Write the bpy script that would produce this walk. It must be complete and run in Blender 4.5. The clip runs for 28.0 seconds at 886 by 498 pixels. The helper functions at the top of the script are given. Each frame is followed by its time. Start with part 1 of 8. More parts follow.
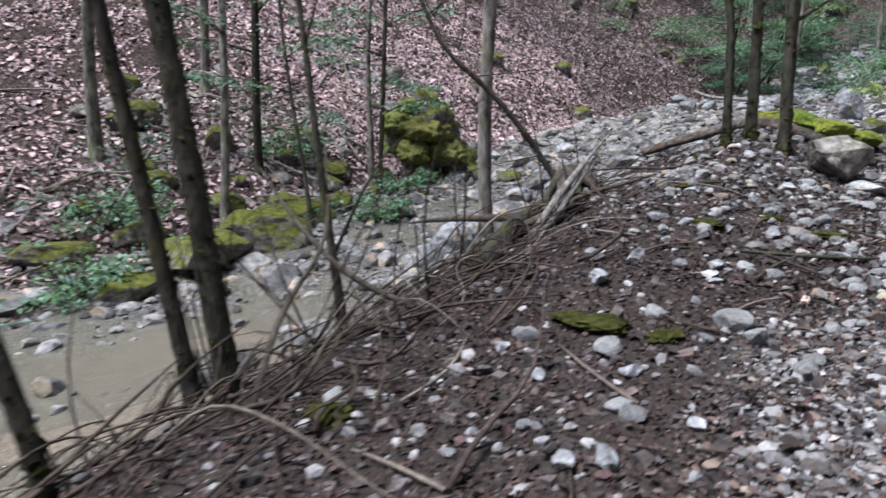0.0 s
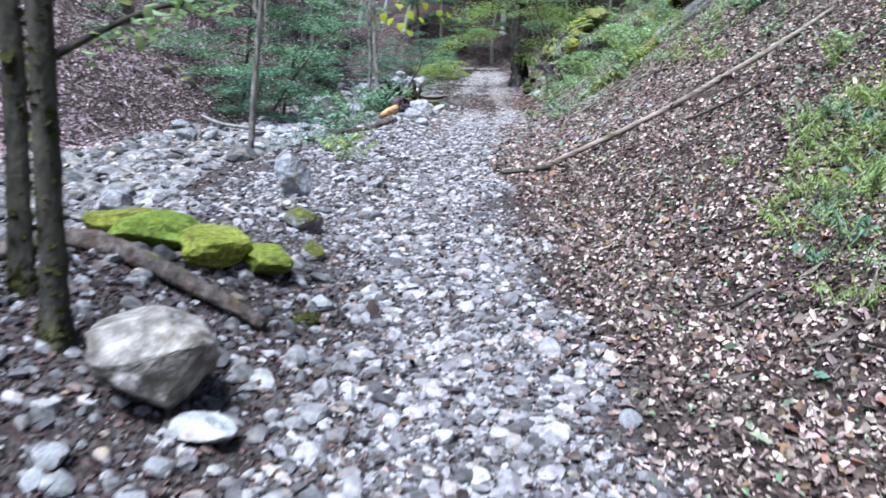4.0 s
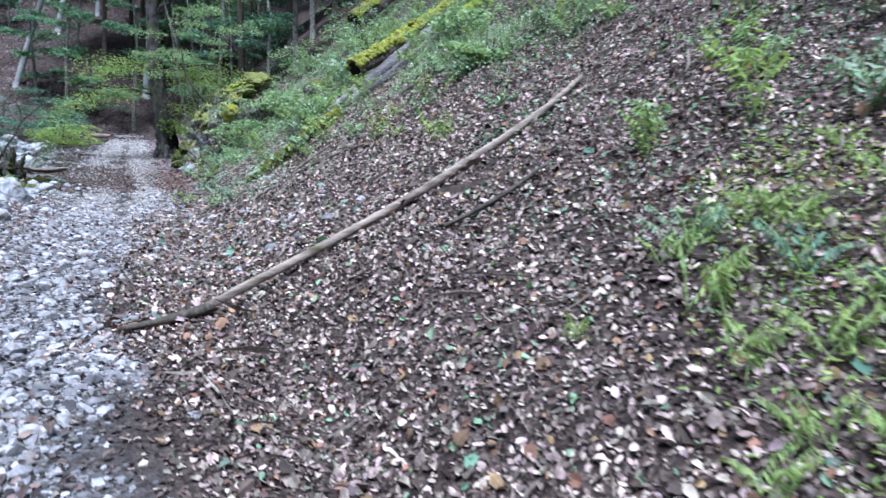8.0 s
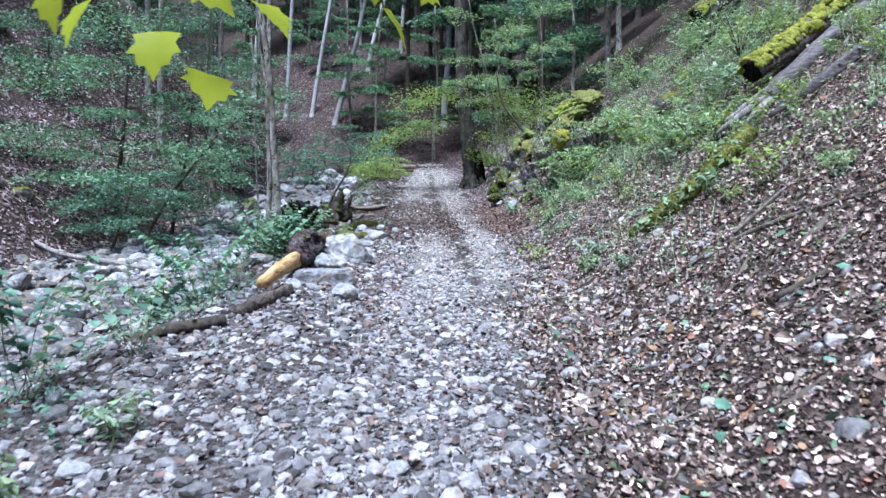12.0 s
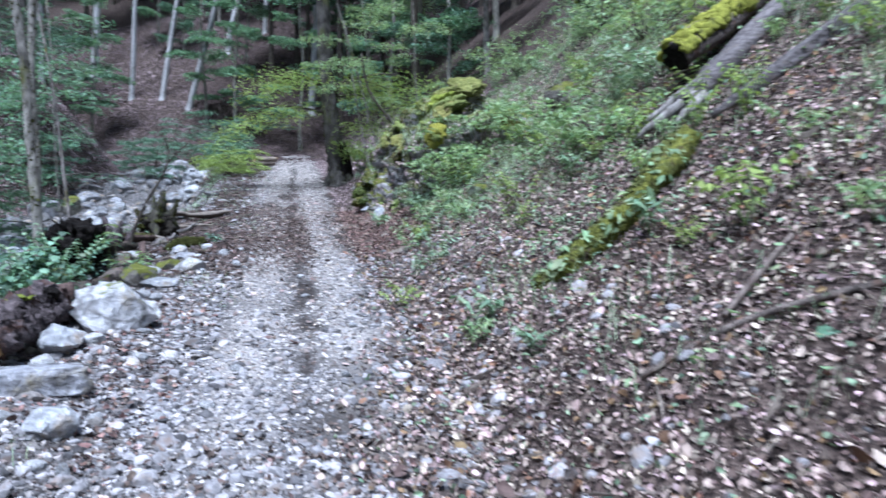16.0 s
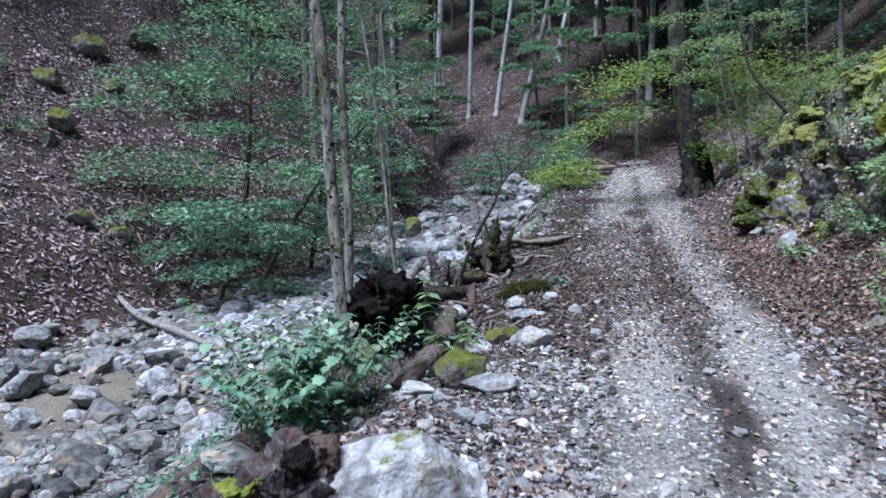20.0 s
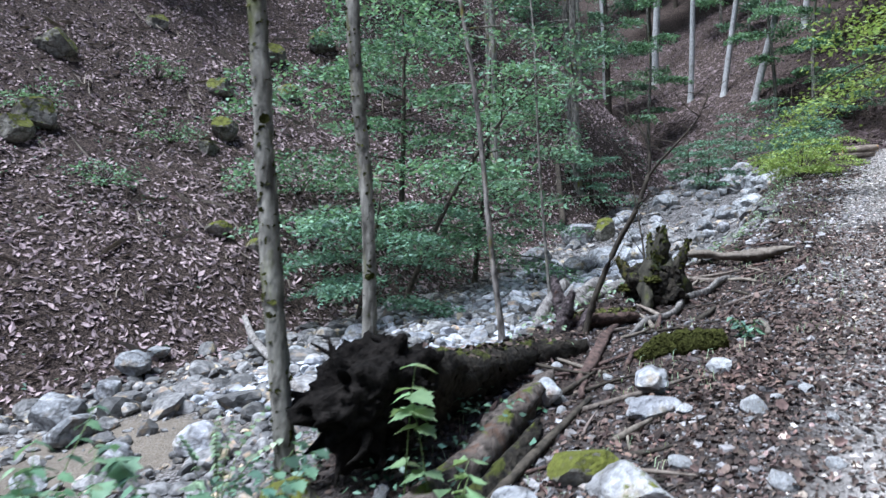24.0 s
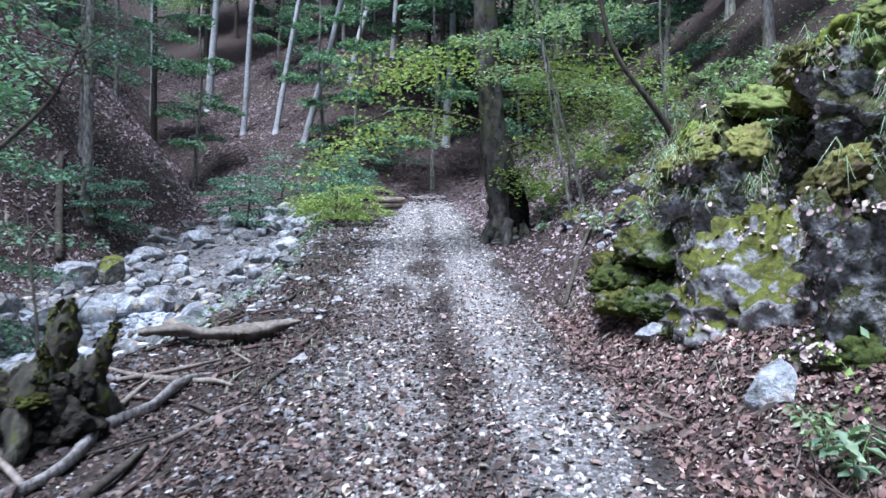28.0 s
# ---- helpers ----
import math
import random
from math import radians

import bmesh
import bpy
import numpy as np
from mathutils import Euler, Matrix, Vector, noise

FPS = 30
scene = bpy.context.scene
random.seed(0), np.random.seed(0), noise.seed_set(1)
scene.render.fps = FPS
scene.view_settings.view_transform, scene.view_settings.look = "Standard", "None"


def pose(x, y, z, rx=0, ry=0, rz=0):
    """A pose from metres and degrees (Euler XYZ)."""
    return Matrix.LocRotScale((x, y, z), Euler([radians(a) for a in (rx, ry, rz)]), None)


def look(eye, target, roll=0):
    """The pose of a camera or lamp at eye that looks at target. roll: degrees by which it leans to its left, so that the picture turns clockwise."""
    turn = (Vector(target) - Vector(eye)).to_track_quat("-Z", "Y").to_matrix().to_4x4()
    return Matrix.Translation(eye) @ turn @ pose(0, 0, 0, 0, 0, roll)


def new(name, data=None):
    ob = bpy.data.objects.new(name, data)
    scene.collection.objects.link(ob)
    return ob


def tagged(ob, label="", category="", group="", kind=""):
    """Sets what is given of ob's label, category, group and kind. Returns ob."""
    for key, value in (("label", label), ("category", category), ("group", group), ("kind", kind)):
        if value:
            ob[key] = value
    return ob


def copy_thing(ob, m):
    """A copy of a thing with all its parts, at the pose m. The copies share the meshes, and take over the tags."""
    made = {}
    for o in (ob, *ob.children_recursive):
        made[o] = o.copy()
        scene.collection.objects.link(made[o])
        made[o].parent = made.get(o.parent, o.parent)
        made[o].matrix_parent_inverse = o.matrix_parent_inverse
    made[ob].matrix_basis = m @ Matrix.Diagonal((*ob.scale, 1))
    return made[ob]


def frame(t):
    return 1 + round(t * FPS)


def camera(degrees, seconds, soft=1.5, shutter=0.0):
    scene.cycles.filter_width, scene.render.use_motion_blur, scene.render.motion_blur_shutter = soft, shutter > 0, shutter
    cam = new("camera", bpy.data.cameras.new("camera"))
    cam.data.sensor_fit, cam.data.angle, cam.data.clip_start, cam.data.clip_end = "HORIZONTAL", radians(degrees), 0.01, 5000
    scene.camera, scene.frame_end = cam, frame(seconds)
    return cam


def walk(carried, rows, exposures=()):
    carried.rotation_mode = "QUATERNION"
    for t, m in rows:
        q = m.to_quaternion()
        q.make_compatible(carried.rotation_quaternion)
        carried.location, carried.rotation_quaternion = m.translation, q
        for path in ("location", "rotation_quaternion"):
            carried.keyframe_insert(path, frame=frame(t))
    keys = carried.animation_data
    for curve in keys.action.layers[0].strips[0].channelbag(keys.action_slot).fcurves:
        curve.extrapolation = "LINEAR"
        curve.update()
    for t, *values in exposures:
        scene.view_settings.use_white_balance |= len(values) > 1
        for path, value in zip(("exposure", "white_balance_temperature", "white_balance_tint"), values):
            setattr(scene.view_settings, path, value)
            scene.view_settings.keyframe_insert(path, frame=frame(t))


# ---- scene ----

cam = camera(66.3, 28.0, soft=1.5, shutter=0.5)
PATH = [
    (0, (-0.053, 0.015, 1.463), (-1.29, 1.547, 1.112), -0.2),
    (0.5, (-0.039, 0.565, 1.496), (-1.191, 2.164, 1.152), 0.4),
    (1, (-0.166, 1.109, 1.67), (-1.172, 2.794, 1.285), 1.0),
    (1.5, (-0.094, 1.703, 1.668), (-0.932, 3.482, 1.3), 2.1),
    (2, (-0.043, 2.207, 1.753), (-0.689, 4.064, 1.387), 2.7),
    (2.5, (-0.075, 2.718, 1.937), (-0.515, 4.63, 1.549), 2.9),
    (3, (0.1, 3.355, 1.872), (-0.211, 5.304, 1.551), 2.4),
    (3.5, (0.2, 3.846, 1.983), (-0.01, 5.81, 1.666), 2.0),
    (5.5, (0.123, 5.862, 2.226), (0.53, 7.814, 2.064), 1.4),
    (6, (0.216, 6.329, 2.234), (0.828, 8.23, 2.127), 1.8),
    (6.5, (0.391, 6.796, 2.355), (1.153, 8.642, 2.257), 0.9),
    (7, (0.361, 7.225, 2.43), (1.228, 9.025, 2.345), 1.0),
    (7.5, (0.428, 7.712, 2.434), (1.33, 9.496, 2.375), 1.2),
    (8, (0.553, 8.149, 2.544), (1.395, 9.962, 2.464), 0.5),
    (8.5, (0.34, 8.645, 2.592), (1.109, 10.49, 2.528), 0.8),
    (9, (0.275, 9.184, 2.643), (0.923, 11.075, 2.58), 0.7),
    (9.5, (0.287, 9.598, 2.773), (0.82, 11.524, 2.694), 0.0),
    (10, (0.109, 10.161, 2.838), (0.549, 12.111, 2.781), 0.6),
    (10.5, (-0.014, 10.621, 2.976), (0.324, 12.592, 2.915), 0.3),
    (11, (-0.069, 10.949, 3.076), (0.135, 12.937, 3.015), 0.2),
    (11.5, (-0.226, 11.398, 3.157), (-0.12, 13.394, 3.107), 0.4),
    (12, (-0.281, 11.753, 3.187), (-0.201, 13.751, 3.15), 0.2),
    (12.5, (-0.202, 12.202, 3.293), (-0.038, 14.194, 3.246), -0.4),
    (13, (-0.247, 12.614, 3.274), (0.099, 14.583, 3.236), 0.2),
    (13.5, (-0.235, 12.915, 3.445), (0.302, 14.841, 3.387), -0.0),
    (15.5, (0.296, 14.3, 3.624), (0.929, 16.196, 3.568), 0.2),
    (16, (0.35, 14.664, 3.737), (0.786, 16.615, 3.668), -0.2),
    (16.5, (0.198, 15.171, 3.804), (0.505, 17.146, 3.744), -0.0),
    (17, (0.126, 15.615, 3.817), (0.364, 17.6, 3.769), -0.3),
    (17.5, (0.065, 16.066, 3.946), (0.197, 18.061, 3.888), -0.7),
    (18, (-0.127, 16.49, 4.064), (-0.189, 18.488, 4.012), -0.9),
    (18.5, (-0.232, 16.85, 4.085), (-0.539, 18.826, 4.056), -1.0),
    (19, (-0.247, 17.287, 4.154), (-0.686, 19.238, 4.122), -1.2),
    (19.5, (-0.239, 17.742, 4.091), (-0.708, 19.687, 4.067), -1.2),
    (20, (-0.222, 18.227, 4.195), (-0.722, 20.163, 4.155), -1.3),
    (20.5, (-0.094, 18.542, 4.256), (-0.717, 20.442, 4.216), -1.6),
    (21, (-0.103, 18.928, 4.267), (-0.875, 20.773, 4.238), -1.7),
    (21.5, (-0.137, 19.208, 4.363), (-0.992, 21.016, 4.326), -1.6),
    (23.5, (-0.018, 21.208, 4.337), (-1.091, 22.895, 4.311), -1.9),
    (24, (0.008, 21.643, 4.383), (-1.095, 23.311, 4.357), -2.0),
    (24.5, (-0.027, 22.106, 4.486), (-1.092, 23.798, 4.449), -1.8),
    (25, (0.028, 22.581, 4.471), (-0.905, 24.35, 4.447), -1.6),
    (25.5, (0.049, 23.097, 4.536), (-0.661, 24.966, 4.509), -1.2),
    (26, (0.017, 23.476, 4.603), (-0.428, 25.426, 4.571), -0.5),
    (26.5, (0.019, 24.0, 4.567), (-0.221, 25.986, 4.555), -0.4),
    (27, (0.074, 24.42, 4.627), (-0.022, 26.417, 4.618), -0.3),
    (27.5, (0.043, 24.767, 4.674), (0.061, 26.767, 4.69), 0.2),
    (28, (0.062, 25.129, 4.698), (0.146, 27.127, 4.748), 0.3),
]
walk(cam, [(t, look(eye, target, roll)) for t, eye, target, roll in PATH], exposures=[(0, 1.0, 5850, 12), (1, 1.22, 5780, 12), (2, 1.36, 5720, 12), (3, 1.42, 5450, 12), (6, 1.5, 5100, 11), (7, 1.52, 4980, 11), (8, 1.32, 5000, 11), (9, 1.3, 5000, 11), (11, 1.32, 5100, 12), (13, 1.4, 5150, 12), (16, 1.3, 5050, 12), (17, 1.32, 5120, 12), (18, 1.2, 5150, 13), (20, 0.98, 5200, 12), (21, 1.0, 5230, 12), (24, 1.27, 5400, 10), (26, 1.27, 5300, 11), (28, 1.34, 5080, 13)])

# ---- light: open shade under a bright, hazy sky ----
world = bpy.data.worlds.new("sky")
scene.world = world
world.use_nodes = True
wn = world.node_tree.nodes
sky = wn.new("ShaderNodeTexSky")
sky.sky_type = "NISHITA"
sky.sun_disc = False
sky.sun_elevation, sky.sun_rotation = radians(67), radians(208)
sky.dust_density, sky.air_density = 3.0, 1.0
world.node_tree.links.new(sky.outputs["Color"], wn["Background"].inputs["Color"])
wn["Background"].inputs["Strength"].default_value = 0.05
sun = new("sun", bpy.data.lights.new("sun", "SUN"))
sun.data.energy, sun.data.angle, sun.data.color = 3.6, radians(27), (1.0, 0.97, 0.93)
sun.rotation_euler = Vector((-0.18, -0.34, 0.92)).to_track_quat("Z", "Y").to_euler()

# ---- materials ----
def mat(name, c1, c2, scale=6.0, rough=0.9, bump=0.4, dist=0.02, c3=None, big=0.6, rand=0.0, island=False, moss=None, stretch=None, gloss=0.25, hue=0.03, translucent=0.0, cracks=0.0):
    """A procedural surface: two colours at a fine scale, a coarse variation over them, and optional chance colours, moss and translucency."""
    m = bpy.data.materials.new(name)
    m.use_nodes = True
    t, n = m.node_tree, m.node_tree.nodes
    link = t.links.new
    bsdf = n["Principled BSDF"]
    bsdf.inputs["Roughness"].default_value = rough
    bsdf.inputs["Specular IOR Level"].default_value = gloss
    co = n.new("ShaderNodeTexCoord").outputs["Object"]
    if stretch:
        mp = n.new("ShaderNodeMapping")
        mp.inputs["Scale"].default_value = stretch
        link(co, mp.inputs["Vector"])
        co = mp.outputs["Vector"]

    def noise_tex(s, detail=6, rough_=0.6):
        x = n.new("ShaderNodeTexNoise")
        x.inputs["Scale"].default_value, x.inputs["Detail"].default_value, x.inputs["Roughness"].default_value = s, detail, rough_
        link(co, x.inputs["Vector"])
        return x.outputs["Fac"]

    def mix(fac, a, b, mode="MIX"):
        x = n.new("ShaderNodeMix")
        x.data_type, x.blend_type = "RGBA", mode
        for socket, value in ((x.inputs[0], fac), (x.inputs[6], a), (x.inputs[7], b)):
            if isinstance(value, (int, float)):
                socket.default_value = value
            elif isinstance(value, tuple):
                socket.default_value = (*value, 1)
            else:
                link(value, socket)
        return x.outputs[2]

    def ramp(v, lo, hi):
        x = n.new("ShaderNodeMapRange")
        x.inputs[1].default_value, x.inputs[2].default_value = lo, hi
        link(v, x.inputs[0])
        return x.outputs[0]

    fine = noise_tex(scale)
    col = mix(ramp(fine, 0.35, 0.65), c1, c2)
    if c3:
        col = mix(ramp(noise_tex(scale * 0.37, 4), 0.55, 0.68), col, c3)
    coarse = ramp(noise_tex(scale * 0.11, 3), 0.3, 0.7)
    col = mix(big, col, mix(coarse, (0.45, 0.45, 0.45), (1.35, 1.35, 1.35)), "MULTIPLY")
    if rand:
        if island:
            r = n.new("ShaderNodeNewGeometry").outputs["Random Per Island"]
        else:
            r = n.new("ShaderNodeObjectInfo").outputs["Random"]
        hsv = n.new("ShaderNodeHueSaturation")
        v = n.new("ShaderNodeMapRange")
        v.inputs[3].default_value, v.inputs[4].default_value = 1 - rand, 1 + rand
        link(r, v.inputs[0])
        link(v.outputs[0], hsv.inputs["Value"])
        w = n.new("ShaderNodeMath")
        w.operation = "MULTIPLY_ADD"
        w.inputs[1].default_value, w.inputs[2].default_value = 37.7, 0.0
        link(r, w.inputs[0])
        fr = n.new("ShaderNodeMath")
        fr.operation = "FRACT"
        link(w.outputs[0], fr.inputs[0])
        h = n.new("ShaderNodeMapRange")
        h.inputs[3].default_value, h.inputs[4].default_value = 0.5 - hue, 0.5 + hue
        link(fr.outputs[0], h.inputs[0])
        link(h.outputs[0], hsv.inputs["Hue"])
        link(col, hsv.inputs["Color"])
        col = hsv.outputs["Color"]
    if moss:
        green, amount, s = moss
        sep = n.new("ShaderNodeSeparateXYZ")
        link(n.new("ShaderNodeNewGeometry").outputs["Normal"], sep.inputs[0])
        add = n.new("ShaderNodeMath")
        add.operation = "MULTIPLY_ADD"
        add.inputs[1].default_value = 0.35
        link(sep.outputs[2], add.inputs[0])
        link(noise_tex(s, 9, 0.7), add.inputs[2])
        col = mix(ramp(add.outputs[0], 1.03 - amount, 1.10 - amount), col, mix(ramp(fine, 0.3, 0.7), tuple(0.55 * g for g in green), green))
    if cracks:
        vo = n.new("ShaderNodeTexVoronoi")
        vo.feature = "DISTANCE_TO_EDGE"
        vo.inputs["Scale"].default_value = cracks
        wob = n.new("ShaderNodeTexNoise")
        wob.inputs["Scale"].default_value = cracks * 1.3
        link(co, wob.inputs["Vector"])
        addv = n.new("ShaderNodeMix")
        addv.data_type = "VECTOR"
        addv.inputs[0].default_value = 0.35
        link(co, addv.inputs[4])
        link(wob.outputs["Color"], addv.inputs[5])
        link(addv.outputs[1], vo.inputs["Vector"])
        crack = ramp(vo.outputs["Distance"], 0.0, 0.06)
        col = mix(0.75, col, mix(crack, (0.3, 0.28, 0.26), (1.0, 1.0, 1.0)), "MULTIPLY")
        spots = ramp(noise_tex(scale * 2.5, 8, 0.75), 0.5, 0.62)
        col = mix(0.55, col, mix(spots, (0.55, 0.53, 0.5), (1.15, 1.15, 1.15)), "MULTIPLY")
    link(col, bsdf.inputs["Base Color"])
    if bump:
        b = n.new("ShaderNodeBump")
        b.inputs["Strength"].default_value, b.inputs["Distance"].default_value = bump, dist
        link(fine, b.inputs["Height"])
        link(b.outputs[0], bsdf.inputs["Normal"])
    if translucent:
        tr = n.new("ShaderNodeBsdfTranslucent")
        link(mix(0.5, col, (1.0, 1.0, 0.35), "MULTIPLY"), tr.inputs["Color"])
        ms = n.new("ShaderNodeMixShader")
        ms.inputs[0].default_value = translucent
        link(bsdf.outputs[0], ms.inputs[1])
        link(tr.outputs[0], ms.inputs[2])
        link(ms.outputs[0], n["Material Output"].inputs["Surface"])
    return m


MOSS = (0.155, 0.17, 0.032)
pale_stone = mat("pale_stone", (0.28, 0.285, 0.29), (0.48, 0.49, 0.495), 12, 0.9, 0.8, 0.03, c3=(0.24, 0.20, 0.15), rand=0.35, hue=0.015)
limestone = mat("limestone", (0.29, 0.305, 0.325), (0.53, 0.55, 0.575), 9, 0.9, 1.0, 0.06, c3=(0.30, 0.25, 0.19), rand=0.3, cracks=2.6)
limestone_mossy = mat("limestone_mossy", (0.24, 0.24, 0.24), (0.52, 0.52, 0.53), 8, 0.92, 1.0, 0.05, c3=(0.15, 0.13, 0.10), rand=0.15, moss=(MOSS, 0.47, 3.0), cracks=2.2)
brown_stone = mat("brown_stone", (0.15, 0.14, 0.12), (0.44, 0.42, 0.385), 10, 0.92, 1.0, 0.04, c3=(0.13, 0.11, 0.085), rand=0.1, cracks=2.0)
white_moss = mat("white_moss", (0.36, 0.37, 0.385), (0.60, 0.61, 0.625), 9, 0.9, 0.9, 0.05, c3=(0.36, 0.32, 0.25), moss=(MOSS, 0.25, 3.0), cracks=2.0)
gravel_fine = mat("gravel_fine", (0.20, 0.185, 0.172), (0.48, 0.45, 0.42), 25, 0.88, 0.4, 0.01, c3=(0.20, 0.16, 0.13), rand=0.6, island=True, big=0.3, hue=0.015)
litter_red = mat("litter_red", (0.085, 0.054, 0.046), (0.24, 0.152, 0.125), 14, 0.8, 0.2, 0.01, rand=0.7, island=True, big=0.5, hue=0.02, gloss=0.3)
moss_boulder = mat("moss_boulder", (0.14, 0.13, 0.11), (0.30, 0.29, 0.26), 9, 0.95, 1.0, 0.05, rand=0.2, moss=(MOSS, 0.44, 5.0), cracks=2.5)
gravel_stone = mat("gravel_stone", (0.14, 0.134, 0.134), (0.295, 0.288, 0.292), 25, 0.85, 0.6, 0.015, c3=(0.20, 0.165, 0.14), rand=0.75, island=True, big=0.3, hue=0.015)
stream_stone = mat("stream_stone", (0.062, 0.061, 0.06), (0.235, 0.232, 0.228), 12, 0.7, 0.7, 0.03, c3=(0.34, 0.265, 0.17), rand=0.7, island=True, big=0.4, hue=0.02, gloss=0.4)
stream_pale = mat("stream_pale", (0.22, 0.23, 0.25), (0.46, 0.48, 0.515), 12, 0.75, 0.7, 0.03, c3=(0.30, 0.26, 0.21), rand=0.45, island=True, big=0.4, hue=0.015, gloss=0.35)
bed_stone = mat("bed_stone", (0.062, 0.061, 0.06), (0.25, 0.247, 0.243), 3, 0.7, 0.7, 0.03, c3=(0.34, 0.265, 0.17), rand=0.6, big=0.4, hue=0.02, gloss=0.4)
litter_leaf = mat("litter_leaf", (0.128, 0.096, 0.081), (0.52, 0.42, 0.355), 14, 0.75, 0.2, 0.01, rand=0.72, island=True, big=0.6, hue=0.04, gloss=0.35)
litter_far = mat("litter_far", (0.205, 0.158, 0.159), (0.44, 0.35, 0.355), 14, 0.9, 0.2, 0.01, rand=0.5, island=True, big=0.8, hue=0.02, gloss=0.15)
# Leaf litter with tree shade put into its colour; next, its lighter copy.
litter_slope_shade = mat("litter_slope_shade", (0.072, 0.054, 0.053), (0.125, 0.095, 0.095), 2, 0.95, 0.2, 0.01, rand=0.3, island=True, big=0.6, hue=0.015, gloss=0.08)
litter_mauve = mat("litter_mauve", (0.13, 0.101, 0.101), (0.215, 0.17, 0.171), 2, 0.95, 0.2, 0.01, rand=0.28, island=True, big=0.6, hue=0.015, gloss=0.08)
litter_pale = mat("litter_pale", (0.38, 0.27, 0.275), (0.66, 0.52, 0.52), 14, 0.85, 0.2, 0.01, rand=0.32, island=True, big=0.7, hue=0.02, gloss=0.2)
litter_rust = mat("litter_rust", (0.12, 0.07, 0.04), (0.27, 0.165, 0.095), 14, 0.8, 0.2, 0.01, rand=0.5, island=True, big=0.5, hue=0.03, gloss=0.3)
moss_olive = mat("moss_olive", (0.06, 0.063, 0.022), (0.155, 0.158, 0.052), 24, 1.0, 0.6, 0.03, c3=(0.10, 0.08, 0.05), gloss=0.05, rand=0.2, big=0.5)
bark_purple = mat("bark_purple", (0.03, 0.024, 0.025), (0.20, 0.165, 0.17), 16, 0.95, 1.0, 0.08, c3=(0.11, 0.06, 0.045), stretch=(1, 0.45, 1), cracks=9.0)
crag_rock = mat("crag_rock", (0.20, 0.198, 0.19), (0.60, 0.605, 0.62), 13, 0.95, 1.0, 0.07, c3=(0.11, 0.095, 0.075), rand=0.15, moss=((0.10, 0.108, 0.042), 0.55, 17.0), cracks=3.8)
litter_verge = mat("litter_verge", (0.026, 0.017, 0.0155), (0.082, 0.053, 0.047), 14, 0.8, 0.2, 0.01, rand=0.8, island=True, big=0.5, hue=0.02, gloss=0.3)
brown_moss = mat("brown_moss", (0.030, 0.032, 0.010), (0.08, 0.085, 0.024), 30, 1.0, 1.0, 0.05, gloss=0.05)
litter_pink = mat("litter_pink", (0.32, 0.22, 0.225), (0.56, 0.43, 0.43), 14, 0.8, 0.2, 0.01, rand=0.7, island=True, big=0.6, hue=0.02, gloss=0.3)
rotten_bark = mat("rotten_bark", (0.05, 0.042, 0.036), (0.18, 0.15, 0.13), 18, 0.95, 1.0, 0.06, c3=(0.13, 0.075, 0.05), moss=((0.12, 0.14, 0.03), 0.16, 5.0), stretch=(1, 1, 0.6))
splinter_wood = mat("splinter_wood", (0.12, 0.11, 0.10), (0.34, 0.32, 0.30), 30, 0.85, 0.8, 0.03, c3=(0.08, 0.07, 0.06), stretch=(1, 1, 0.12))
gravel_dark = mat("gravel_dark", (0.034, 0.0285, 0.0275), (0.11, 0.096, 0.093), 25, 0.85, 0.6, 0.015, c3=(0.12, 0.085, 0.07), rand=0.75, island=True, big=0.4)
litter_dark = mat("litter_dark", (0.055, 0.039, 0.033), (0.148, 0.107, 0.089), 14, 0.8, 0.2, 0.01, rand=0.8, island=True, big=0.5, hue=0.02, gloss=0.3)
dark_log = mat("dark_log", (0.012, 0.011, 0.009), (0.05, 0.042, 0.032), 20, 0.95, 1.0, 0.05, moss=((0.07, 0.08, 0.015), 0.22, 5.0))
bark_grey = mat("bark_grey", (0.07, 0.064, 0.055), (0.36, 0.34, 0.30), 14, 0.92, 1.0, 0.04, c3=(0.16, 0.165, 0.04), stretch=(1, 1, 0.35), rand=0.15)
bark_mossy = mat("bark_mossy", (0.028, 0.027, 0.02), (0.08, 0.075, 0.055), 14, 0.95, 1.0, 0.04, c3=(0.08, 0.092, 0.026), stretch=(1, 1, 0.4), rand=0.1)
bark_pale = mat("bark_pale", (0.24, 0.24, 0.235), (0.42, 0.42, 0.42), 10, 0.85, 0.5, 0.02, c3=(0.22, 0.22, 0.20), stretch=(1, 1, 0.6), rand=0.2)
bark_beech = mat("bark_beech", (0.016, 0.0145, 0.012), (0.115, 0.107, 0.095), 6, 0.92, 1.0, 0.05, c3=(0.07, 0.075, 0.03), stretch=(1, 1, 0.5))
bark_dark = mat("bark_dark", (0.035, 0.03, 0.025), (0.10, 0.085, 0.065), 16, 0.95, 1.0, 0.03, stretch=(1, 1, 0.4))
dead_wood = mat("dead_wood", (0.13, 0.105, 0.085), (0.27, 0.235, 0.195), 22, 0.85, 0.6, 0.02, stretch=(1, 1, 0.12), rand=0.2)
pole_wood = mat("pole_wood", (0.15, 0.12, 0.095), (0.35, 0.29, 0.235), 16, 0.85, 0.9, 0.02, c3=(0.09, 0.075, 0.04), stretch=(0.25, 1, 1))
grey_wood = mat("grey_wood", (0.05, 0.043, 0.042), (0.17, 0.155, 0.155), 26, 0.8, 0.7, 0.02, c3=(0.13, 0.11, 0.10), stretch=(0.2, 1, 1))
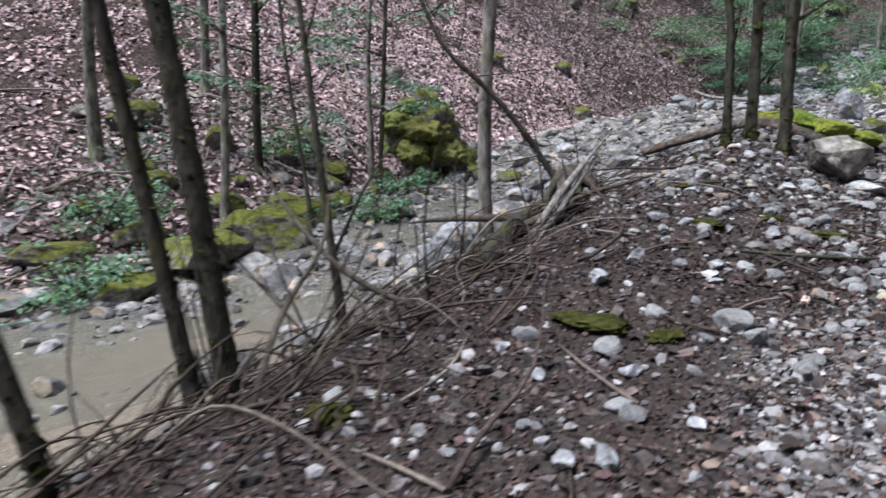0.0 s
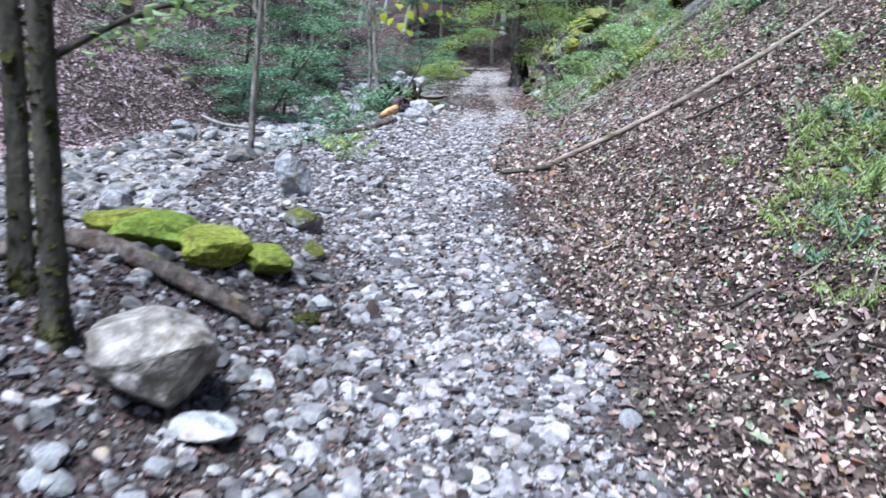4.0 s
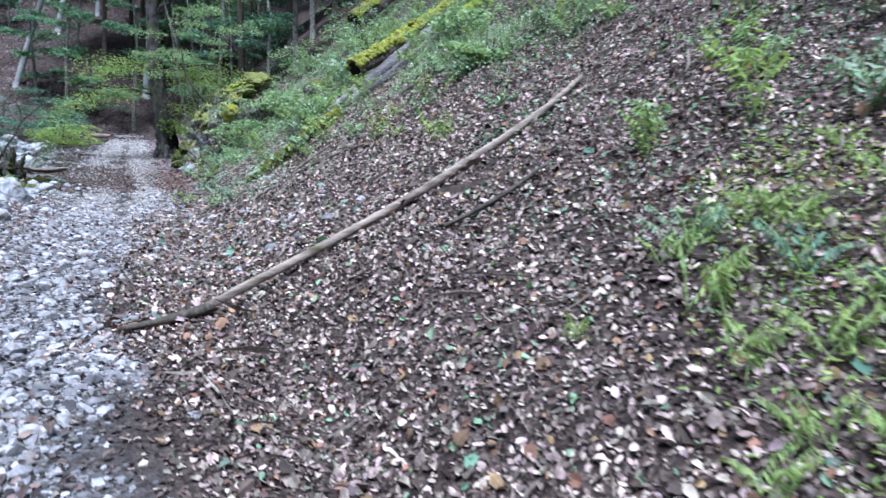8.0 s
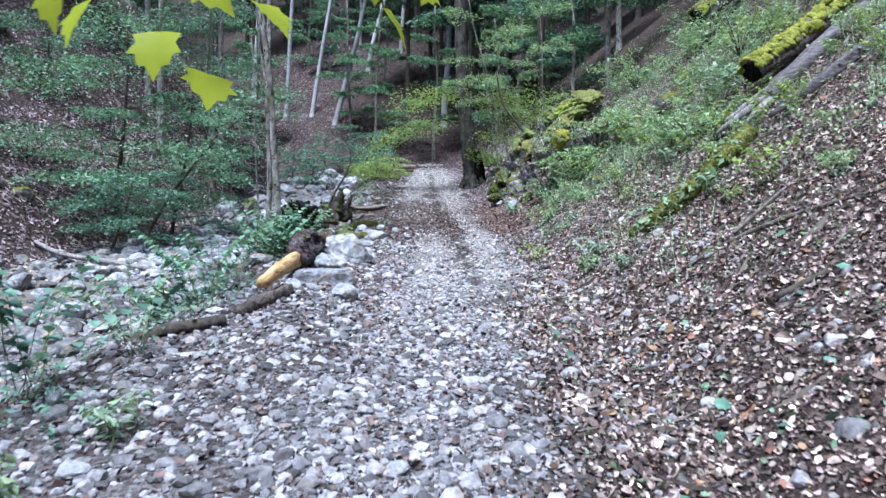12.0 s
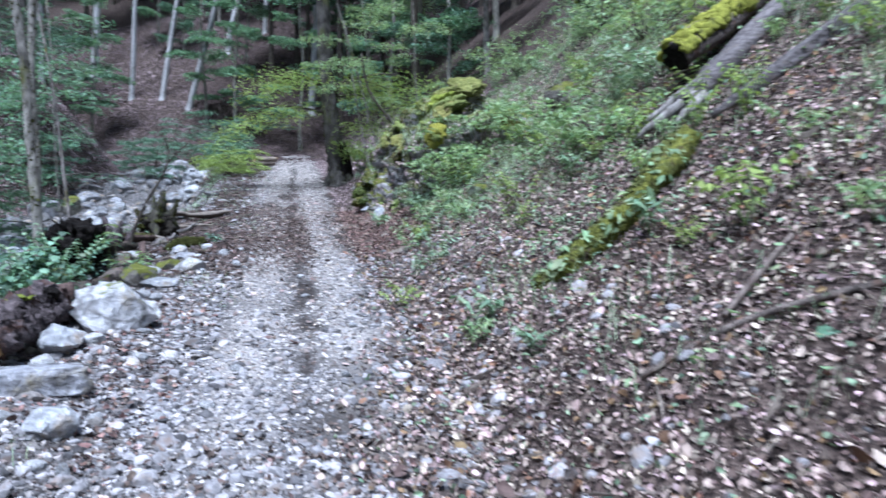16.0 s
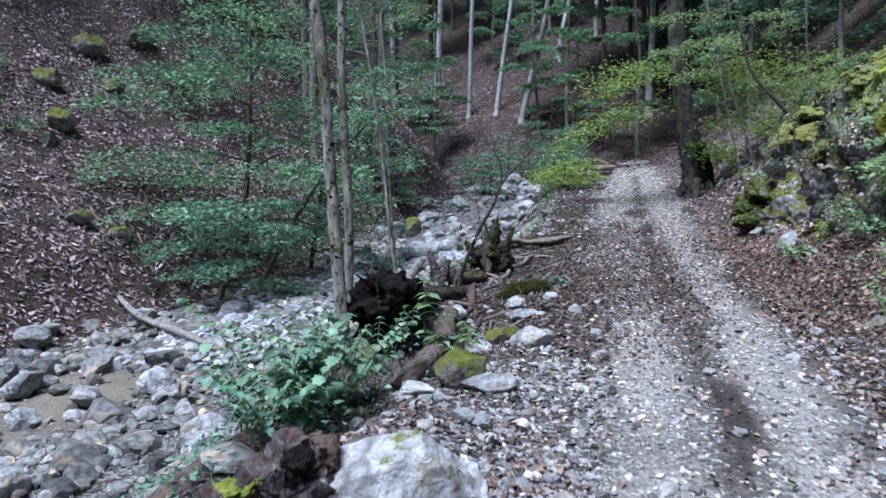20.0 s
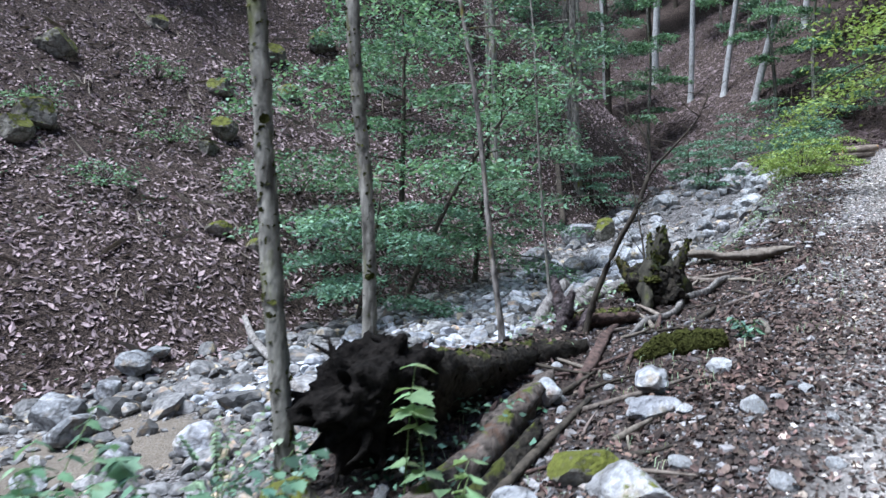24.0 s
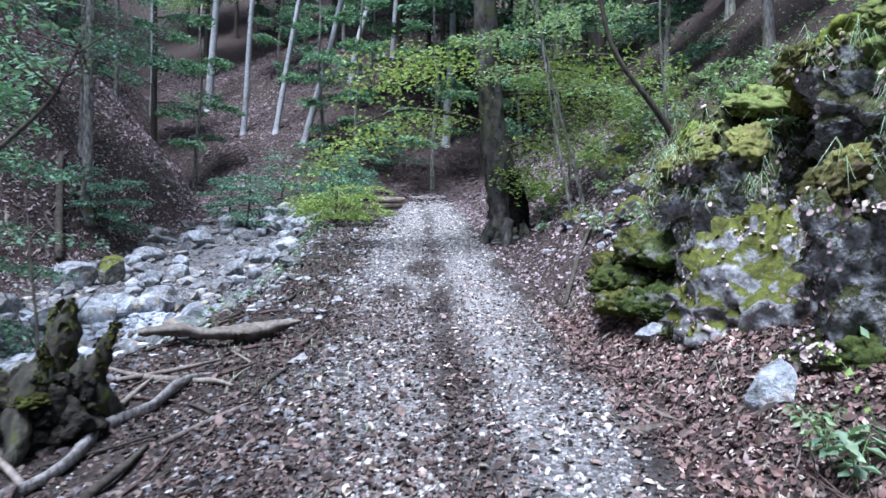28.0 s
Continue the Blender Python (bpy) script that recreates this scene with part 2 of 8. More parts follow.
fresh_wood = mat("fresh_wood", (0.44, 0.26, 0.10), (0.70, 0.48, 0.23), 22, 0.8, 0.9, 0.03, c3=(0.22, 0.11, 0.05), stretch=(1, 0.25, 1), big=0.5)
red_rot = mat("red_rot", (0.045, 0.032, 0.03), (0.16, 0.108, 0.09), 20, 0.95, 0.9, 0.03)
# Near-black: the root plate's earth, and the shade painted into hollows.
earth_hollow_shade = mat("earth_hollow_shade", (0.004, 0.0035, 0.003), (0.019, 0.0165, 0.0145), 18, 1.0, 1.0, 0.05, gloss=0.1)
moss_mat = mat("moss_cushion", (0.12, 0.145, 0.026), (0.27, 0.30, 0.055), 30, 1.0, 0.6, 0.03, c3=(0.09, 0.10, 0.03), gloss=0.05, rand=0.2, big=0.5)
moss_dark = mat("moss_dark", (0.028, 0.034, 0.012), (0.11, 0.125, 0.035), 16, 1.0, 1.0, 0.05, c3=(0.16, 0.155, 0.14), gloss=0.05, rand=0.2, big=0.5)
moss_soft = mat("moss_soft", (0.10, 0.115, 0.035), (0.22, 0.235, 0.075), 22, 1.0, 0.5, 0.03, c3=(0.12, 0.11, 0.05), gloss=0.05, rand=0.15, big=0.35)
moss_log = mat("mossy_log_bark", (0.06, 0.068, 0.018), (0.20, 0.21, 0.045), 26, 1.0, 1.0, 0.05, c3=(0.06, 0.045, 0.03), gloss=0.05)
leaf_beech = mat("leaf_beech", (0.07, 0.145, 0.10), (0.175, 0.295, 0.205), 5, 0.5, 0.0, c3=None, rand=0.6, island=True, big=0.3, hue=0.03, gloss=0.4, translucent=0.3)
leaf_fresh = mat("leaf_fresh", (0.17, 0.26, 0.13), (0.37, 0.50, 0.27), 5, 0.5, 0.0, rand=0.35, island=True, big=0.3, hue=0.03, gloss=0.4, translucent=0.4)
leaf_yellow = mat("leaf_yellow", (0.32, 0.44, 0.02), (0.44, 0.57, 0.03), 5, 0.5, 0.0, rand=0.25, island=True, big=0.2, hue=0.02, gloss=0.35, translucent=0.5)
leaf_herb = mat("leaf_herb", (0.14, 0.22, 0.13), (0.31, 0.42, 0.27), 6, 0.5, 0.0, rand=0.4, island=True, big=0.3, hue=0.04, gloss=0.4, translucent=0.3)
leaf_lime = mat("leaf_lime", (0.19, 0.27, 0.07), (0.32, 0.41, 0.13), 5, 0.5, 0.0, rand=0.3, island=True, big=0.2, hue=0.02, gloss=0.35, translucent=0.4)
leaf_hazel = mat("leaf_hazel", (0.085, 0.175, 0.11), (0.22, 0.36, 0.225), 5, 0.5, 0.0, rand=0.6, island=True, big=0.3, hue=0.03, gloss=0.4, translucent=0.35)
grass_mat = mat("grass_blade", (0.24, 0.33, 0.19), (0.42, 0.51, 0.33), 6, 0.6, 0.0, rand=0.4, island=True, big=0.3, hue=0.03, translucent=0.3)
stem_pale = mat("stem_pale", (0.22, 0.31, 0.11), (0.30, 0.39, 0.16), 10, 0.6, 0.1)
stem_green = mat("stem_green", (0.10, 0.16, 0.05), (0.16, 0.2, 0.08), 10, 0.6, 0.1)
twig_brown = mat("twig_brown", (0.028, 0.022, 0.018), (0.085, 0.066, 0.053), 20, 0.9, 0.4, 0.01, rand=0.3)


def ground_material():
    """Bare ground: soil, crushed stone and mould, laid by the plan's own masks."""
    m = bpy.data.materials.new("forest_ground")
    m.use_nodes = True
    t, n = m.node_tree, m.node_tree.nodes
    link = t.links.new
    bsdf = n["Principled BSDF"]
    bsdf.inputs["Roughness"].default_value, bsdf.inputs["Specular IOR Level"].default_value = 0.95, 0.15
    co = n.new("ShaderNodeTexCoord").outputs["Object"]

    def tex(kind, s, out, **kw):
        x = n.new(kind)
        x.inputs["Scale"].default_value = s
        for k, v in kw.items():
            x.inputs[k].default_value = v
        link(co, x.inputs["Vector"])
        return x.outputs[out]

    def ramp(v, *stops):
        x = n.new("ShaderNodeValToRGB")
        while len(x.color_ramp.elements) < len(stops):
            x.color_ramp.elements.new(0.5)
        for e, (p, c) in zip(x.color_ramp.elements, stops):
            e.position, e.color = p, (*c, 1)
        link(v, x.inputs[0])
        return x.outputs[0]

    def mix(fac, a, b, mode="MIX"):
        x = n.new("ShaderNodeMix")
        x.data_type, x.blend_type = "RGBA", mode
        for socket, value in ((x.inputs[0], fac), (x.inputs[6], a), (x.inputs[7], b)):
            if isinstance(value, (int, float)):
                socket.default_value = value
            else:
                link(value, socket)
        return x.outputs[2]

    def mask(name):
        a = n.new("ShaderNodeAttribute")
        a.attribute_name = name
        return a.outputs["Fac"]

    cells = tex("ShaderNodeTexVoronoi", 38, "Color")
    cell_d = tex("ShaderNodeTexVoronoi", 38, "Distance")
    soft = tex("ShaderNodeTexNoise", 1.1, "Fac", Detail=5)
    fine = tex("ShaderNodeTexNoise", 45, "Fac", Detail=6)
    sep = n.new("ShaderNodeSeparateColor")
    link(cells, sep.inputs[0])
    stone = ramp(sep.outputs[0], (0.0, (0.03, 0.027, 0.025)), (0.45, (0.10, 0.093, 0.09)), (1.0, (0.28, 0.27, 0.268)))
    leaf = ramp(sep.outputs[1], (0.0, (0.012, 0.009, 0.008)), (0.5, (0.045, 0.033, 0.028)), (1.0, (0.125, 0.095, 0.08)))
    soil = ramp(fine, (0.35, (0.019, 0.016, 0.0145)), (0.7, (0.066, 0.054, 0.047)))
    col = mix(mask("litter"), soil, leaf)
    col = mix(mask("gravel"), col, stone)
    col = mix(mask("dust"), col, ramp(fine, (0.3, (0.29, 0.265, 0.24)), (0.65, (0.50, 0.475, 0.445))))
    col = mix(mask("sand"), col, ramp(fine, (0.3, (0.13, 0.11, 0.085)), (0.7, (0.24, 0.205, 0.16))))
    col = mix(0.5, col, ramp(soft, (0.3, (0.6, 0.6, 0.6)), (0.7, (1.3, 1.3, 1.3))), "MULTIPLY")
    link(col, bsdf.inputs["Base Color"])
    b = n.new("ShaderNodeBump")
    b.inputs["Strength"].default_value, b.inputs["Distance"].default_value = 0.8, 0.03
    add = n.new("ShaderNodeMath")
    link(cell_d, add.inputs[0])
    link(fine, add.inputs[1])
    link(add.outputs[0], b.inputs["Height"])
    link(b.outputs[0], bsdf.inputs["Normal"])
    return m


def water_material():
    m = bpy.data.materials.new("stream_water")
    m.use_nodes = True
    t, n = m.node_tree, m.node_tree.nodes
    bsdf = n["Principled BSDF"]
    bsdf.inputs["Base Color"].default_value = (0.62, 0.60, 0.50, 1)
    bsdf.inputs["Roughness"].default_value = 0.06
    bsdf.inputs["Transmission Weight"].default_value = 0.85
    bsdf.inputs["IOR"].default_value = 1.33
    co = n.new("ShaderNodeTexCoord")
    x = n.new("ShaderNodeTexNoise")
    x.inputs["Scale"].default_value, x.inputs["Detail"].default_value = 7, 4
    b = n.new("ShaderNodeBump")
    b.inputs["Strength"].default_value, b.inputs["Distance"].default_value = 0.5, 0.03
    t.links.new(co.outputs["Object"], x.inputs["Vector"])
    t.links.new(x.outputs["Fac"], b.inputs["Height"])
    t.links.new(b.outputs[0], bsdf.inputs["Normal"])
    return m


# ---- the lie of the land ----
def along(y, ys, vs, soft=1.2):
    """A value that changes along the valley, softly interpolated."""
    y = np.asarray(y, float)
    return sum(np.interp(y + d * soft, ys, vs) for d in (-1, -0.5, 0, 0.5, 1)) / 5


def road_z(y):
    return along(y, (-30, 0, 3, 6.5, 12.8, 19, 25, 32, 40, 60, 90), (-3.2, 0.0, 0.33, 0.76, 1.68, 2.48, 3.15, 3.95, 5.2, 8.2, 13.0))


def stream_z(y):
    return along(y, (-30, -5, 2, 10, 20, 28, 37, 42, 46, 50, 58, 80), (-3.6, -1.1, -0.55, 0.3, 1.4, 2.25, 3.15, 3.85, 4.8, 5.8, 7.2, 9.8))


def road_left(y):
    return along(y, (-30, 0, 6, 12, 17, 21, 26, 29, 33, 40, 50, 60), (-0.9, -0.5, -0.6, -0.9, -1.1, -0.5, -0.4, -0.45, -0.85, -0.9, -0.5, 0.1))


def road_right(y):
    return along(y, (-30, 0, 6, 9, 13, 17, 21, 30, 40, 60), (1.1, 1.0, 0.95, 0.75, 0.4, 0.3, 1.2, 1.4, 1.45, 1.6))


def toe_right(y):
    return along(y, (-30, 9, 11.5, 13, 17, 19, 21, 25, 30, 36, 42, 60), (1.9, 1.85, 1.55, 1.2, 1.35, 1.6, 1.8, 1.8, 1.8, 2.0, 2.3, 2.5))


def brink(y):
    """Where the verge breaks off towards the stream."""
    return along(y, (-30, 0, 3, 5, 8, 11, 14, 20, 24, 28, 31, 34, 39, 44, 60), (-2.4, -2.3, -2.4, -3.0, -3.2, -2.7, -3.0, -2.2, -2.6, -2.8, -2.6, -1.8, -1.9, -2.3, -3.0))


def foot_left(y):
    """The foot of the slope beyond the stream."""
    return along(y, (-30, 0, 6, 15, 24, 28, 35, 45, 48, 52, 56, 61), (-8.0, -7.6, -8.4, -10.6, -10.6, -9.9, -9.4, -9.2, -8.6, -7.8, -8.4, -14.0), 1.5)


def smooth(a, b, v):
    s = np.clip((v - a) / (b - a), 0, 1)
    return s * s * (3 - 2 * s)


def height(x, y):
    """The bare ground."""
    x, y = np.asarray(x, float), np.asarray(y, float)
    zr, zs = road_z(y), stream_z(y)
    u = np.maximum(x - toe_right(y), 0)
    right = (0.55 + 0.15 * smooth(15, 20, y)) * u + 0.02 * np.minimum(u, 8) ** 2 + 0.16 * np.maximum(u - 8, 0)
    edge = brink(y)
    down = smooth(0, 1, (edge - x) / 2.1)
    z = zr + right - (zr - zs) * down
    z = z + 0.4 * np.exp(-((x + 2.0) / 0.85) ** 2) * smooth(2, 6.5, y) * (1 - smooth(9, 12, y))
    z = z + 0.12 * np.exp(-((x + 1.5) / 0.5) ** 2) * smooth(16, 18, y) * (1 - smooth(21.5, 24, y))
    z = z - 0.11 * np.exp(-((x + 1.95) / 0.75) ** 2) * smooth(23, 25.5, y) * (1 - smooth(31, 34, y))
    w = np.maximum(foot_left(y) - x, 0)
    steep = 0.3 + 0.48 * smooth(4, 16, y) + 0.34 * smooth(37, 46, y)
    left = steep * w * smooth(-0.5, 2.0, w) + 0.1 * np.maximum(w - 6, 0)
    z = z + left
    head = 7.9 + 0.72 * (y - 60 + 0.5 * np.minimum(x, 0) * 0.6)
    z = np.where(head > z - 1, np.maximum(z, head) + 0.25 * np.exp(-np.abs(head - z)), z)
    tail = -1.2 + 0.6 * np.maximum(-y - 14, 0)
    return np.maximum(z, np.where(y < -14, tail + z * 0 - 1.0, -99))

# ---- tools ----


def put_mesh(name, verts, faces, material=None, smooth_shade=True):
    """A mesh from arrays; faces: rows of equal length, or a list of such arrays."""
    me = bpy.data.meshes.new(name)
    blocks = [np.asarray(b, np.int32) for b in (faces if isinstance(faces, list) else [faces]) if len(b)]
    verts = np.asarray(verts, np.float32)
    me.vertices.add(len(verts))
    me.vertices.foreach_set("co", verts.ravel())
    loops = np.concatenate([b.ravel() for b in blocks])
    totals = np.concatenate([np.full(len(b), b.shape[1], np.int32) for b in blocks])
    me.loops.add(len(loops))
    me.loops.foreach_set("vertex_index", loops)
    me.polygons.add(len(totals))
    me.polygons.foreach_set("loop_start", np.concatenate([[0], np.cumsum(totals)[:-1]]).astype(np.int32))
    me.polygons.foreach_set("loop_total", totals)
    me.update(calc_edges=True)
    me.polygons.foreach_set("use_smooth", np.full(len(totals), smooth_shade))
    if material:
        me.materials.append(material)
    return me


def part(name, mesh, parent=None, label="", at=None):
    """One mesh object under a thing or a part."""
    ob = new(name, mesh)
    if parent is not None:
        ob.parent = parent
    if at is not None:
        ob.matrix_basis = at
    return tagged(ob, label) if label else ob


def thing(name, label, category, at=(0, 0, 0), group="", mesh=None, turn=0.0, kind=""):
    """A top-level thing: an Empty at its base, or one mesh."""
    ob = new(name, mesh)
    ob.matrix_basis = pose(*[float(v) for v in at], 0, 0, turn)
    return tagged(ob, label, category, group, kind)


def value_noise(x, y, seed=0):
    """Smooth noise from -1 to 1 with a period of about one."""
    x, y = np.asarray(x, float), np.asarray(y, float)
    ix, iy = np.floor(x), np.floor(y)
    fx, fy = x - ix, y - iy
    fx, fy = fx * fx * (3 - 2 * fx), fy * fy * (3 - 2 * fy)

    def cell(a, b):
        v = np.sin(a * 127.1 + b * 311.7 + seed * 74.7) * 43758.5453
        return (v - np.floor(v)) * 2 - 1

    return (cell(ix, iy) * (1 - fx) + cell(ix + 1, iy) * fx) * (1 - fy) + (cell(ix, iy + 1) * (1 - fx) + cell(ix + 1, iy + 1) * fx) * fy


def off_road(x, y):
    """0 on the track, 1 well beside it."""
    return np.clip(np.maximum(road_left(y) - 0.2 - x, x - road_right(y) - 0.2) / 0.8, 0, 1)


def ground(x, y):
    """The ground with its unevenness."""
    o = off_road(x, y)
    far = smooth(8, 22, np.abs(x) + 0.3 * np.maximum(np.asarray(y) - 40, 0))
    rough = 0.05 * value_noise(np.asarray(x) * 1.3, np.asarray(y) * 1.3, 1) + 0.03 * value_noise(np.asarray(x) * 3.1, np.asarray(y) * 3.1, 2)
    return height(x, y) + rough * (0.25 + 0.75 * o) + far * 0.5 * value_noise(np.asarray(x) * 0.25, np.asarray(y) * 0.25, 3)


def slope_normal(x, y):
    e = 0.15
    dx, dy = (ground(x + e, y) - ground(x - e, y)) / (2 * e), (ground(x, y + e) - ground(x, y - e)) / (2 * e)
    n = np.stack([-dx, -dy, np.ones_like(dx)], -1)
    return n / np.linalg.norm(n, axis=-1, keepdims=True)


def on(x, y, up=0.0):
    return (x, y, float(ground(x, y)) + up)


def frames(normals, r):
    """Turns whose third axis is the normal, spun by chance."""
    a = r.normal(size=normals.shape)
    t = a - (a * normals).sum(-1, keepdims=True) * normals
    t /= np.linalg.norm(t, axis=-1, keepdims=True)
    return np.stack([t, np.cross(normals, t), normals], -1)


def scatter(shapes, face, pos, turns, scales):
    """Many copies of a few shapes of one topology, as one array of points and faces."""
    n, k = len(pos), shapes.shape[1]
    which = np.arange(n) % len(shapes)
    v = np.einsum("nij,nkj->nki", turns, shapes[which] * scales[:, None, :]) + pos[:, None, :]
    f = [(b[None] + (np.arange(n) * k)[:, None, None]).reshape(-1, b.shape[1]) for b in face]
    return v.reshape(-1, 3), f


def ico(level):
    bm = bmesh.new()
    bmesh.ops.create_icosphere(bm, subdivisions=level, radius=1.0)
    v = np.array([p.co[:] for p in bm.verts])
    f = np.array([[p.index for p in q.verts] for q in bm.faces])
    bm.free()
    return v, f


ICO = {k: ico(k) for k in (1, 2, 3, 4, 5)}


def lumps(p, seed, scale):
    return np.array([noise.noise(Vector(q) * scale + Vector((seed * 3.7, seed * 1.3, seed * 7.1))) for q in p])


def rock_points(seed, level=3, cuts=9, bump=0.12, boxy=0.78):
    """An angular stone of about unit size: a ball cut by planes, then roughened."""
    r = np.random.default_rng(seed)
    v, f = ICO[level]
    v = v.copy()
    for _ in range(cuts):
        n = r.normal(size=3)
        n /= np.linalg.norm(n)
        d = r.uniform(boxy - 0.22, boxy + 0.08)
        over = np.maximum(v @ n - d, 0)
        v -= over[:, None] * n
    if level > 1:
        v *= (1 + bump * lumps(v, seed, 1.7) + bump * 0.5 * lumps(v, seed + 5, 5.0) + (bump * 0.3 * lumps(v, seed + 9, 12.0) if level > 3 else 0))[:, None]
    else:
        v *= r.uniform(0.85, 1.12, (len(v), 1))
    return v, f


PEBBLES = np.stack([rock_points(100 + k, 1, 5)[0] for k in range(10)])
CUBE = np.array([(a, b, c) for a in (-1, 1) for b in (-1, 1) for c in (-1, 1)], float)
CHIPS = np.stack([CUBE * 0.72 * q for q in np.random.default_rng(5).uniform(0.55, 1.25, (12, 8, 3))])
CHIP_F = [np.array([(0, 1, 3, 2), (4, 6, 7, 5), (0, 4, 5, 1), (2, 3, 7, 6), (0, 2, 6, 4), (1, 5, 7, 3)])]
COBBLES = np.stack([rock_points(140 + k, 2, 8, 0.1)[0] for k in range(12)])
FLAKE = np.array([(-0.5, 0, 0), (-0.2, -0.33, 0.13), (-0.2, 0.33, 0.13), (0.26, -0.25, 0.1), (0.26, 0.25, 0.1), (0.5, 0, 0.0)])
FLAKE_F = [np.array([(0, 1, 3, 5), (0, 5, 4, 2)])]
BLADE = np.array([(-0.5, 0, 0), (0, -0.27, 0.07), (0.5, 0, -0.05), (0, 0.27, 0.07)])
BLADE_F = [np.array([(0, 1, 2), (0, 2, 3)])]


def leaf_shapes(base, k, seed):
    r = np.random.default_rng(seed)
    out = []
    for _ in range(k):
        v = base.copy()
        v[:, 2] = v[:, 2] * r.uniform(-1.5, 2.8) + r.uniform(-0.3, 0.5) * v[:, 0] ** 2 * 2 + r.uniform(-0.3, 0.3) * v[:, 0] * v[:, 1]
        v[:, 1] = v[:, 1] * r.uniform(0.7, 1.3) + r.uniform(-0.12, 0.12) * v[:, 0]
        out.append(v)
    return np.stack(out)


FLAKES = leaf_shapes(FLAKE, 10, 3)
BLADES = leaf_shapes(BLADE, 8, 4)


def tube(points, radii, sides=8, rough=0.0, seed=0, caps=True, steps=0):
    """A round, uneven stem along points; with steps, first smoothed into that many pieces a span."""
    p, r = np.array(points, float), np.array(radii, float)
    if np.ndim(radii) == 0:
        r = np.full(len(p), float(radii))
    if steps:
        k = np.arange(len(p))
        t = np.linspace(0, len(p) - 1, (len(p) - 1) * steps + 1)
        q = np.stack([np.interp(t, k, c) for c in p.T], 1)
        for _ in range(steps):
            q[1:-1] = (q[:-2] + 2 * q[1:-1] + q[2:]) / 4
        r, p = np.interp(t, k, r), q
    d = np.gradient(p, axis=0)
    d /= np.linalg.norm(d, axis=1, keepdims=True) + 1e-9
    ref = np.where(np.abs(d[:, 2:3]) > 0.9, (1.0, 0.0, 0.0), (0.0, 0.0, 1.0))
    a = np.cross(d, ref)
    a /= np.linalg.norm(a, axis=1, keepdims=True)
    b = np.cross(d, a)
    ang = np.linspace(0, 2 * np.pi, sides, endpoint=False)
    rr = r[:, None] * np.ones(sides)
    if rough:
        g = np.random.default_rng(seed)
        rr = rr * (1 + rough * g.normal(size=rr.shape) * 0.6 + rough * np.sin(ang * 3 + g.uniform(0, 6))[None] * 0.8)
    v = p[:, None] + rr[..., None] * (np.cos(ang)[None, :, None] * a[:, None] + np.sin(ang)[None, :, None] * b[:, None])
    v = v.reshape(-1, 3)
    m = len(p)
    i, j = np.meshgrid(np.arange(m - 1), np.arange(sides), indexing="ij")
    quads = np.stack([i * sides + j, i * sides + (j + 1) % sides, (i + 1) * sides + (j + 1) % sides, (i + 1) * sides + j], -1).reshape(-1, 4)
    faces = [quads]
    if caps:
        v = np.concatenate([v, p[:1], p[-1:]])
        e = np.arange(sides)
        faces.append(np.concatenate([np.stack([np.full(sides, m * sides), (e + 1) % sides, e], 1), np.stack([np.full(sides, m * sides + 1), (m - 1) * sides + e, (m - 1) * sides + (e + 1) % sides], 1)]))
    return v, faces


def stone_mesh(seed, size, material, level=3, cuts=9, bump=0.12, boxy=0.78):
    v, f = rock_points(seed, level, cuts, bump, boxy)
    return put_mesh("stone", v * np.array(size), f, material, level > 4)


def foliage(centres, normals, sizes, seed, shapes=BLADES, face=BLADE_F, wide=1.0):
    r = np.random.default_rng(seed)
    s = np.stack([sizes, sizes * wide, sizes], -1)
    return scatter(shapes, face, centres, frames(normals, r), s)


def spray(r, start, way, length, width, count, size, droop=0.15, thick=0.014):
    """Leaves in a flat fan along a twig: places, normals, sizes."""
    way = np.array(way, float) / np.linalg.norm(way)
    side = np.cross(way, (0, 0, 1.0))
    side /= np.linalg.norm(side) + 1e-9
    t = r.uniform(0.05, 1, count) ** 0.8
    w = r.uniform(-1, 1, count) * width * (1.05 - 0.75 * t)
    p = np.array(start) + t[:, None] * way * length + w[:, None] * side
    p[:, 2] += -droop * length * t**2 - 0.12 * np.abs(w) + r.normal(0, 0.02 + thick * length, count)
    n = np.stack([r.normal(0, 0.5, count), r.normal(0, 0.5, count), np.ones(count)], -1)
    n /= np.linalg.norm(n, axis=1, keepdims=True)
    return p, n, size * r.uniform(0.6, 1.25, count)


def crust(points, radii, count, size, material, seed, shapes=FLAKES, face=FLAKE_F, upper=-0.4):
    """Loose flakes of bark, leaves or moss lying on a stem."""
    g = np.random.default_rng(seed)
    p, rad = np.array(points, float), np.array(radii, float)
    k = g.uniform(0, len(p) - 1, count * 2)
    c = np.stack([np.interp(k, range(len(p)), q) for q in p.T], 1)
    d = np.stack([np.interp(k, range(len(p)), q) for q in np.gradient(p, axis=0).T], 1)
    d /= np.linalg.norm(d, axis=1, keepdims=True)
    n = g.normal(size=(count * 2, 3))
    n -= d * (n * d).sum(1, keepdims=True)
    n /= np.linalg.norm(n, axis=1, keepdims=True)
    keep = np.flatnonzero(n[:, 2] > upper)[:count]
    pos = c[keep] + n[keep] * np.interp(k[keep], range(len(p)), rad)[:, None]
    tip = n[keep] + g.normal(0, 0.3, (len(keep), 3))
    tip /= np.linalg.norm(tip, axis=1, keepdims=True)
    sc = (size * np.exp(g.normal(0, 0.35, len(keep))))[:, None] * np.ones(3)
    return put_mesh("crust", *scatter(shapes, face, pos, frames(tip, g), sc), material)


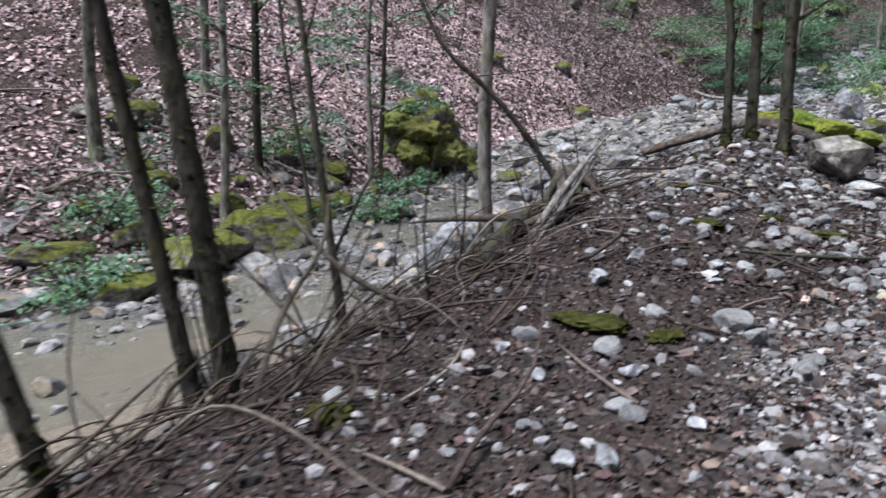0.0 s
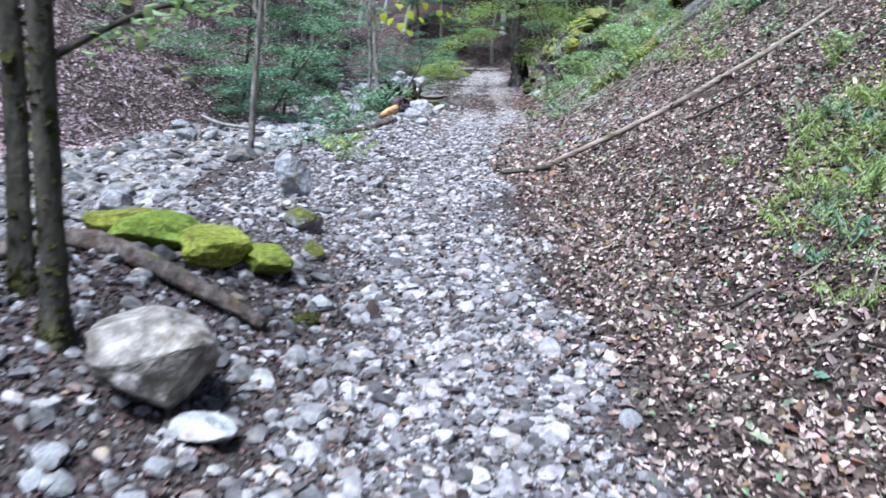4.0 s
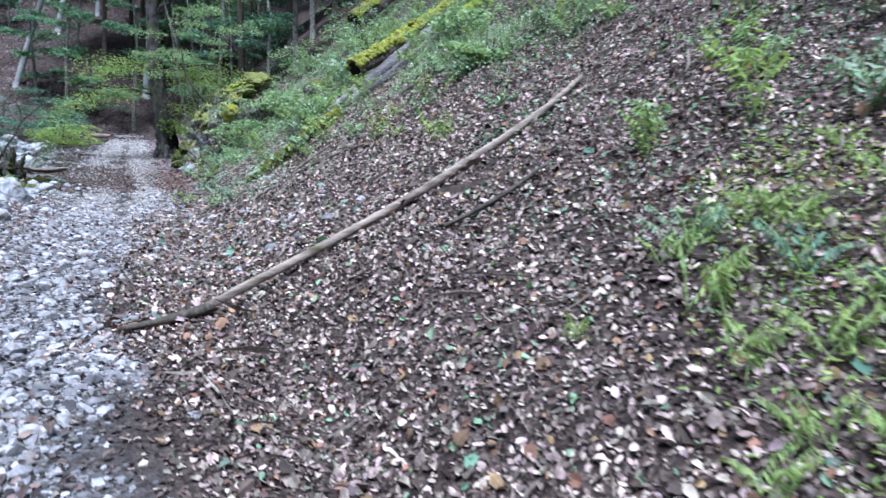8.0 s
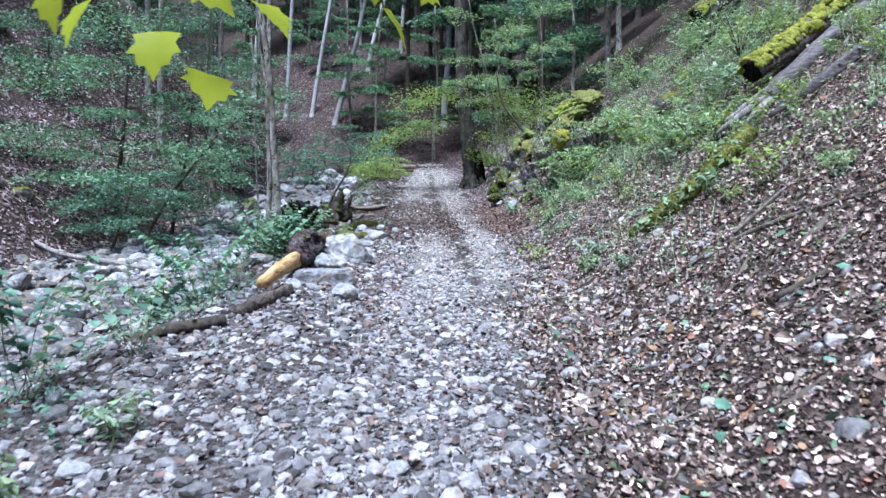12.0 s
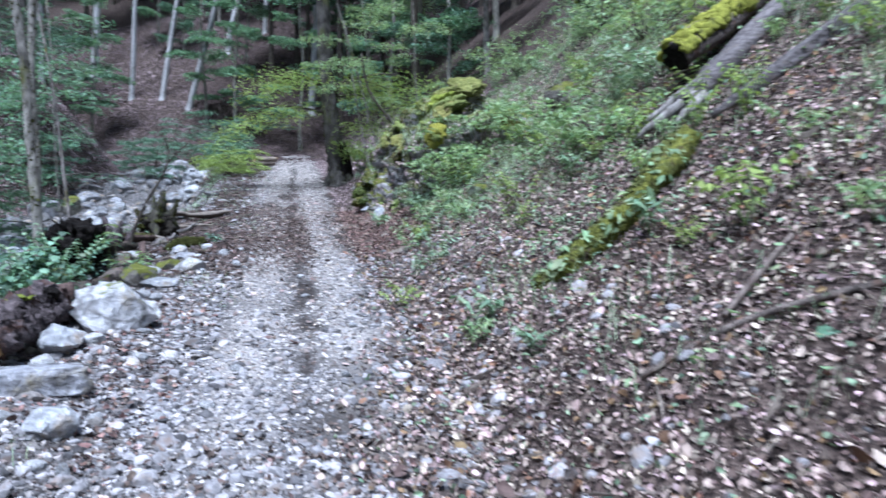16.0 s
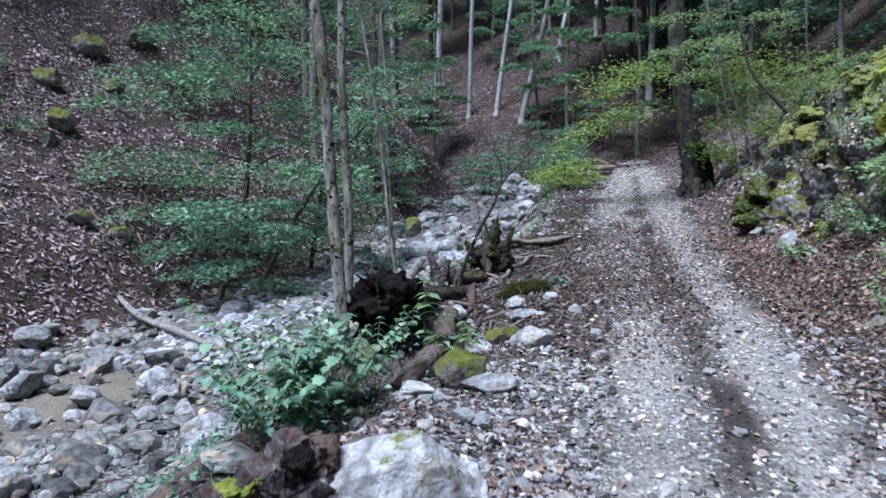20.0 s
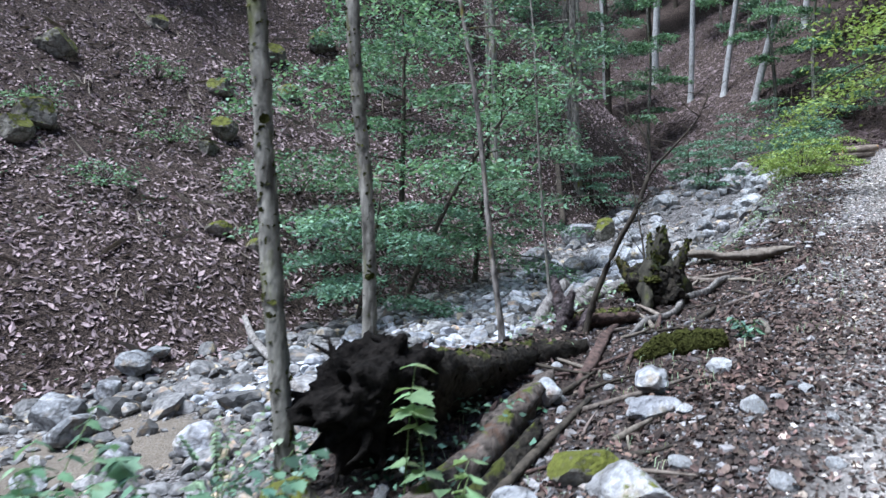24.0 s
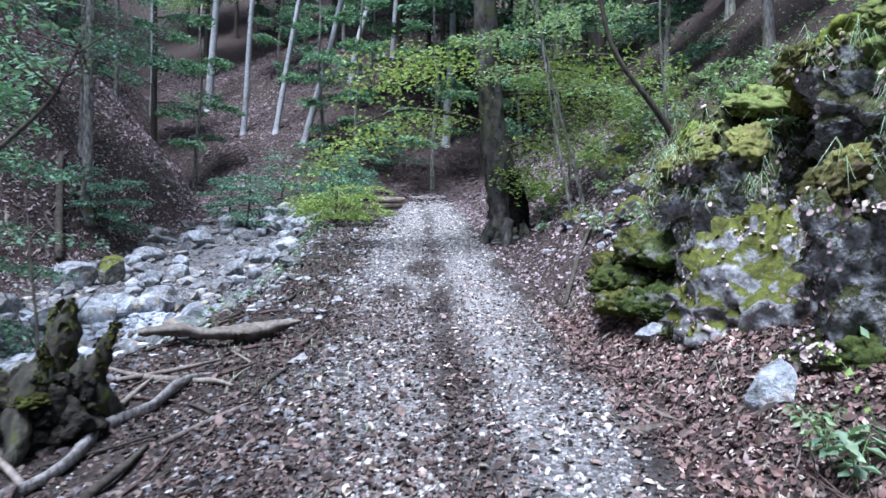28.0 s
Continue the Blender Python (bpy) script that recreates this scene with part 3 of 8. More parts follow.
# ---- the ground ----
def lines(*spans):
    """Grid lines from (start, end, step) spans."""
    out = [np.arange(a, b, s) for a, b, s in spans]
    return np.concatenate(out + [[spans[-1][1]]])


gx = lines((-90, -30, 6), (-30, -14, 1.0), (-14, -5, 0.3), (-5, 5, 0.14), (5, 10, 0.3), (10, 30, 1.0), (30, 91, 6))
gy = lines((-60, -16, 4), (-16, -4, 0.8), (-4, 36, 0.16), (36, 66, 0.4), (66, 90, 1.2), (90, 150, 6))
GX, GY = np.meshgrid(gx, gy, indexing="ij")
gv = np.stack([GX, GY, ground(GX, GY)], -1).reshape(-1, 3)
ii, jj = np.meshgrid(np.arange(len(gx) - 1), np.arange(len(gy) - 1), indexing="ij")
gf = np.stack([ii * len(gy) + jj, (ii + 1) * len(gy) + jj, (ii + 1) * len(gy) + jj + 1, ii * len(gy) + jj + 1], -1).reshape(-1, 4)


MUD = [(0.54, 23.1, 0.16, 0.75), (0.5, 25.3, 0.1, 0.4), (0.48, 28.8, 0.12, 0.5), (0.33, 30.6, 0.15, 1.6), (-0.5, 27.4, 0.32, 0.3), (0.4, 27.6, 0.13, 0.6), (0.52, 21.5, 0.11, 0.4), (0.45, 20.2, 0.09, 0.3), (0.36, 33.5, 0.2, 1.0), (0.2, 36.5, 0.3, 1.2), (-0.2, 34.5, 0.25, 0.7), (1.45, 25.0, 0.12, 1.2), (1.35, 28.0, 0.12, 1.0)]


def mud(x, y):
    """Dark bare patches, mostly between the wheel ruts."""
    d = 9.0
    for a, b, w, h in MUD:
        d = np.minimum(d, np.hypot((x - a) / w, (y - b) / h))
    return smooth(1.25, 0.7, d + 0.35 * value_noise(np.asarray(x) * 9, np.asarray(y) * 7, 19))


def gravel_amount(x, y):
    """How stony the ground is: the track, the stony bank beside it, the stream's bed."""
    edge = 0.25 * value_noise(x * 1.1, y * 1.1, 11) + 0.12 * value_noise(x * 3.3, y * 3.3, 12)
    on_road = smooth(-0.25, 0.25, np.minimum(x - road_left(y), road_right(y) - x) + edge)
    # A strip of dark soil between the wheel ruts, and patches in the left rut.
    strip = np.exp(-(((x - 0.42 - 0.1 * value_noise(y * 0.7, y * 0, 15)) / (0.15 + 0.08 * smooth(25, 29, y))) ** 2)) * smooth(17.5, 20, y)
    on_road = on_road * (1 - 0.85 * mud(x, y)) * (1 - 0.85 * strip * smooth(-0.4, 0.3, value_noise(x * 1.6, y * 0.9, 13)))
    bank = (0.2 + 0.35 * smooth(7, 10, y)) * smooth(-3.4, -2.2, x) * smooth(0.3, -0.4, x - road_left(y)) * (1 - smooth(22, 27, y)) * smooth(4, 7.5, y)
    bed = smooth(0.2, 1.2, brink(y) - 0.9 - x) * smooth(0.2, -0.5, foot_left(y) - x)
    bed = bed * (1 - smooth(57, 62, y + 0.3 * x + 2))
    return np.clip(np.maximum(np.maximum(on_road * (1 - smooth(58, 61, y)), bank), bed), 0, 1)


def litter_amount(x, y):
    right = smooth(-0.2, 0.5, x - road_right(y))
    left = smooth(-0.3, 0.6, foot_left(y) - x)
    return np.clip(np.maximum(np.maximum(np.maximum(right, left), smooth(57, 61, y)), (0.12 + 0.3 * smooth(8, 12, y)) * smooth(0.0, 0.6, road_left(y) - x)), 0, 1)


ground_me = put_mesh("ground", gv, gf, ground_material())


def pool(x, y):
    """The quiet sandy pool where the walk begins, and sand between the stones farther up."""
    a = smooth(1.0, 0.6, np.hypot((x + 5.0) / 1.7, (y - 2.3) / 2.6))
    b = smooth(1.0, 0.5, np.hypot((x + 7.9) / 1.7, (y - 25.7) / 2.2) + 0.25 * value_noise(x * 1.3, y * 1.3, 71))
    return np.maximum(a, 0.8 * b) * smooth(-1.4, -1.9, x - brink(y))


def dust(x, y):
    """Pale crushed fines in the two wheel ruts."""
    rut = np.maximum(np.exp(-(((x + 0.02) / 0.24) ** 2)), np.exp(-(((x - 0.9) / 0.28) ** 2)))
    return (1 - mud(x, y)) * 0.72 * rut * smooth(17.5, 20, y) * (1 - 0.6 * smooth(26, 28, y) * smooth(33, 30, y)) * (0.45 + 0.55 * smooth(-0.4, 0.3, value_noise(x * 1.5, y * 0.8, 17))) * (y < 60)


for key, fn in (("gravel", gravel_amount), ("litter", litter_amount), ("sand", pool), ("dust", dust)):
    ground_me.attributes.new(key, "FLOAT", "POINT").data.foreach_set("value", fn(gv[:, 0], gv[:, 1]).astype(np.float32))
ground_ob = thing("ground", "steep wooded valley floor of soil, leaf mould and crushed stone", "ground", mesh=ground_me, kind="structure")

# The stream's water: a sheet that lies a little above the bed and runs down the valley.
wy = lines((-20, 58, 0.6))
wx = np.linspace(0, 1, 16)
WX, WY = np.meshgrid(wx, wy, indexing="ij")
w0, w1 = foot_left(WY) + 0.5, brink(WY) - 1.2
wv = np.stack([w0 + (w1 - w0) * WX, WY, stream_z(WY) + 0.02 - 0.07 * smooth(8, 13, WY) - 0.06 * smooth(27, 31, WY)], -1).reshape(-1, 3)
wi, wj = np.meshgrid(np.arange(len(wx) - 1), np.arange(len(wy) - 1), indexing="ij")
wf = np.stack([wi * len(wy) + wj, (wi + 1) * len(wy) + wj, (wi + 1) * len(wy) + wj + 1, wi * len(wy) + wj + 1], -1).reshape(-1, 4)
thing("water", "shallow clear stream water running between pale stones", "stream", mesh=put_mesh("water", wv, wf, water_material()), kind="structure")


# ---- trees ----
def crown(r, pieces, size, wide=0.62, seed=0):
    """One mesh of leaves from sprays."""
    p, n, s = (np.concatenate(k) for k in zip(*pieces))
    return foliage(p, n, s, seed, wide=1.05)


def tree(name, label, base, path, radii, bark, limbs=(), leaf=None, leaves=0, leaf_size=0.07, seed=1, sides=12, spread=1.2, group="", flare=True, limb_bark=None, droop=0.15, category="tree", fans=1, twigs=0, gnarl=3, mossy=0, thick=0.014):
    """A trunk along path (offsets from base), limbs (start share, way, length) with twigs and, on each, a fan of leaves."""
    r = np.random.default_rng(seed)
    t = thing(name, label, category, base, group)
    p, rad = np.array(path, float), np.array(radii, float)
    if flare:
        p = np.concatenate([[p[0] - (0, 0, 0.25)], p[:1], [p[0] * 0.75 + p[1] * 0.25 * 0 + p[0] * 0.25 + (0, 0, 0.18)], p[1:]])
        rad = np.concatenate([[rad[0] * 1.7], [rad[0] * 1.35], [rad[0] * 1.02], rad[1:]])
    part("trunk", put_mesh("trunk", *tube(p, rad, sides, 0.06 if gnarl < 6 else 0.11, seed, steps=gnarl), bark), t)
    if mossy:
        tagged(part("bark_moss", crust(p, rad * 0.97, mossy, 0.03, brown_moss, seed, upper=-2), t), "green-brown moss on the bark", kind="stuff")
    fans_all = []
    for share, way, length in limbs:
        k = share * (len(path) - 1)
        a = np.array([np.interp(k, range(len(path)), c) for c in np.array(path, float).T])
        ra = float(np.interp(k, range(len(path)), radii))
        w = np.array(way, float) / np.linalg.norm(way)
        q = [a, a + w * length * 0.35 + (0, 0, 0.03 * length), a + w * length * 0.7 + (0, 0, 0.02 * length), a + w * length + (0, 0, -droop * length * 0.6)]
        rb = min(ra * 0.5, 0.012 + 0.012 * length)
        limb = part("branch", put_mesh("branch", *tube(q, [rb, rb * 0.75, rb * 0.5, rb * 0.2], 6, 0.05, seed, steps=2), limb_bark or bark), t)
        for _ in range(twigs):
            e = np.array(q[1]) + (np.array(q[3]) - q[1]) * r.uniform(0, 0.9)
            o = (w * 0.6 + r.normal(0, 0.6, 3)) * length * 0.22
            part("twig", put_mesh("twig", *tube([e, e + o * 0.5 + r.normal(0, 0.02, 3), e + o], [rb * 0.3, rb * 0.2, rb * 0.06], 4, steps=2), limb_bark or bark), limb)
        if leaf:
            for _ in range(fans):
                w2 = w + r.normal(0, 0.2, 3) * (1, 1, 0.3) * (fans > 1)
                fans_all.append(spray(r, a + w * length * 0.1 + r.normal(0, 0.14, 3) * (1, 1, 0.35) * (fans > 1), w2, length * 1.1, spread * length * 0.42, int(leaves * length / fans), leaf_size, droop, thick))
    if fans_all:
        part("crown", put_mesh("crown", *crown(r, fans_all, leaf_size, seed=seed), leaf), t)
    return t


def stem(name, label, x, y, lean, h, r0, r1, bark, seed, limbs=(), leaf=None, leaves=0, size=0.07, group="", sink=0.0, **kw):
    """A tree whose trunk leans by lean=(x, y) over its height, with a slight bend."""
    r = np.random.default_rng(seed)
    k = np.linspace(0, 1, 6)
    p = np.stack([lean[0] * k + r.normal(0, 0.012 * h * 0.5, 6) * (k > 0), lean[1] * k + r.normal(0, 0.012 * h * 0.5, 6) * (k > 0), h * k], 1)
    return tree(name, label, on(x, y, -sink), p, r0 + (r1 - r0) * k**0.8, bark, limbs, leaf, leaves, size, seed, group=group, **kw)


# Alders and maples beside the stream where the walk begins.
STREAM = "slim trees on the stream bank"
stem("alder_tree", "slim dark mossy tree trunk leaning over the stream", -3.22, 2.04, (-0.62, -0.5), 6.5, 0.068, 0.045, bark_mossy, 1, group=STREAM, gnarl=12, mossy=700)
stem("alder_tree", "thin dark trunk beside a thicker one on the bank", -3.38, 1.92, (-0.75, -0.6), 6.2, 0.05, 0.028, bark_mossy, 2, group=STREAM, gnarl=12, mossy=400)
stem("alder_tree", "thin dark mossy stem at the edge of the bank", -2.86, 0.95, (-0.6, -0.55), 5.0, 0.042, 0.028, bark_mossy, 3, group=STREAM, gnarl=12, mossy=400)
stem("maple_sapling", "bent grey sapling with a forked stem above the brushwood", -3.43, 3.09, (-0.65, 0.1), 3.6, 0.035, 0.015, bark_mossy, 4,
     limbs=[(0.15, (0.5, 0.2, 1), 1.0), (0.35, (-0.8, 0.2, 0.5), 0.9), (0.55, (0.6, -0.2, 0.7), 0.8)], group=STREAM, category="sapling", twigs=4)
stem("ash_tree", "straight grey-brown trunk standing by the water", -4.11, 5.75, (0.0, 0.2), 7.0, 0.075, 0.05, bark_grey, 5, limbs=[(0.55, (-1, 0.2, 0.3), 1.4), (0.6, (0.8, 0.5, 0.4), 1.2)], leaf=leaf_beech, leaves=160, group=STREAM)
stem("alder_tree", "dark thin tree on the stony bank", -2.13, 7.03, (-0.5, 0.1), 6.0, 0.043, 0.028, bark_mossy, 6, limbs=[(0.5, (-1, -0.4, 0.3), 1.0), (0.55, (1, 0.3, 0.3), 1.0)], leaf=leaf_fresh, leaves=120, group="three trees on the stony bank", twigs=3, gnarl=12, mossy=600)
stem("alder_tree", "tree with green moss round its trunk on the stony bank", -2.03, 7.5, (-0.2, 0.2), 6.0, 0.055, 0.04, bark_mossy, 7, limbs=[(0.3, (1, 0.5, 0.3), 0.9), (0.5, (-1, 0.5, 0.3), 1.2)], leaf=leaf_fresh, leaves=120, group="three trees on the stony bank", twigs=3, gnarl=12, mossy=600)
stem("alder_tree", "grey tree with bluish bark beside a boulder", -1.62, 7.1, (0.1, 0.1), 6.0, 0.056, 0.042, bark_mossy, 8, limbs=[(0.2, (0.8, 0.6, 0.6), 0.8), (0.6, (0.5, -0.5, 0.4), 1.0)], leaf=leaf_fresh, leaves=100, group="three trees on the stony bank", twigs=3, gnarl=12, mossy=600)
for k, (x, y, lx, h, rr) in enumerate([(-8.8, 9.0, 0.2, 5, 0.05), (-9.6, 9.6, -0.1, 6, 0.06), (-7.9, 6.6, -0.9, 5, 0.035), (-9.2, 6.0, 0.3, 7, 0.07), (-10.5, 7.6, 0.2, 7, 0.08), (-12.0, 5.4, 0.1, 9, 0.11), (-11.0, 3.0, -0.2, 8, 0.09), (-13.5, 8.5, 0.2, 9, 0.1)]):
    stem("alder_tree", "slim tree beyond the stream on mossy stony ground", x, y, (lx, 0.1), h, rr, rr * 0.6, bark_grey if k % 2 else bark_mossy, 20 + k,
         limbs=[(0.3 + 0.1 * j, (math.cos(2.1 * j + k), math.sin(2.1 * j + k), 0.25), 1.3) for j in range(4)], leaf=leaf_beech, leaves=110, size=0.09, group="slim trees beyond the stream")

# The pair of grey stems and the thinner ones between track and stream, farther up.
PAIR = "slim trees between the track and the stream"
stem("hornbeam_tree", "grey tree trunk streaked with green moss beside the fallen log", -2.75, 24.2, (-0.55, 0.1), 7.5, 0.058, 0.048, bark_grey, 31, limbs=[(0.75, (-1, 0.4, 0.2), 1.6), (0.85, (0.5, 1, 0.2), 1.4)], leaf=leaf_beech, leaves=120, group=PAIR, twigs=3, gnarl=14, mossy=800)
stem("hornbeam_tree", "straight grey tree behind the fallen root plate", -3.25, 25.5, (0.0, 0.15), 7.5, 0.054, 0.042, bark_grey, 32, limbs=[(0.7, (-1, 0.6, 0.2), 1.6)], leaf=leaf_beech, leaves=120, group=PAIR, twigs=3, gnarl=14, mossy=800)
stem("hazel_sapling", "thin sapling rising from the bank above the stream", -3.42, 27.9, (-0.7, 0.2), 6.0, 0.035, 0.015, bark_grey, 33, limbs=[(0.48 + 0.05 * j, (math.cos(2.4 * j + 2.6), math.sin(2.4 * j + 2.6), 0.15), 1.25 - 0.03 * j) for j in range(10)], leaf=leaf_hazel, leaves=110, group=PAIR, category="sapling")
stem("hazel_sapling", "slender sapling with airy green fans above the stream stones", -5.0, 32.6, (-0.3, 0.1), 6.5, 0.032, 0.014, bark_grey, 36, limbs=[(0.35 + 0.06 * j, (math.cos(2.4 * j + 0.6), math.sin(2.4 * j + 0.6), 0.12), 1.5 - 0.04 * j) for j in range(10)], leaf=leaf_hazel, leaves=60, size=0.08, group=PAIR, category="sapling")
stem("elder_shrub", "bare forked shrub growing from the mossy stump", -2.45, 29.85, (-0.25, 0.2), 1.6, 0.016, 0.006, bark_dark, 34, limbs=[(0.2, (0.5, 0.2, 0.9), 0.9), (0.3, (-0.6, 0.1, 0.9), 0.9), (0.6, (0.6, 0.2, 0.8), 0.5), (0.7, (-0.5, 0.4, 0.8), 0.5)], category="shrub", twigs=3)
hz = np.array(on(-2.58, 27.88, -0.05))
bent = thing("hazel_sapling", "bent bare forked sapling leaning over the verge", "sapling", hz)
r = np.random.default_rng(35)
WAYS = {"trunk": ([(-2.55, 27.9, hz[2]), (-2.51, 27.9, 3.36), (-2.45, 27.9, 3.66), (-2.3, 27.92, 4.0), (-2.13, 27.9, 4.35), (-1.95, 27.88, 4.59), (-1.84, 27.9, 4.92)], [0.04, 0.034, 0.03, 0.028, 0.026, 0.023, 0.018]),
        "fork": ([(-1.84, 27.9, 4.9), (-1.76, 27.88, 5.0), (-1.55, 27.9, 5.2), (-1.37, 27.92, 5.39), (-1.27, 27.9, 5.66)], [0.015, 0.013, 0.011, 0.008, 0.003]),
        "side_fork": ([(-1.84, 27.9, 4.9), (-1.82, 27.92, 5.1), (-1.87, 27.9, 5.31), (-1.99, 27.88, 5.46), (-2.12, 27.9, 5.55)], [0.016, 0.014, 0.011, 0.008, 0.003])}
for key, (way, radii) in WAYS.items():
    limb = part(key, put_mesh(key, *tube(np.array(way) - hz, radii, 8, 0.08, 35, steps=4), bark_dark), bent)
    for k in range(7):
        s = r.uniform(0.25, 0.95) * (len(way) - 1)
        a = np.array([np.interp(s, range(len(way)), c) for c in np.array(way).T]) - hz
        w = np.array([r.normal(0, 0.5), r.normal(0, 0.4), abs(r.normal(0.5, 0.4))]) * r.uniform(0.2, 0.45)
        part("twig", put_mesh("twig", *tube([a, a + w * 0.5 + r.normal(0, 0.02, 3), a + w], [0.005, 0.004, 0.0015], 4, steps=2), bark_dark), limb)

# The thick beech at the track's bend.
tree("beech_tree", "thick old beech with a hollow mossy foot beside the track", on(2.15, 40.2, -0.1), [(0, 0, 0), (-0.1, 0, 0.9), (-0.35, 0, 2.5), (-0.55, 0, 5), (-0.65, 0, 9), (-0.6, 0, 14)], [0.46, 0.36, 0.28, 0.26, 0.23, 0.17], bark_beech,
     limbs=[(0.42, (-1, -0.5, 0.05), 3.6), (0.36, (1, -0.6, 0.1), 2.6), (0.5, (-0.9, -0.9, 0.1), 3.4), (0.5, (1, -0.3, 0.2), 3.8), (0.75, (0.2, -1, 0.2), 3.2), (0.3, (0.7, -0.9, -0.1), 1.3), (0.5, (1.0, -0.5, 0.05), 2.8), (0.27, (0.6, -0.8, 0.0), 0.9), (0.47, (1, 0.3, 0.1), 3.0)],
     leaf=leaf_lime, leaves=330, leaf_size=0.11, seed=41, sides=18, gnarl=10, fans=6, limb_bark=bark_dark, droop=0.4, spread=0.8, thick=0.05)

hollow = [o for o in bpy.data.objects if o.name == "beech_tree"][0]
# A near-black lump on the trunk stands in for the hollow's shade.
v, f = ICO[4]
v = v * (1 + 0.3 * lumps(v, 12, 1.5) + 0.15 * lumps(v, 13, 4.0))[:, None]
part("hollow", put_mesh("hollow", v * (0.24, 0.15, 0.95), f, earth_hollow_shade), hollow, "black lump for the shaded hollow in the foot of the trunk", pose(0.2, -0.28, 0.85, 0, -8, 20))
for k in range(7):
    a = k * 0.9
    part("root", put_mesh("root", *tube([(0.3 * math.cos(a), 0.3 * math.sin(a), 0.55), (0.52 * math.cos(a), 0.52 * math.sin(a), 0.22), (0.9 * math.cos(a), 0.9 * math.sin(a), -0.1 - 0.3 * math.cos(a + 3.1))], [0.16, 0.13, 0.05], 8, 0.15, k, steps=5), bark_beech), hollow)
part("bark_moss", crust([(0, 0, 0), (-0.1, 0, 0.9), (-0.35, 0, 2.5), (-0.5, 0, 4.2)], [0.52, 0.37, 0.28, 0.26], 900, 0.04, brown_moss, 43, upper=-2), hollow, "patchy moss on the bark")

# Pale trunks on the slope that closes the valley.
PALE = "pale slender trunks on the far leaf slope"
for k, (x, y, lx, h, rr) in enumerate([(-7.0, 68.5, 4.2, 17, 0.22), (-9.2, 70.5, 2.6, 17, 0.2), (-11.6, 71.5, 0.9, 17, 0.2), (1.9, 65.6, 0.8, 15, 0.25), (-15.6, 77, 0.6, 16, 0.3), (-4.8, 76, 3.0, 14, 0.22), (-19, 75, -0.3, 15, 0.25), (-1.8, 79, 0.5, 15, 0.2), (4.5, 73, 0.2, 15, 0.22)]):
    stem("birch_tree", "slender pale trunk leaning over the brown leaf slope" if lx > 1.5 else "slender pale upright trunk on the brown leaf slope", x, y, (lx, 0), h, rr, rr * 0.65, bark_pale, 50 + k, group=PALE, sink=0.2)


def wood_tree(seed, h, r0, bark, leaf, limbs=11, low=0.2, reach=2.8, size=0.19, leaves=280):
    """A forest tree with layered fans of leaves, built at the origin far from view, to be copied."""
    r = np.random.default_rng(seed)
    k = np.linspace(0, 1, 6)
    p = np.stack([r.normal(0, 0.12, 6) * k * 2, r.normal(0, 0.12, 6) * k * 2, h * k], 1)
    some = []
    for j in range(limbs):
        a = j * 2.4 + r.uniform(0, 1)
        some.append((low + (0.95 - low) * j / limbs, (math.cos(a), math.sin(a), r.uniform(0.05, 0.35)), reach * r.uniform(0.6, 1.1) * (1.15 - 0.5 * j / limbs)))
    return p, r0 * (1 - 0.6 * k), some, bark, leaf, size, leaves


KINDS = [wood_tree(61, 13, 0.15, bark_grey, leaf_beech), wood_tree(62, 15, 0.22, bark_dark, leaf_beech, 10, 0.2, 3.0), wood_tree(63, 11, 0.12, bark_grey, leaf_hazel, 9, 0.2, 2.4),
         wood_tree(64, 16, 0.24, bark_mossy, leaf_fresh, 9, 0.35, 3.2), wood_tree(65, 9, 0.09, bark_grey, leaf_beech, 9, 0.12, 2.0), wood_tree(66, 19, 0.2, bark_dark, leaf_beech, 14, 0.5, 4.4, 0.42, 60), wood_tree(67, 15, 0.17, bark_grey, leaf_beech, 9, 0.3, 2.4, 0.15, 150)]
SPOTS = [(-13.5, 46, 6), (-17, 52, 6), (-19, 44, 1), (-21, 58, 3), (-16, 62, 6), (-23, 36, 0), (-26, 24, 3), (-10.2, 46.8, 6), (-11.2, 48.6, 6), (-12.0, 43.5, 6),
         (6.5, 48, 1), (8, 55, 3), (5.2, 58, 4), (10, 46, 0), (7.5, 39, 2), (11, 36, 3), (9.5, 62, 1), (4.5, 68, 0), (13, 52, 1), (12, 30, 0), (16, 32, 1),
         (-6, 82, 0), (0, 84, 1), (6, 80, 3), (-12, 86, 1), (-18, 84, 3), (-24, 70, 0), (-28, 50, 1), (12, 75, 0), (18, 62, 3), (20, 45, 0), (-30, 40, 3), (-26, 12, 0), (-27, 4, 3), (-25, 17, 1),
         (17, 6, 3), (19, 20, 2), (-8, 92, 3), (4, 93, 0), (-22, 95, 1), (15, 90, 3), (-3, 72, 2), (2.5, 76, 4), (-8.5, 77, 4), (-13, 66, 2), (-17, 70, 1), (7, 66, 2), (9, 71, 0), (-20, 64, 2), (-11, 80, 2), (-1, 88, 1), (8, 86, 4), (-15, 90, 0), (-26, 62, 2), (5.8, 52, 2), (7.2, 44, 4), (-28, 30, 2)]
# Extra high-crowned trees, crowns out of view, added to shade the far slopes.
g = np.random.default_rng(68)
for i in range(9):
    for j in range(13):
        x, y = -31 + 6.2 * i + g.uniform(-2, 2), 37 + 4.8 * j + g.uniform(-2, 2)
        if (x > toe_right(y) + 4.5 or y > 78 or x < -24) and g.uniform() < 0.35:
            SPOTS.append((float(x), float(y), 5))
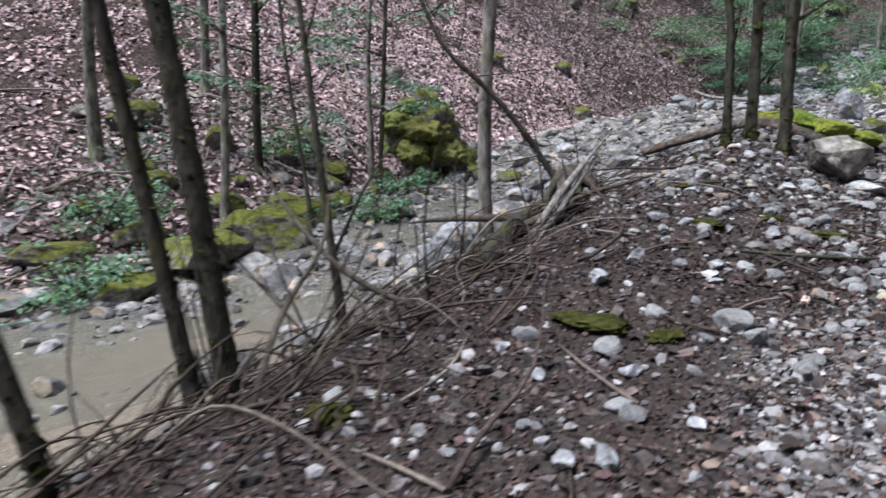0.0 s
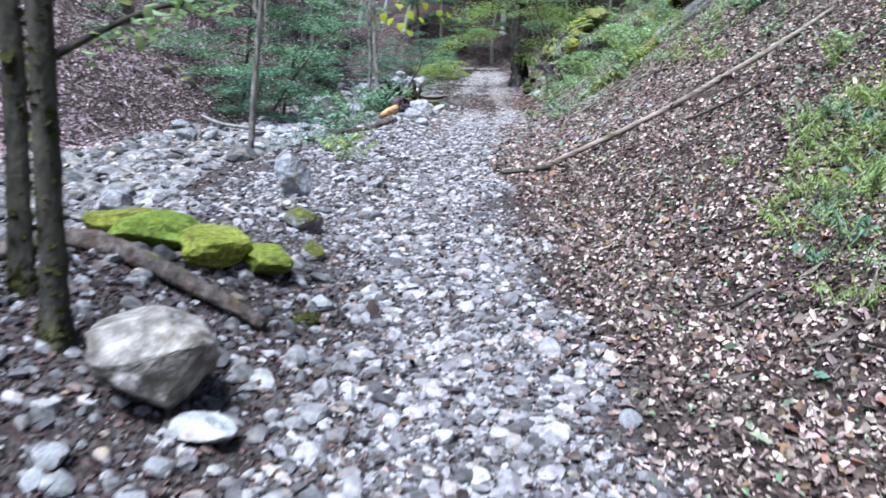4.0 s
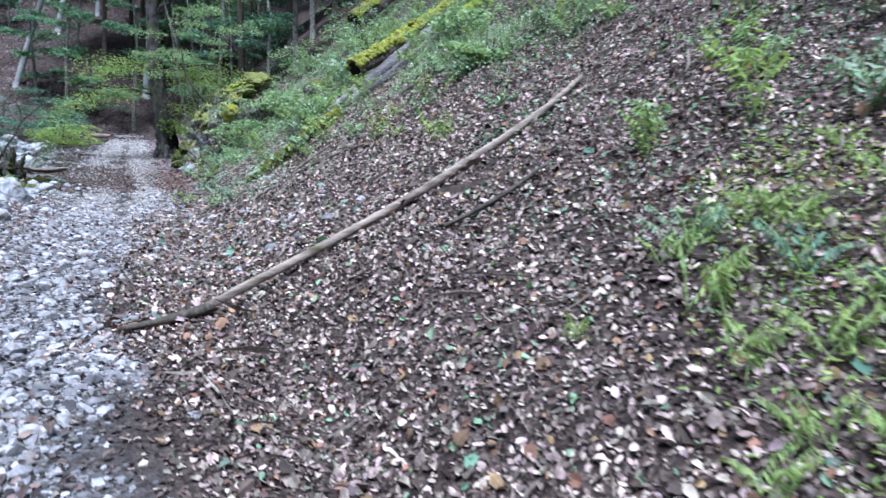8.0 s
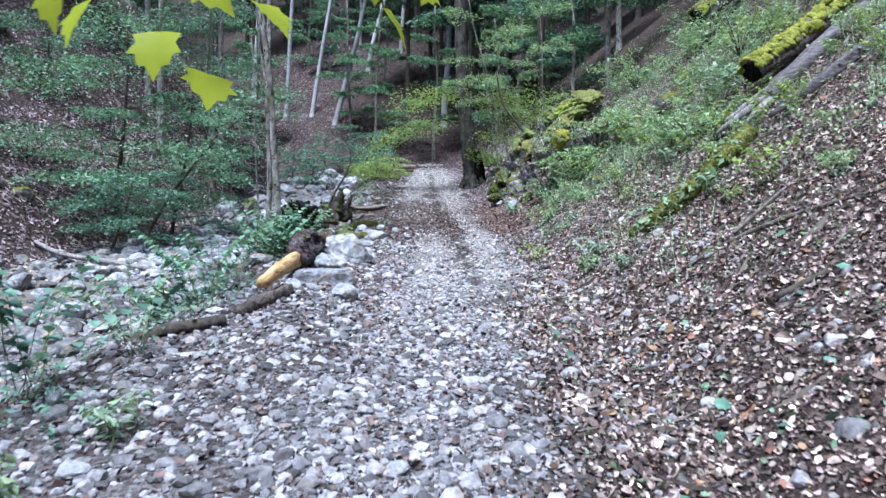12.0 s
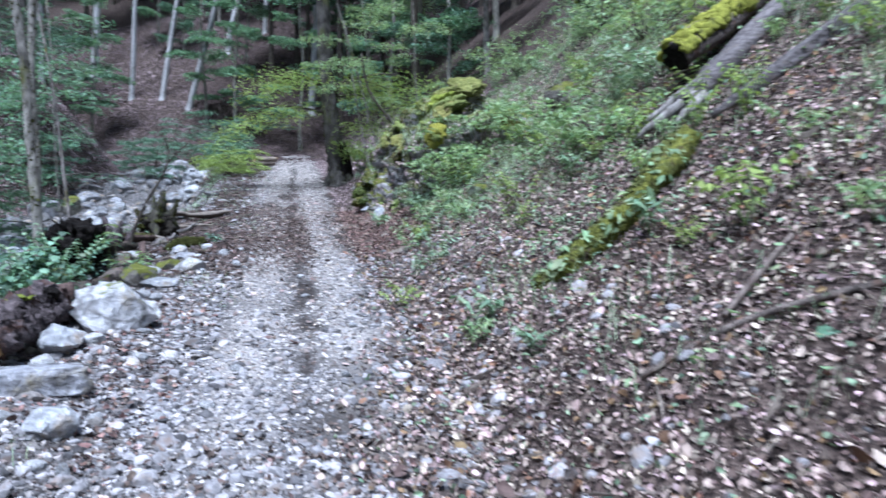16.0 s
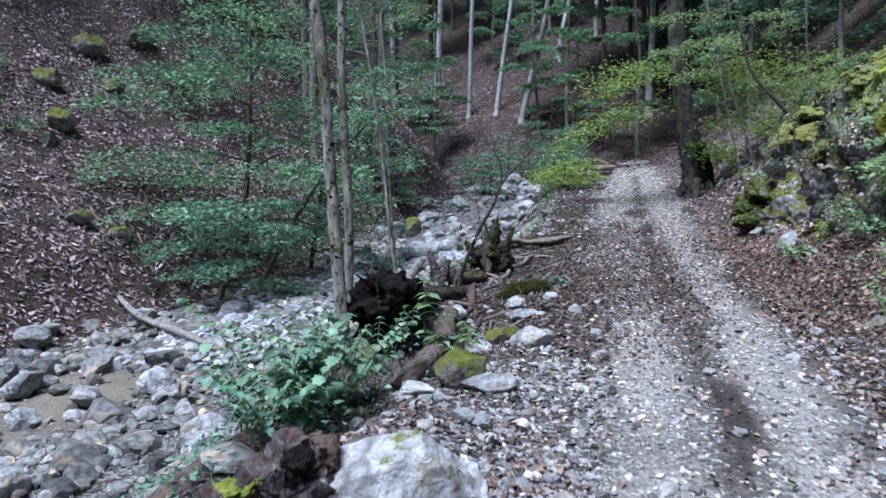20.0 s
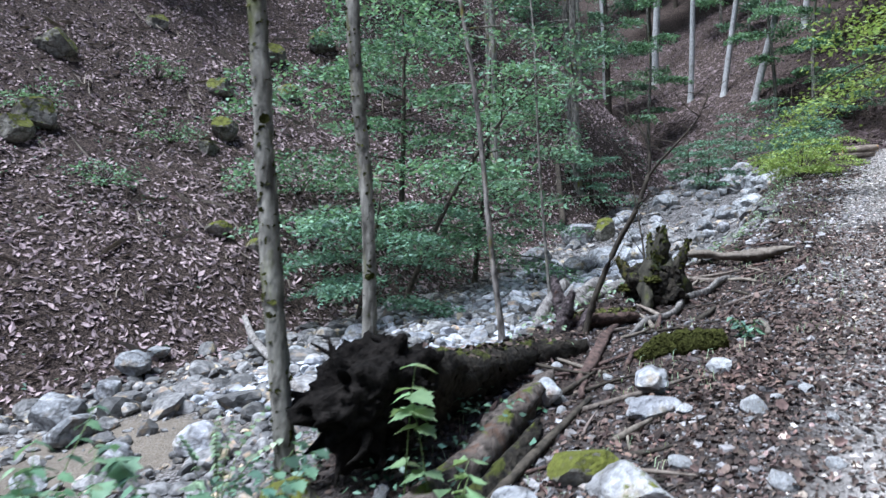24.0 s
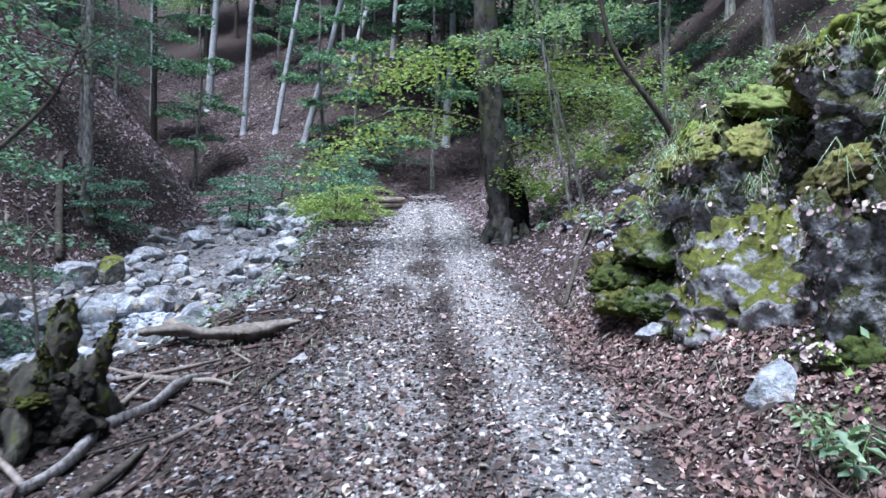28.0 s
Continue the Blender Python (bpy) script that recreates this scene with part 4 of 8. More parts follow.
# Added round the bend; the high crowns of kind 5 are there for shade.
SPOTS += [(-1, 68, 5), (1.8, 66.5, 5), (3, 74, 5), (-3.4, 64, 2), (-5.5, 66, 2), (1.0, 61, 2), (3.8, 62, 5), (5.8, 66, 5), (0.9, 71, 5)]
firsts = {}
for k, (x, y, kind) in enumerate(SPOTS):
    at = pose(x, y, float(ground(x, y)) - 0.1, 0, 0, (k * 137) % 360)
    if kind not in firsts:
        p, rad, some, bark, leaf, size, leaves = KINDS[kind]
        firsts[kind] = tree("forest_tree", "tall slim forest tree with layered green leaves on the slope", (0, 0, 0), p, rad, bark, some, leaf, leaves, size, 70 + kind, 9, 1.3, "forest trees on the valley slopes", fans=3)
        firsts[kind].matrix_basis = at
    else:
        copy_thing(firsts[kind], at)

# A young maple that leans out over the stream with lit yellow-green leaves.
tree("leaning_maple", "slender maple leaning over the stream with soft green leaves", on(-8.9, 33.4, -0.1), [(0, 0, 0), (0.9, -0.2, 1.6), (2.1, -0.6, 3.0), (3.2, -0.9, 3.9), (4.0, -1.1, 4.5)], [0.06, 0.05, 0.04, 0.025, 0.01], bark_dark,
     limbs=[(0.55, (0.6, -0.9, 0.3), 1.5), (0.65, (0.9, 0.5, 0.3), 1.4), (0.72, (0.5, -0.8, 0.5), 1.6), (0.8, (1, -0.1, 0.3), 1.5), (0.86, (0.4, 0.9, 0.4), 1.3), (0.92, (0.7, -0.7, 0.2), 1.5), (1.0, (0.9, 0.1, 0.3), 1.1)], leaf=leaf_hazel, leaves=70, leaf_size=0.11, seed=84, fans=4, droop=0.35, spread=1.1, category="tree")

# Understorey beech with layered branches on the slope beyond the stream.
tree("beech_sapling", "spreading young beech with layered blue-green leaves above the stream", on(-10.8, 36.0, -0.1), [(0, 0, 0), (0.2, -0.2, 1.5), (0.5, -0.4, 3.2), (0.6, -0.4, 5.0), (0.6, -0.4, 6.5)], [0.09, 0.075, 0.06, 0.04, 0.02], bark_dark,
     limbs=[(h, (math.cos(a), math.sin(a) - 0.25, up), n) for h, a, up, n in [(0.1, -2.2, 0.02, 3.2), (0.13, 0.2, 0.0, 2.6), (0.2, -1.3, 0.1, 4.2), (0.32, 3.0, 0.1, 2.4), (0.35, -0.5, 0.1, 4.4), (0.4, -2.6, 0.15, 3.6), (0.5, -1.4, 0.2, 2.2), (0.56, 0.5, 0.1, 3.4), (0.62, -2.0, 0.2, 3.8), (0.72, -0.7, 0.2, 2.6), (0.78, 2.6, 0.2, 2.4), (0.88, -1.5, 0.3, 2.6), (0.97, 0.3, 0.4, 1.6)]], leaf=leaf_hazel, leaves=270, spread=1.5, leaf_size=0.14, seed=81, fans=4, droop=0.2)
tree("beech_sapling", "broad young beech reaching leafy fans out over the stream", on(-9.3, 37.2, -0.1), [(0, 0, 0), (0.3, -0.2, 1.4), (0.7, -0.4, 2.8), (0.9, -0.5, 4.4), (1.0, -0.5, 6.0)], [0.07, 0.06, 0.05, 0.035, 0.015], bark_dark,
     limbs=[(0.12 + 0.06 * j, (math.cos(0.3 + 2.4 * j) + 0.35, math.sin(0.3 + 2.4 * j) - 0.35, 0.08), 2.5 - 0.06 * j) for j in range(14)], leaf=leaf_hazel, leaves=210, spread=1.4, leaf_size=0.13, seed=83, fans=4, droop=0.22)
tree("beech_sapling", "young beech with dense green fans near the water", on(-9.4, 32.5, -0.1), [(0, 0, 0), (0.3, 0, 1.0), (0.6, 0, 2.0), (0.8, 0, 3.0)], [0.05, 0.04, 0.03, 0.012], bark_dark,
     limbs=[(0.2 + 0.08 * j, (math.cos(0.4 + 2.4 * j), math.sin(0.4 + 2.4 * j) - 0.2, 0.1), 1.7) for j in range(9)], leaf=leaf_beech, leaves=430, leaf_size=0.11, seed=82, fans=3, droop=0.25)
for k, (x, y, s) in enumerate([(-15.5, 40.5, 0.9), (-4.2, 60, 0.9), (-1.5, 63, 0.8), (-17, 47, 1.1), (-8.3, 56, 0.6), (-3.0, 55.5, 0.5), (-6.3, 51, 0.6), (-9.8, 47, 0.55), (-6.8, 60, 0.8)]):
    tree("beech_sapling", "young beech with flat leaf fans below the slope", on(x, y, -0.1), [(0, 0, 0), (0.1, -0.1, 1.2 * s), (0.2, -0.2, 2.4 * s), (0.2, -0.2, 4.0 * s)], [0.05, 0.04, 0.03, 0.012], bark_dark,
         limbs=[(0.15 + 0.08 * j, (math.cos(k + 2.4 * j), math.sin(k + 2.4 * j) - 0.3, 0.1), 2.0 * s) for j in range(10)], leaf=leaf_beech, leaves=190, leaf_size=0.125, seed=90 + k, fans=3, droop=0.2, group="young beeches along the far bank")


# ---- boulders and rock ----
def boulder(name, label, x, y, size, material, seed, turn=0.0, sink=0.3, level=4, group="", cuts=9, boxy=0.78, up=None):
    z = (float(ground(x, y)) if up is None else up) + size[2] * (1 - sink) - size[2] * 0.2
    return thing(name, label, "rock" if max(size) > 0.3 else "stone", (x, y, z), group, stone_mesh(seed, size, material, level, cuts, 0.1, boxy), turn)


def cushion(seed, size, material=None, amp=1.0):
    v, f = ICO[5]
    v = v.copy()
    v[:, 2] = np.where(v[:, 2] < 0, v[:, 2] * 0.35, v[:, 2])
    v = v * (1 + 0.5 * amp * lumps(v, seed, 1.8) + 0.25 * amp * lumps(v, seed + 3, 5.0) + 0.12 * lumps(v, seed + 7, 14.0))[:, None]
    return put_mesh("moss", v * np.array(size), f, material or moss_mat)


boulder("boulder", "brown-grey boulder resting against the trees on the stony bank", -1.16, 7.03, (0.44, 0.40, 0.38), brown_stone, 201, 30, 0.25, 4, cuts=22, boxy=0.64)
boulder("stone_slab", "low pale slab leaning beneath the boulder", -0.9, 6.9, (0.17, 0.11, 0.06), limestone, 202, -30, 0.3)
for k, (x, y, s) in enumerate([(-2.1, 8.6, 0.2), (-1.8, 8.5, 0.24), (-1.5, 8.6, 0.26), (-1.2, 8.7, 0.2)]):
    boulder("boulder", "low boulder under a cushion of yellow-green moss", x, y, (s * 1.3, s * 0.9, s * 0.6), moss_mat, 193 + k, 40 * k, 0.25, 4, "row of mossy boulders behind the trees")
boulder("boulder", "upright grey stone at the edge of the gravel", -1.75, 11.4, (0.2, 0.18, 0.34), limestone, 204, 10, 0.3)
boulder("boulder", "pale block among the gravel", -1.25, 9.9, (0.17, 0.14, 0.13), limestone_mossy, 205, 40)
boulder("boulder", "small grey block among the gravel", -1.0, 9.2, (0.12, 0.1, 0.1), limestone_mossy, 206, 70)
boulder("boulder", "large white limestone boulder at the track's edge", -1.24, 21.4, (0.47, 0.36, 0.36), white_moss, 207, 25, 0.3, 4, cuts=9, boxy=0.56)
boulder("boulder", "white angular limestone beside the broken log", -1.42, 20.55, (0.2, 0.16, 0.15), limestone, 208, 60, 0.2, cuts=12)
v, f = rock_points(209, 5, 16, 0.05, 0.8)
v = np.sign(v) * np.abs(v) ** 0.45
v = v * (1 + 0.10 * lumps(v, 19, 1.6) + 0.05 * lumps(v, 21, 5.0))[:, None]
thing("stone_slab", "long squared bluish white limestone slab on the verge", "stone", on(-1.36, 19.62, 0.07), mesh=put_mesh("stone_slab", v * (0.38, 0.11, 0.11), f, limestone), turn=7)
boulder("boulder", "pale wedge of limestone in front of the slab", -1.05, 19.0, (0.17, 0.13, 0.11), limestone, 210, 35, 0.3)
boulder("boulder", "grey rounded stone in front of the slab", -1.62, 19.15, (0.12, 0.1, 0.09), limestone, 211, 0, 0.3)
boulder("boulder", "squared pale limestone block on the verge", -1.45, 26.4, (0.17, 0.13, 0.15), limestone, 212, 15, 0.15, cuts=14, boxy=0.66)
boulder("boulder", "flat cream stone beside the squared block", -1.28, 25.95, (0.2, 0.13, 0.08), limestone, 213, 50, 0.3)
boulder("boulder", "small pale block next to the rotten log", -2.1, 26.15, (0.12, 0.1, 0.12), limestone, 214, 15, 0.2)
boulder("boulder", "cracked white limestone boulder beside the track", -1.02, 24.75, (0.26, 0.18, 0.13), white_moss, 215, -15, 0.3)
boulder("boulder", "low boulder capped with dark green moss", -1.35, 24.95, (0.2, 0.17, 0.11), moss_boulder, 216, 35, 0.3)
boulder("boulder", "bluish white stone near the verge plants", -1.5, 24.45, (0.13, 0.09, 0.09), limestone, 217, 20, 0.3)
boulder("boulder", "round boulder wholly covered in bright moss", -1.45, 23.4, (0.22, 0.2, 0.2), moss_boulder, 218, 0, 0.2)
boulder("boulder", "white flat stone next to the mossy boulder", -1.18, 23.3, (0.24, 0.12, 0.09), limestone, 219, 25, 0.3)
boulder("boulder", "white stone half under the seedlings", -1.72, 23.05, (0.16, 0.1, 0.08), limestone, 220, 10, 0.3)
v, f = rock_points(221, 5, 9, 0.42, 0.8)
v = v * (1 + 0.28 * lumps(v, 33, 3.0) + 0.14 * lumps(v, 35, 8.0))[:, None]
thing("boulder", "great lumpy moss-covered rock standing beyond the stream", "rock", on(-9.3, 11.2, 0.5), mesh=put_mesh("boulder", v * (0.95, 0.85, 1.0), f, moss_boulder))
for k, (dx, dy, dz, a) in enumerate([(0.25, -0.55, 0.9, 0.5), (-0.35, -0.5, 1.1, 0.5), (0.1, -0.75, 0.5, 0.45), (0.5, -0.3, 0.5, 0.45), (-0.1, -0.2, 1.35, 0.5), (-0.6, -0.4, 0.6, 0.4)]):
    thing("moss_cushion", "shaggy yellow-green moss hanging on the great rock", "moss", on(-9.3 + dx, 11.2 + dy, dz), "moss on the great rock", cushion(240 + k, (a, a * 0.8, a * 0.75), moss_soft, 0.6), 60 * k)
r = np.random.default_rng(222)
for k in range(40):
    y = r.uniform(1.5, 14)
    x = r.uniform(-14.5, -7.4)
    s = r.uniform(0.14, 0.5)
    boulder("boulder", "mossy rubble stone on the flat beyond the stream", float(x), float(y), (s, s * r.uniform(0.6, 0.9), s * r.uniform(0.4, 0.65)), (moss_boulder, limestone_mossy, brown_stone, moss_boulder)[k % 4], 600 + k, r.uniform(0, 360), 0.3, 4, "rubble stones beyond the stream", cuts=14)
for k, (x, y, a, b) in enumerate([(-1.62, 3.2, 0.2, 0.13), (-0.91, 5.38, 0.14, 0.07), (-1.25, 3.3, 0.12, 0.09), (-2.2, 1.88, 0.13, 0.1), (-1.6, 4.9, 0.13, 0.08), (-2.0, 5.6, 0.1, 0.08), (-1.3, 5.4, 0.09, 0.07), (-0.8, 8.2, 0.1, 0.08), (-2.2, 6.7, 0.14, 0.1)]):
    v, f = ICO[4]
    v = v * (1 + 0.4 * lumps(v, 90 + k, 2.0) + 0.25 * lumps(v, 95 + k, 5.0))[:, None]
    thing("moss_patch", "low brown-green moss patch on the stony verge", "moss", on(x, y), "moss patches on the verge", put_mesh("moss_patch", v * (a, b, 0.03), f, brown_moss), 40 * k)
for k, (x, y, s) in enumerate([(-7.6, 4.6, 0.75), (-7.9, 5.6, 0.8), (-8.3, 6.6, 0.7), (-7.4, 3.6, 0.5), (-8.6, 7.8, 0.45), (-10.2, 9.0, 0.4), (-9.0, 3.4, 0.5), (-10.6, 5.6, 0.45), (-11.5, 7.5, 0.5)]):
    boulder("boulder", "low mossy rock on the far bank of the stream", x, y, (s, s * 0.7, s * 0.5), moss_boulder, 230 + k, 40 * k, 0.35, 4, "mossy rocks on the far bank")
for k, (x, y, s) in enumerate([(-11.7, 32.0, 0.34), (-12.34, 31.4, 0.3), (-15.3, 34.0, 0.5), (-16.7, 35.1, 0.45), (-18.3, 38.6, 0.6), (-17.9, 40.8, 0.6), (-16.6, 37.7, 0.45), (-18.8, 31.4, 0.6), (-16.2, 29.5, 0.55), (-15.9, 28.9, 0.45), (-19.5, 35, 0.4), (-14.9, 33.2, 0.3), (-20.5, 44, 0.6), (-11.2, 21.5, 0.4), (-13.0, 23.2, 0.35), (-12.6, 17.5, 0.45), (-13.6, 19.6, 0.35)]):
    boulder("boulder", "mossy rock half buried in brown leaves on the slope", x, y, (s * 1.0, s * 0.9, s * 0.8), moss_boulder, 250 + k, 55 * k, 0.35, 4, "mossy rocks on the leaf slope")
boulder("boulder", "pale boulder at the stream's edge below the slope", -8.7, 43.0, (0.6, 0.4, 0.5), limestone, 270, 0, 0.2)
boulder("boulder", "boulder with a mossy back beside a pale one", -7.9, 43.4, (0.4, 0.4, 0.5), moss_boulder, 271, 0, 0.2)
r = np.random.default_rng(12)
for k in range(110):
    y = r.uniform(22, 58) if k < 40 else r.uniform(5, 16) if k < 54 else r.uniform(38, 55)
    x = r.uniform(foot_left(y) + 0.3, brink(y) - 1.3)
    s = r.uniform(0.16, 0.42) * (1.35 if y > 36 else 1.0)
    if pool(x, y) > 0.05:
        x = x - 2.2 if y < 10 else x + 1.2
    if y < 4.5 and x > -5.6:
        x = -6.3 - 0.3 * k % 1.1
    boulder("boulder", "pale water-worn boulder lying in the stream bed", float(x), float(y), (s, s * r.uniform(0.6, 0.9), s * r.uniform(0.5, 0.75)), limestone, 280 + k, r.uniform(0, 360), 0.3, 3, "boulders in the stream", boxy=0.85)
for k, (x, y, s) in enumerate([(-10.3, 28.0, 0.36), (-10.5, 28.6, 0.2), (-9.7, 27.2, 0.3), (-9.3, 26.3, 0.4), (-8.4, 26.0, 0.36), (-10.0, 26.6, 0.28), (-9.9, 30.4, 0.32), (-8.9, 33.2, 0.4), (-7.4, 25.0, 0.22)]):
    boulder("boulder", "white rounded boulder at the foot of the leaf slope", x, y, (s, s * 0.75, s * 0.7), limestone, 340 + k, 70 * k, 0.2, 4, "white boulders at the slope's foot")

# The mossy crag beside the track.
crag = thing("rock_outcrop", "mossy grey limestone crag with dark clefts beside the track", "rock", on(2.9, 30.6))
cz = float(ground(2.9, 30.6))
CRAG = [(3.12, 32.1, 4.75, 0.58, 0.75, 1.4), (3.1, 31.1, 4.8, 0.75, 0.8, 1.35), (2.75, 30.3, 4.35, 0.55, 0.7, 0.75), (3.5, 30.0, 5.95, 0.8, 0.65, 0.65), (3.2, 28.9, 4.4, 0.65, 0.7, 0.72), (3.75, 28.3, 5.4, 0.7, 0.7, 1.0), (2.42, 32.5, 4.45, 0.5, 0.6, 0.7), (2.65, 29.3, 4.05, 0.4, 0.4, 0.35), (4.0, 31.6, 5.9, 0.9, 1.0, 0.7), (4.3, 29.8, 6.15, 0.9, 0.9, 0.7), (2.95, 31.1, 5.55, 0.62, 0.62, 0.6), (2.95, 31.9, 5.5, 0.45, 0.5, 0.5), (3.1, 27.7, 4.4, 0.5, 0.45, 0.55), (3.95, 30.2, 5.0, 0.4, 0.7, 0.6), (2.9, 29.05, 4.75, 0.5, 0.55, 0.75), (3.15, 28.6, 5.2, 0.5, 0.55, 0.75), (2.8, 28.3, 4.3, 0.42, 0.45, 0.5)]
skin = []
for k, (x, y, z, a, b, c) in enumerate(CRAG):
    v, f = rock_points(400 + k, 5, 15, 0.42, 0.76)
    v = v * (1 + 0.16 * lumps(v, 80 + k, 4.0) + 0.13 * lumps(v, 60 + k, 8.0) + 0.07 * lumps(v, 70 + k, 19.0))[:, None]
    at = pose(x - 2.9, y - 30.6, z - cz, 0, 0, 31 * k)
    part("rock", put_mesh("rock", v * (a, b, c), f, crag_rock if k not in (2, 6) else limestone_mossy if k == 2 else moss_boulder), crag, at=at)
    turn = np.array(at.to_3x3())
    away = v / np.array((a, b, c))
    away /= np.linalg.norm(away, axis=1, keepdims=True)
    skin.append(np.concatenate([(v * (a, b, c)) @ turn.T + np.array(at.translation), away @ turn.T], 1))


# Moss grows in cushions over the tops and ledges of the crag.
skin = np.concatenate(skin)
r = np.random.default_rng(437)
wx, wy, wz = skin[:, 0] + 2.9, skin[:, 1] + 30.6, skin[:, 2] + cz
patch = value_noise(wx * 1.1 + wz * 0.9, wy * 1.1 - wz * 0.8, 91) + 0.5 * value_noise(wx * 3.1 + wz * 2.0, wy * 3.1 - wz * 2.2, 92)
want = patch + 1.1 * skin[:, 5] + 1.2 * (wz - 5.4) > 0.45
inside = np.zeros(len(skin), int)
for x, y, z, a, b, c in CRAG:
    inside += ((wx - x) / a) ** 2 + ((wy - y) / b) ** 2 + ((wz - z) / c) ** 2 < 0.62
LUMPS = np.stack([ICO[2][0] * (1 + 0.35 * lumps(ICO[2][0], k, 1.6) + 0.2 * lumps(ICO[2][0], k + 20, 4.0))[:, None] for k in range(8)])
own = np.flatnonzero(want & (inside < 1))
picked = []
for k in range(210):
    spot = skin[r.choice(own), :3]
    near = own[np.linalg.norm(skin[own, :3] - spot, axis=1) < r.uniform(0.14, 0.34)]
    picked.append(r.choice(near, min(len(near), 95), replace=False))
picked = np.concatenate(picked)
s = r.uniform(0.012, 0.034, len(picked))
moss_layer = part("moss", put_mesh("moss", *scatter(PEBBLES, [ICO[1][1]], skin[picked, :3] + skin[picked, 3:] * 0.004, frames(skin[picked, 3:], r), np.stack([s, s, s * 0.6], 1)), moss_soft), crag)
PADS_AT = [(2.81, 31.4, 6.1, 0.26), (2.94, 31.2, 6.2, 0.22), (2.69, 31.3, 5.8, 0.2), (3.04, 30.9, 6.1, 0.24), (3.24, 30.8, 6.4, 0.34), (3.25, 30.4, 6.1, 0.3), (3.45, 30.2, 6.35, 0.42), (3.4, 29.8, 6.05, 0.34), (2.89, 31.0, 5.55, 0.16), (3.03, 30.2, 5.25, 0.16), (2.94, 29.9, 5.0, 0.17), (2.5, 29.6, 4.37, 0.14), (2.45, 29.3, 4.42, 0.16), (3.8, 30.6, 6.7, 0.45), (3.7, 29.6, 6.7, 0.45), (3.5, 28.9, 6.3, 0.38), (3.9, 29.2, 6.9, 0.45), (3.3, 28.2, 5.9, 0.34), (3.2, 27.9, 5.3, 0.26), (3.4, 28.4, 6.2, 0.36), (3.6, 28.0, 6.3, 0.4), (3.3, 28.7, 5.7, 0.28), (3.5, 29.3, 5.6, 0.25)]
for k, (x, y, z, a) in enumerate(PADS_AT):
    near = skin[own[np.argmin(((skin[own, :3] + (2.9, 30.6, cz) - (x, y, z)) ** 2).sum(1))]]
    part("moss_cushion", cushion(860 + k, (a, a * 0.85, a * 0.5), moss_soft if k % 3 else moss_mat, 0.7), crag, "thick soft yellow-green moss", Matrix.Translation(near[:3] - near[3:] * a * 0.12) @ Vector(near[3:]).to_track_quat("Z", "Y").to_matrix().to_4x4())
face = own[(wz[own] > 4.8) & (skin[own, 4] < 0.1) & (wx[own] < 4.3) & (wy[own] < 31.5)]
for k in range(34):
    near = skin[r.choice(face)]
    a = r.uniform(0.1, 0.26)
    part("moss_cushion", cushion(900 + k, (a, a * r.uniform(0.6, 0.9), a * 0.4), (moss_soft, moss_olive, moss_soft)[k % 3], 0.9), crag, "thick soft yellow-green moss", Matrix.Translation(near[:3] - near[3:] * a * 0.12) @ Vector(near[3:]).to_track_quat("Z", "Y").to_matrix().to_4x4())
DARK_AT = [(2.2, 32.0, 4.5, 0.3), (2.42, 32.0, 4.8, 0.34), (2.12, 31.8, 4.28, 0.26), (2.35, 31.4, 4.3, 0.3), (2.34, 30.7, 4.15, 0.2), (2.55, 31.6, 4.75, 0.3), (2.3, 32.4, 4.6, 0.34), (2.65, 28.95, 4.15, 0.2)]
for k, (x, y, z, a) in enumerate(DARK_AT):
    part("moss_bank", cushion(880 + k, (a, a, a * 0.8), moss_dark, 0.8), crag, "dark olive moss on the foot of the crag", pose(x - 2.9, y - 30.6, z - cz, 0, 0, 50 * k))
ledge = np.flatnonzero((skin[:, 5] > 0.05) & (inside < 1))
ledge = r.choice(ledge, 3000, replace=False)
tip = skin[ledge, 3:] + r.normal(0, 0.3, (len(ledge), 3))
tip /= np.linalg.norm(tip, axis=1, keepdims=True)
s = 0.03 * np.exp(r.normal(0, 0.35, len(ledge)))
caught = part("leaf_layer", put_mesh("leaf_layer", *scatter(FLAKES, FLAKE_F, skin[ledge, :3] + skin[ledge, 3:] * 0.02, frames(tip, r), np.stack([s, s, s], 1)), litter_leaf), crag)
tagged(caught, "dry leaves caught on the ledges", kind="stuff")
pale = r.choice(np.flatnonzero((inside < 1) & (skin[:, 5] > -0.35)), 4200, replace=False)
tip = skin[pale, 3:] + r.normal(0, 0.3, (len(pale), 3))
tip /= np.linalg.norm(tip, axis=1, keepdims=True)
s = 0.03 * np.exp(r.normal(0, 0.4, len(pale)))
tagged(part("pale_leaves", put_mesh("pale_leaves", *scatter(FLAKES, FLAKE_F, skin[pale, :3] + skin[pale, 3:] * 0.015, frames(tip, r), np.stack([s, s, s], 1)), litter_pale), crag), "pale dry leaves stuck to the rock", kind="stuff")
tagged(moss_layer, "thick bright yellow-green moss cushions", kind="stuff")
tops = np.flatnonzero((skin[:, 5] > 0.1) & (inside < 1) & (wz > 5.2))
tops = r.choice(tops, 3200)
way = r.normal(0, 1, (len(tops), 3)) * (1, 1, 0.2) + (-0.5, -0.6, 0)
way /= np.linalg.norm(way, axis=1, keepdims=True)
gh = r.uniform(0.12, 0.34, len(tops))[:, None]
a0 = skin[tops, :3] + r.normal(0, 0.02, (len(tops), 3))
across = np.cross(way, (0, 0, 1.0)) * 0.0025
a1, a2 = a0 + way * gh * 0.35 + (0, 0, 1) * gh * 0.4, a0 + way * gh * 0.95 - (0, 0, 1) * gh * 0.25
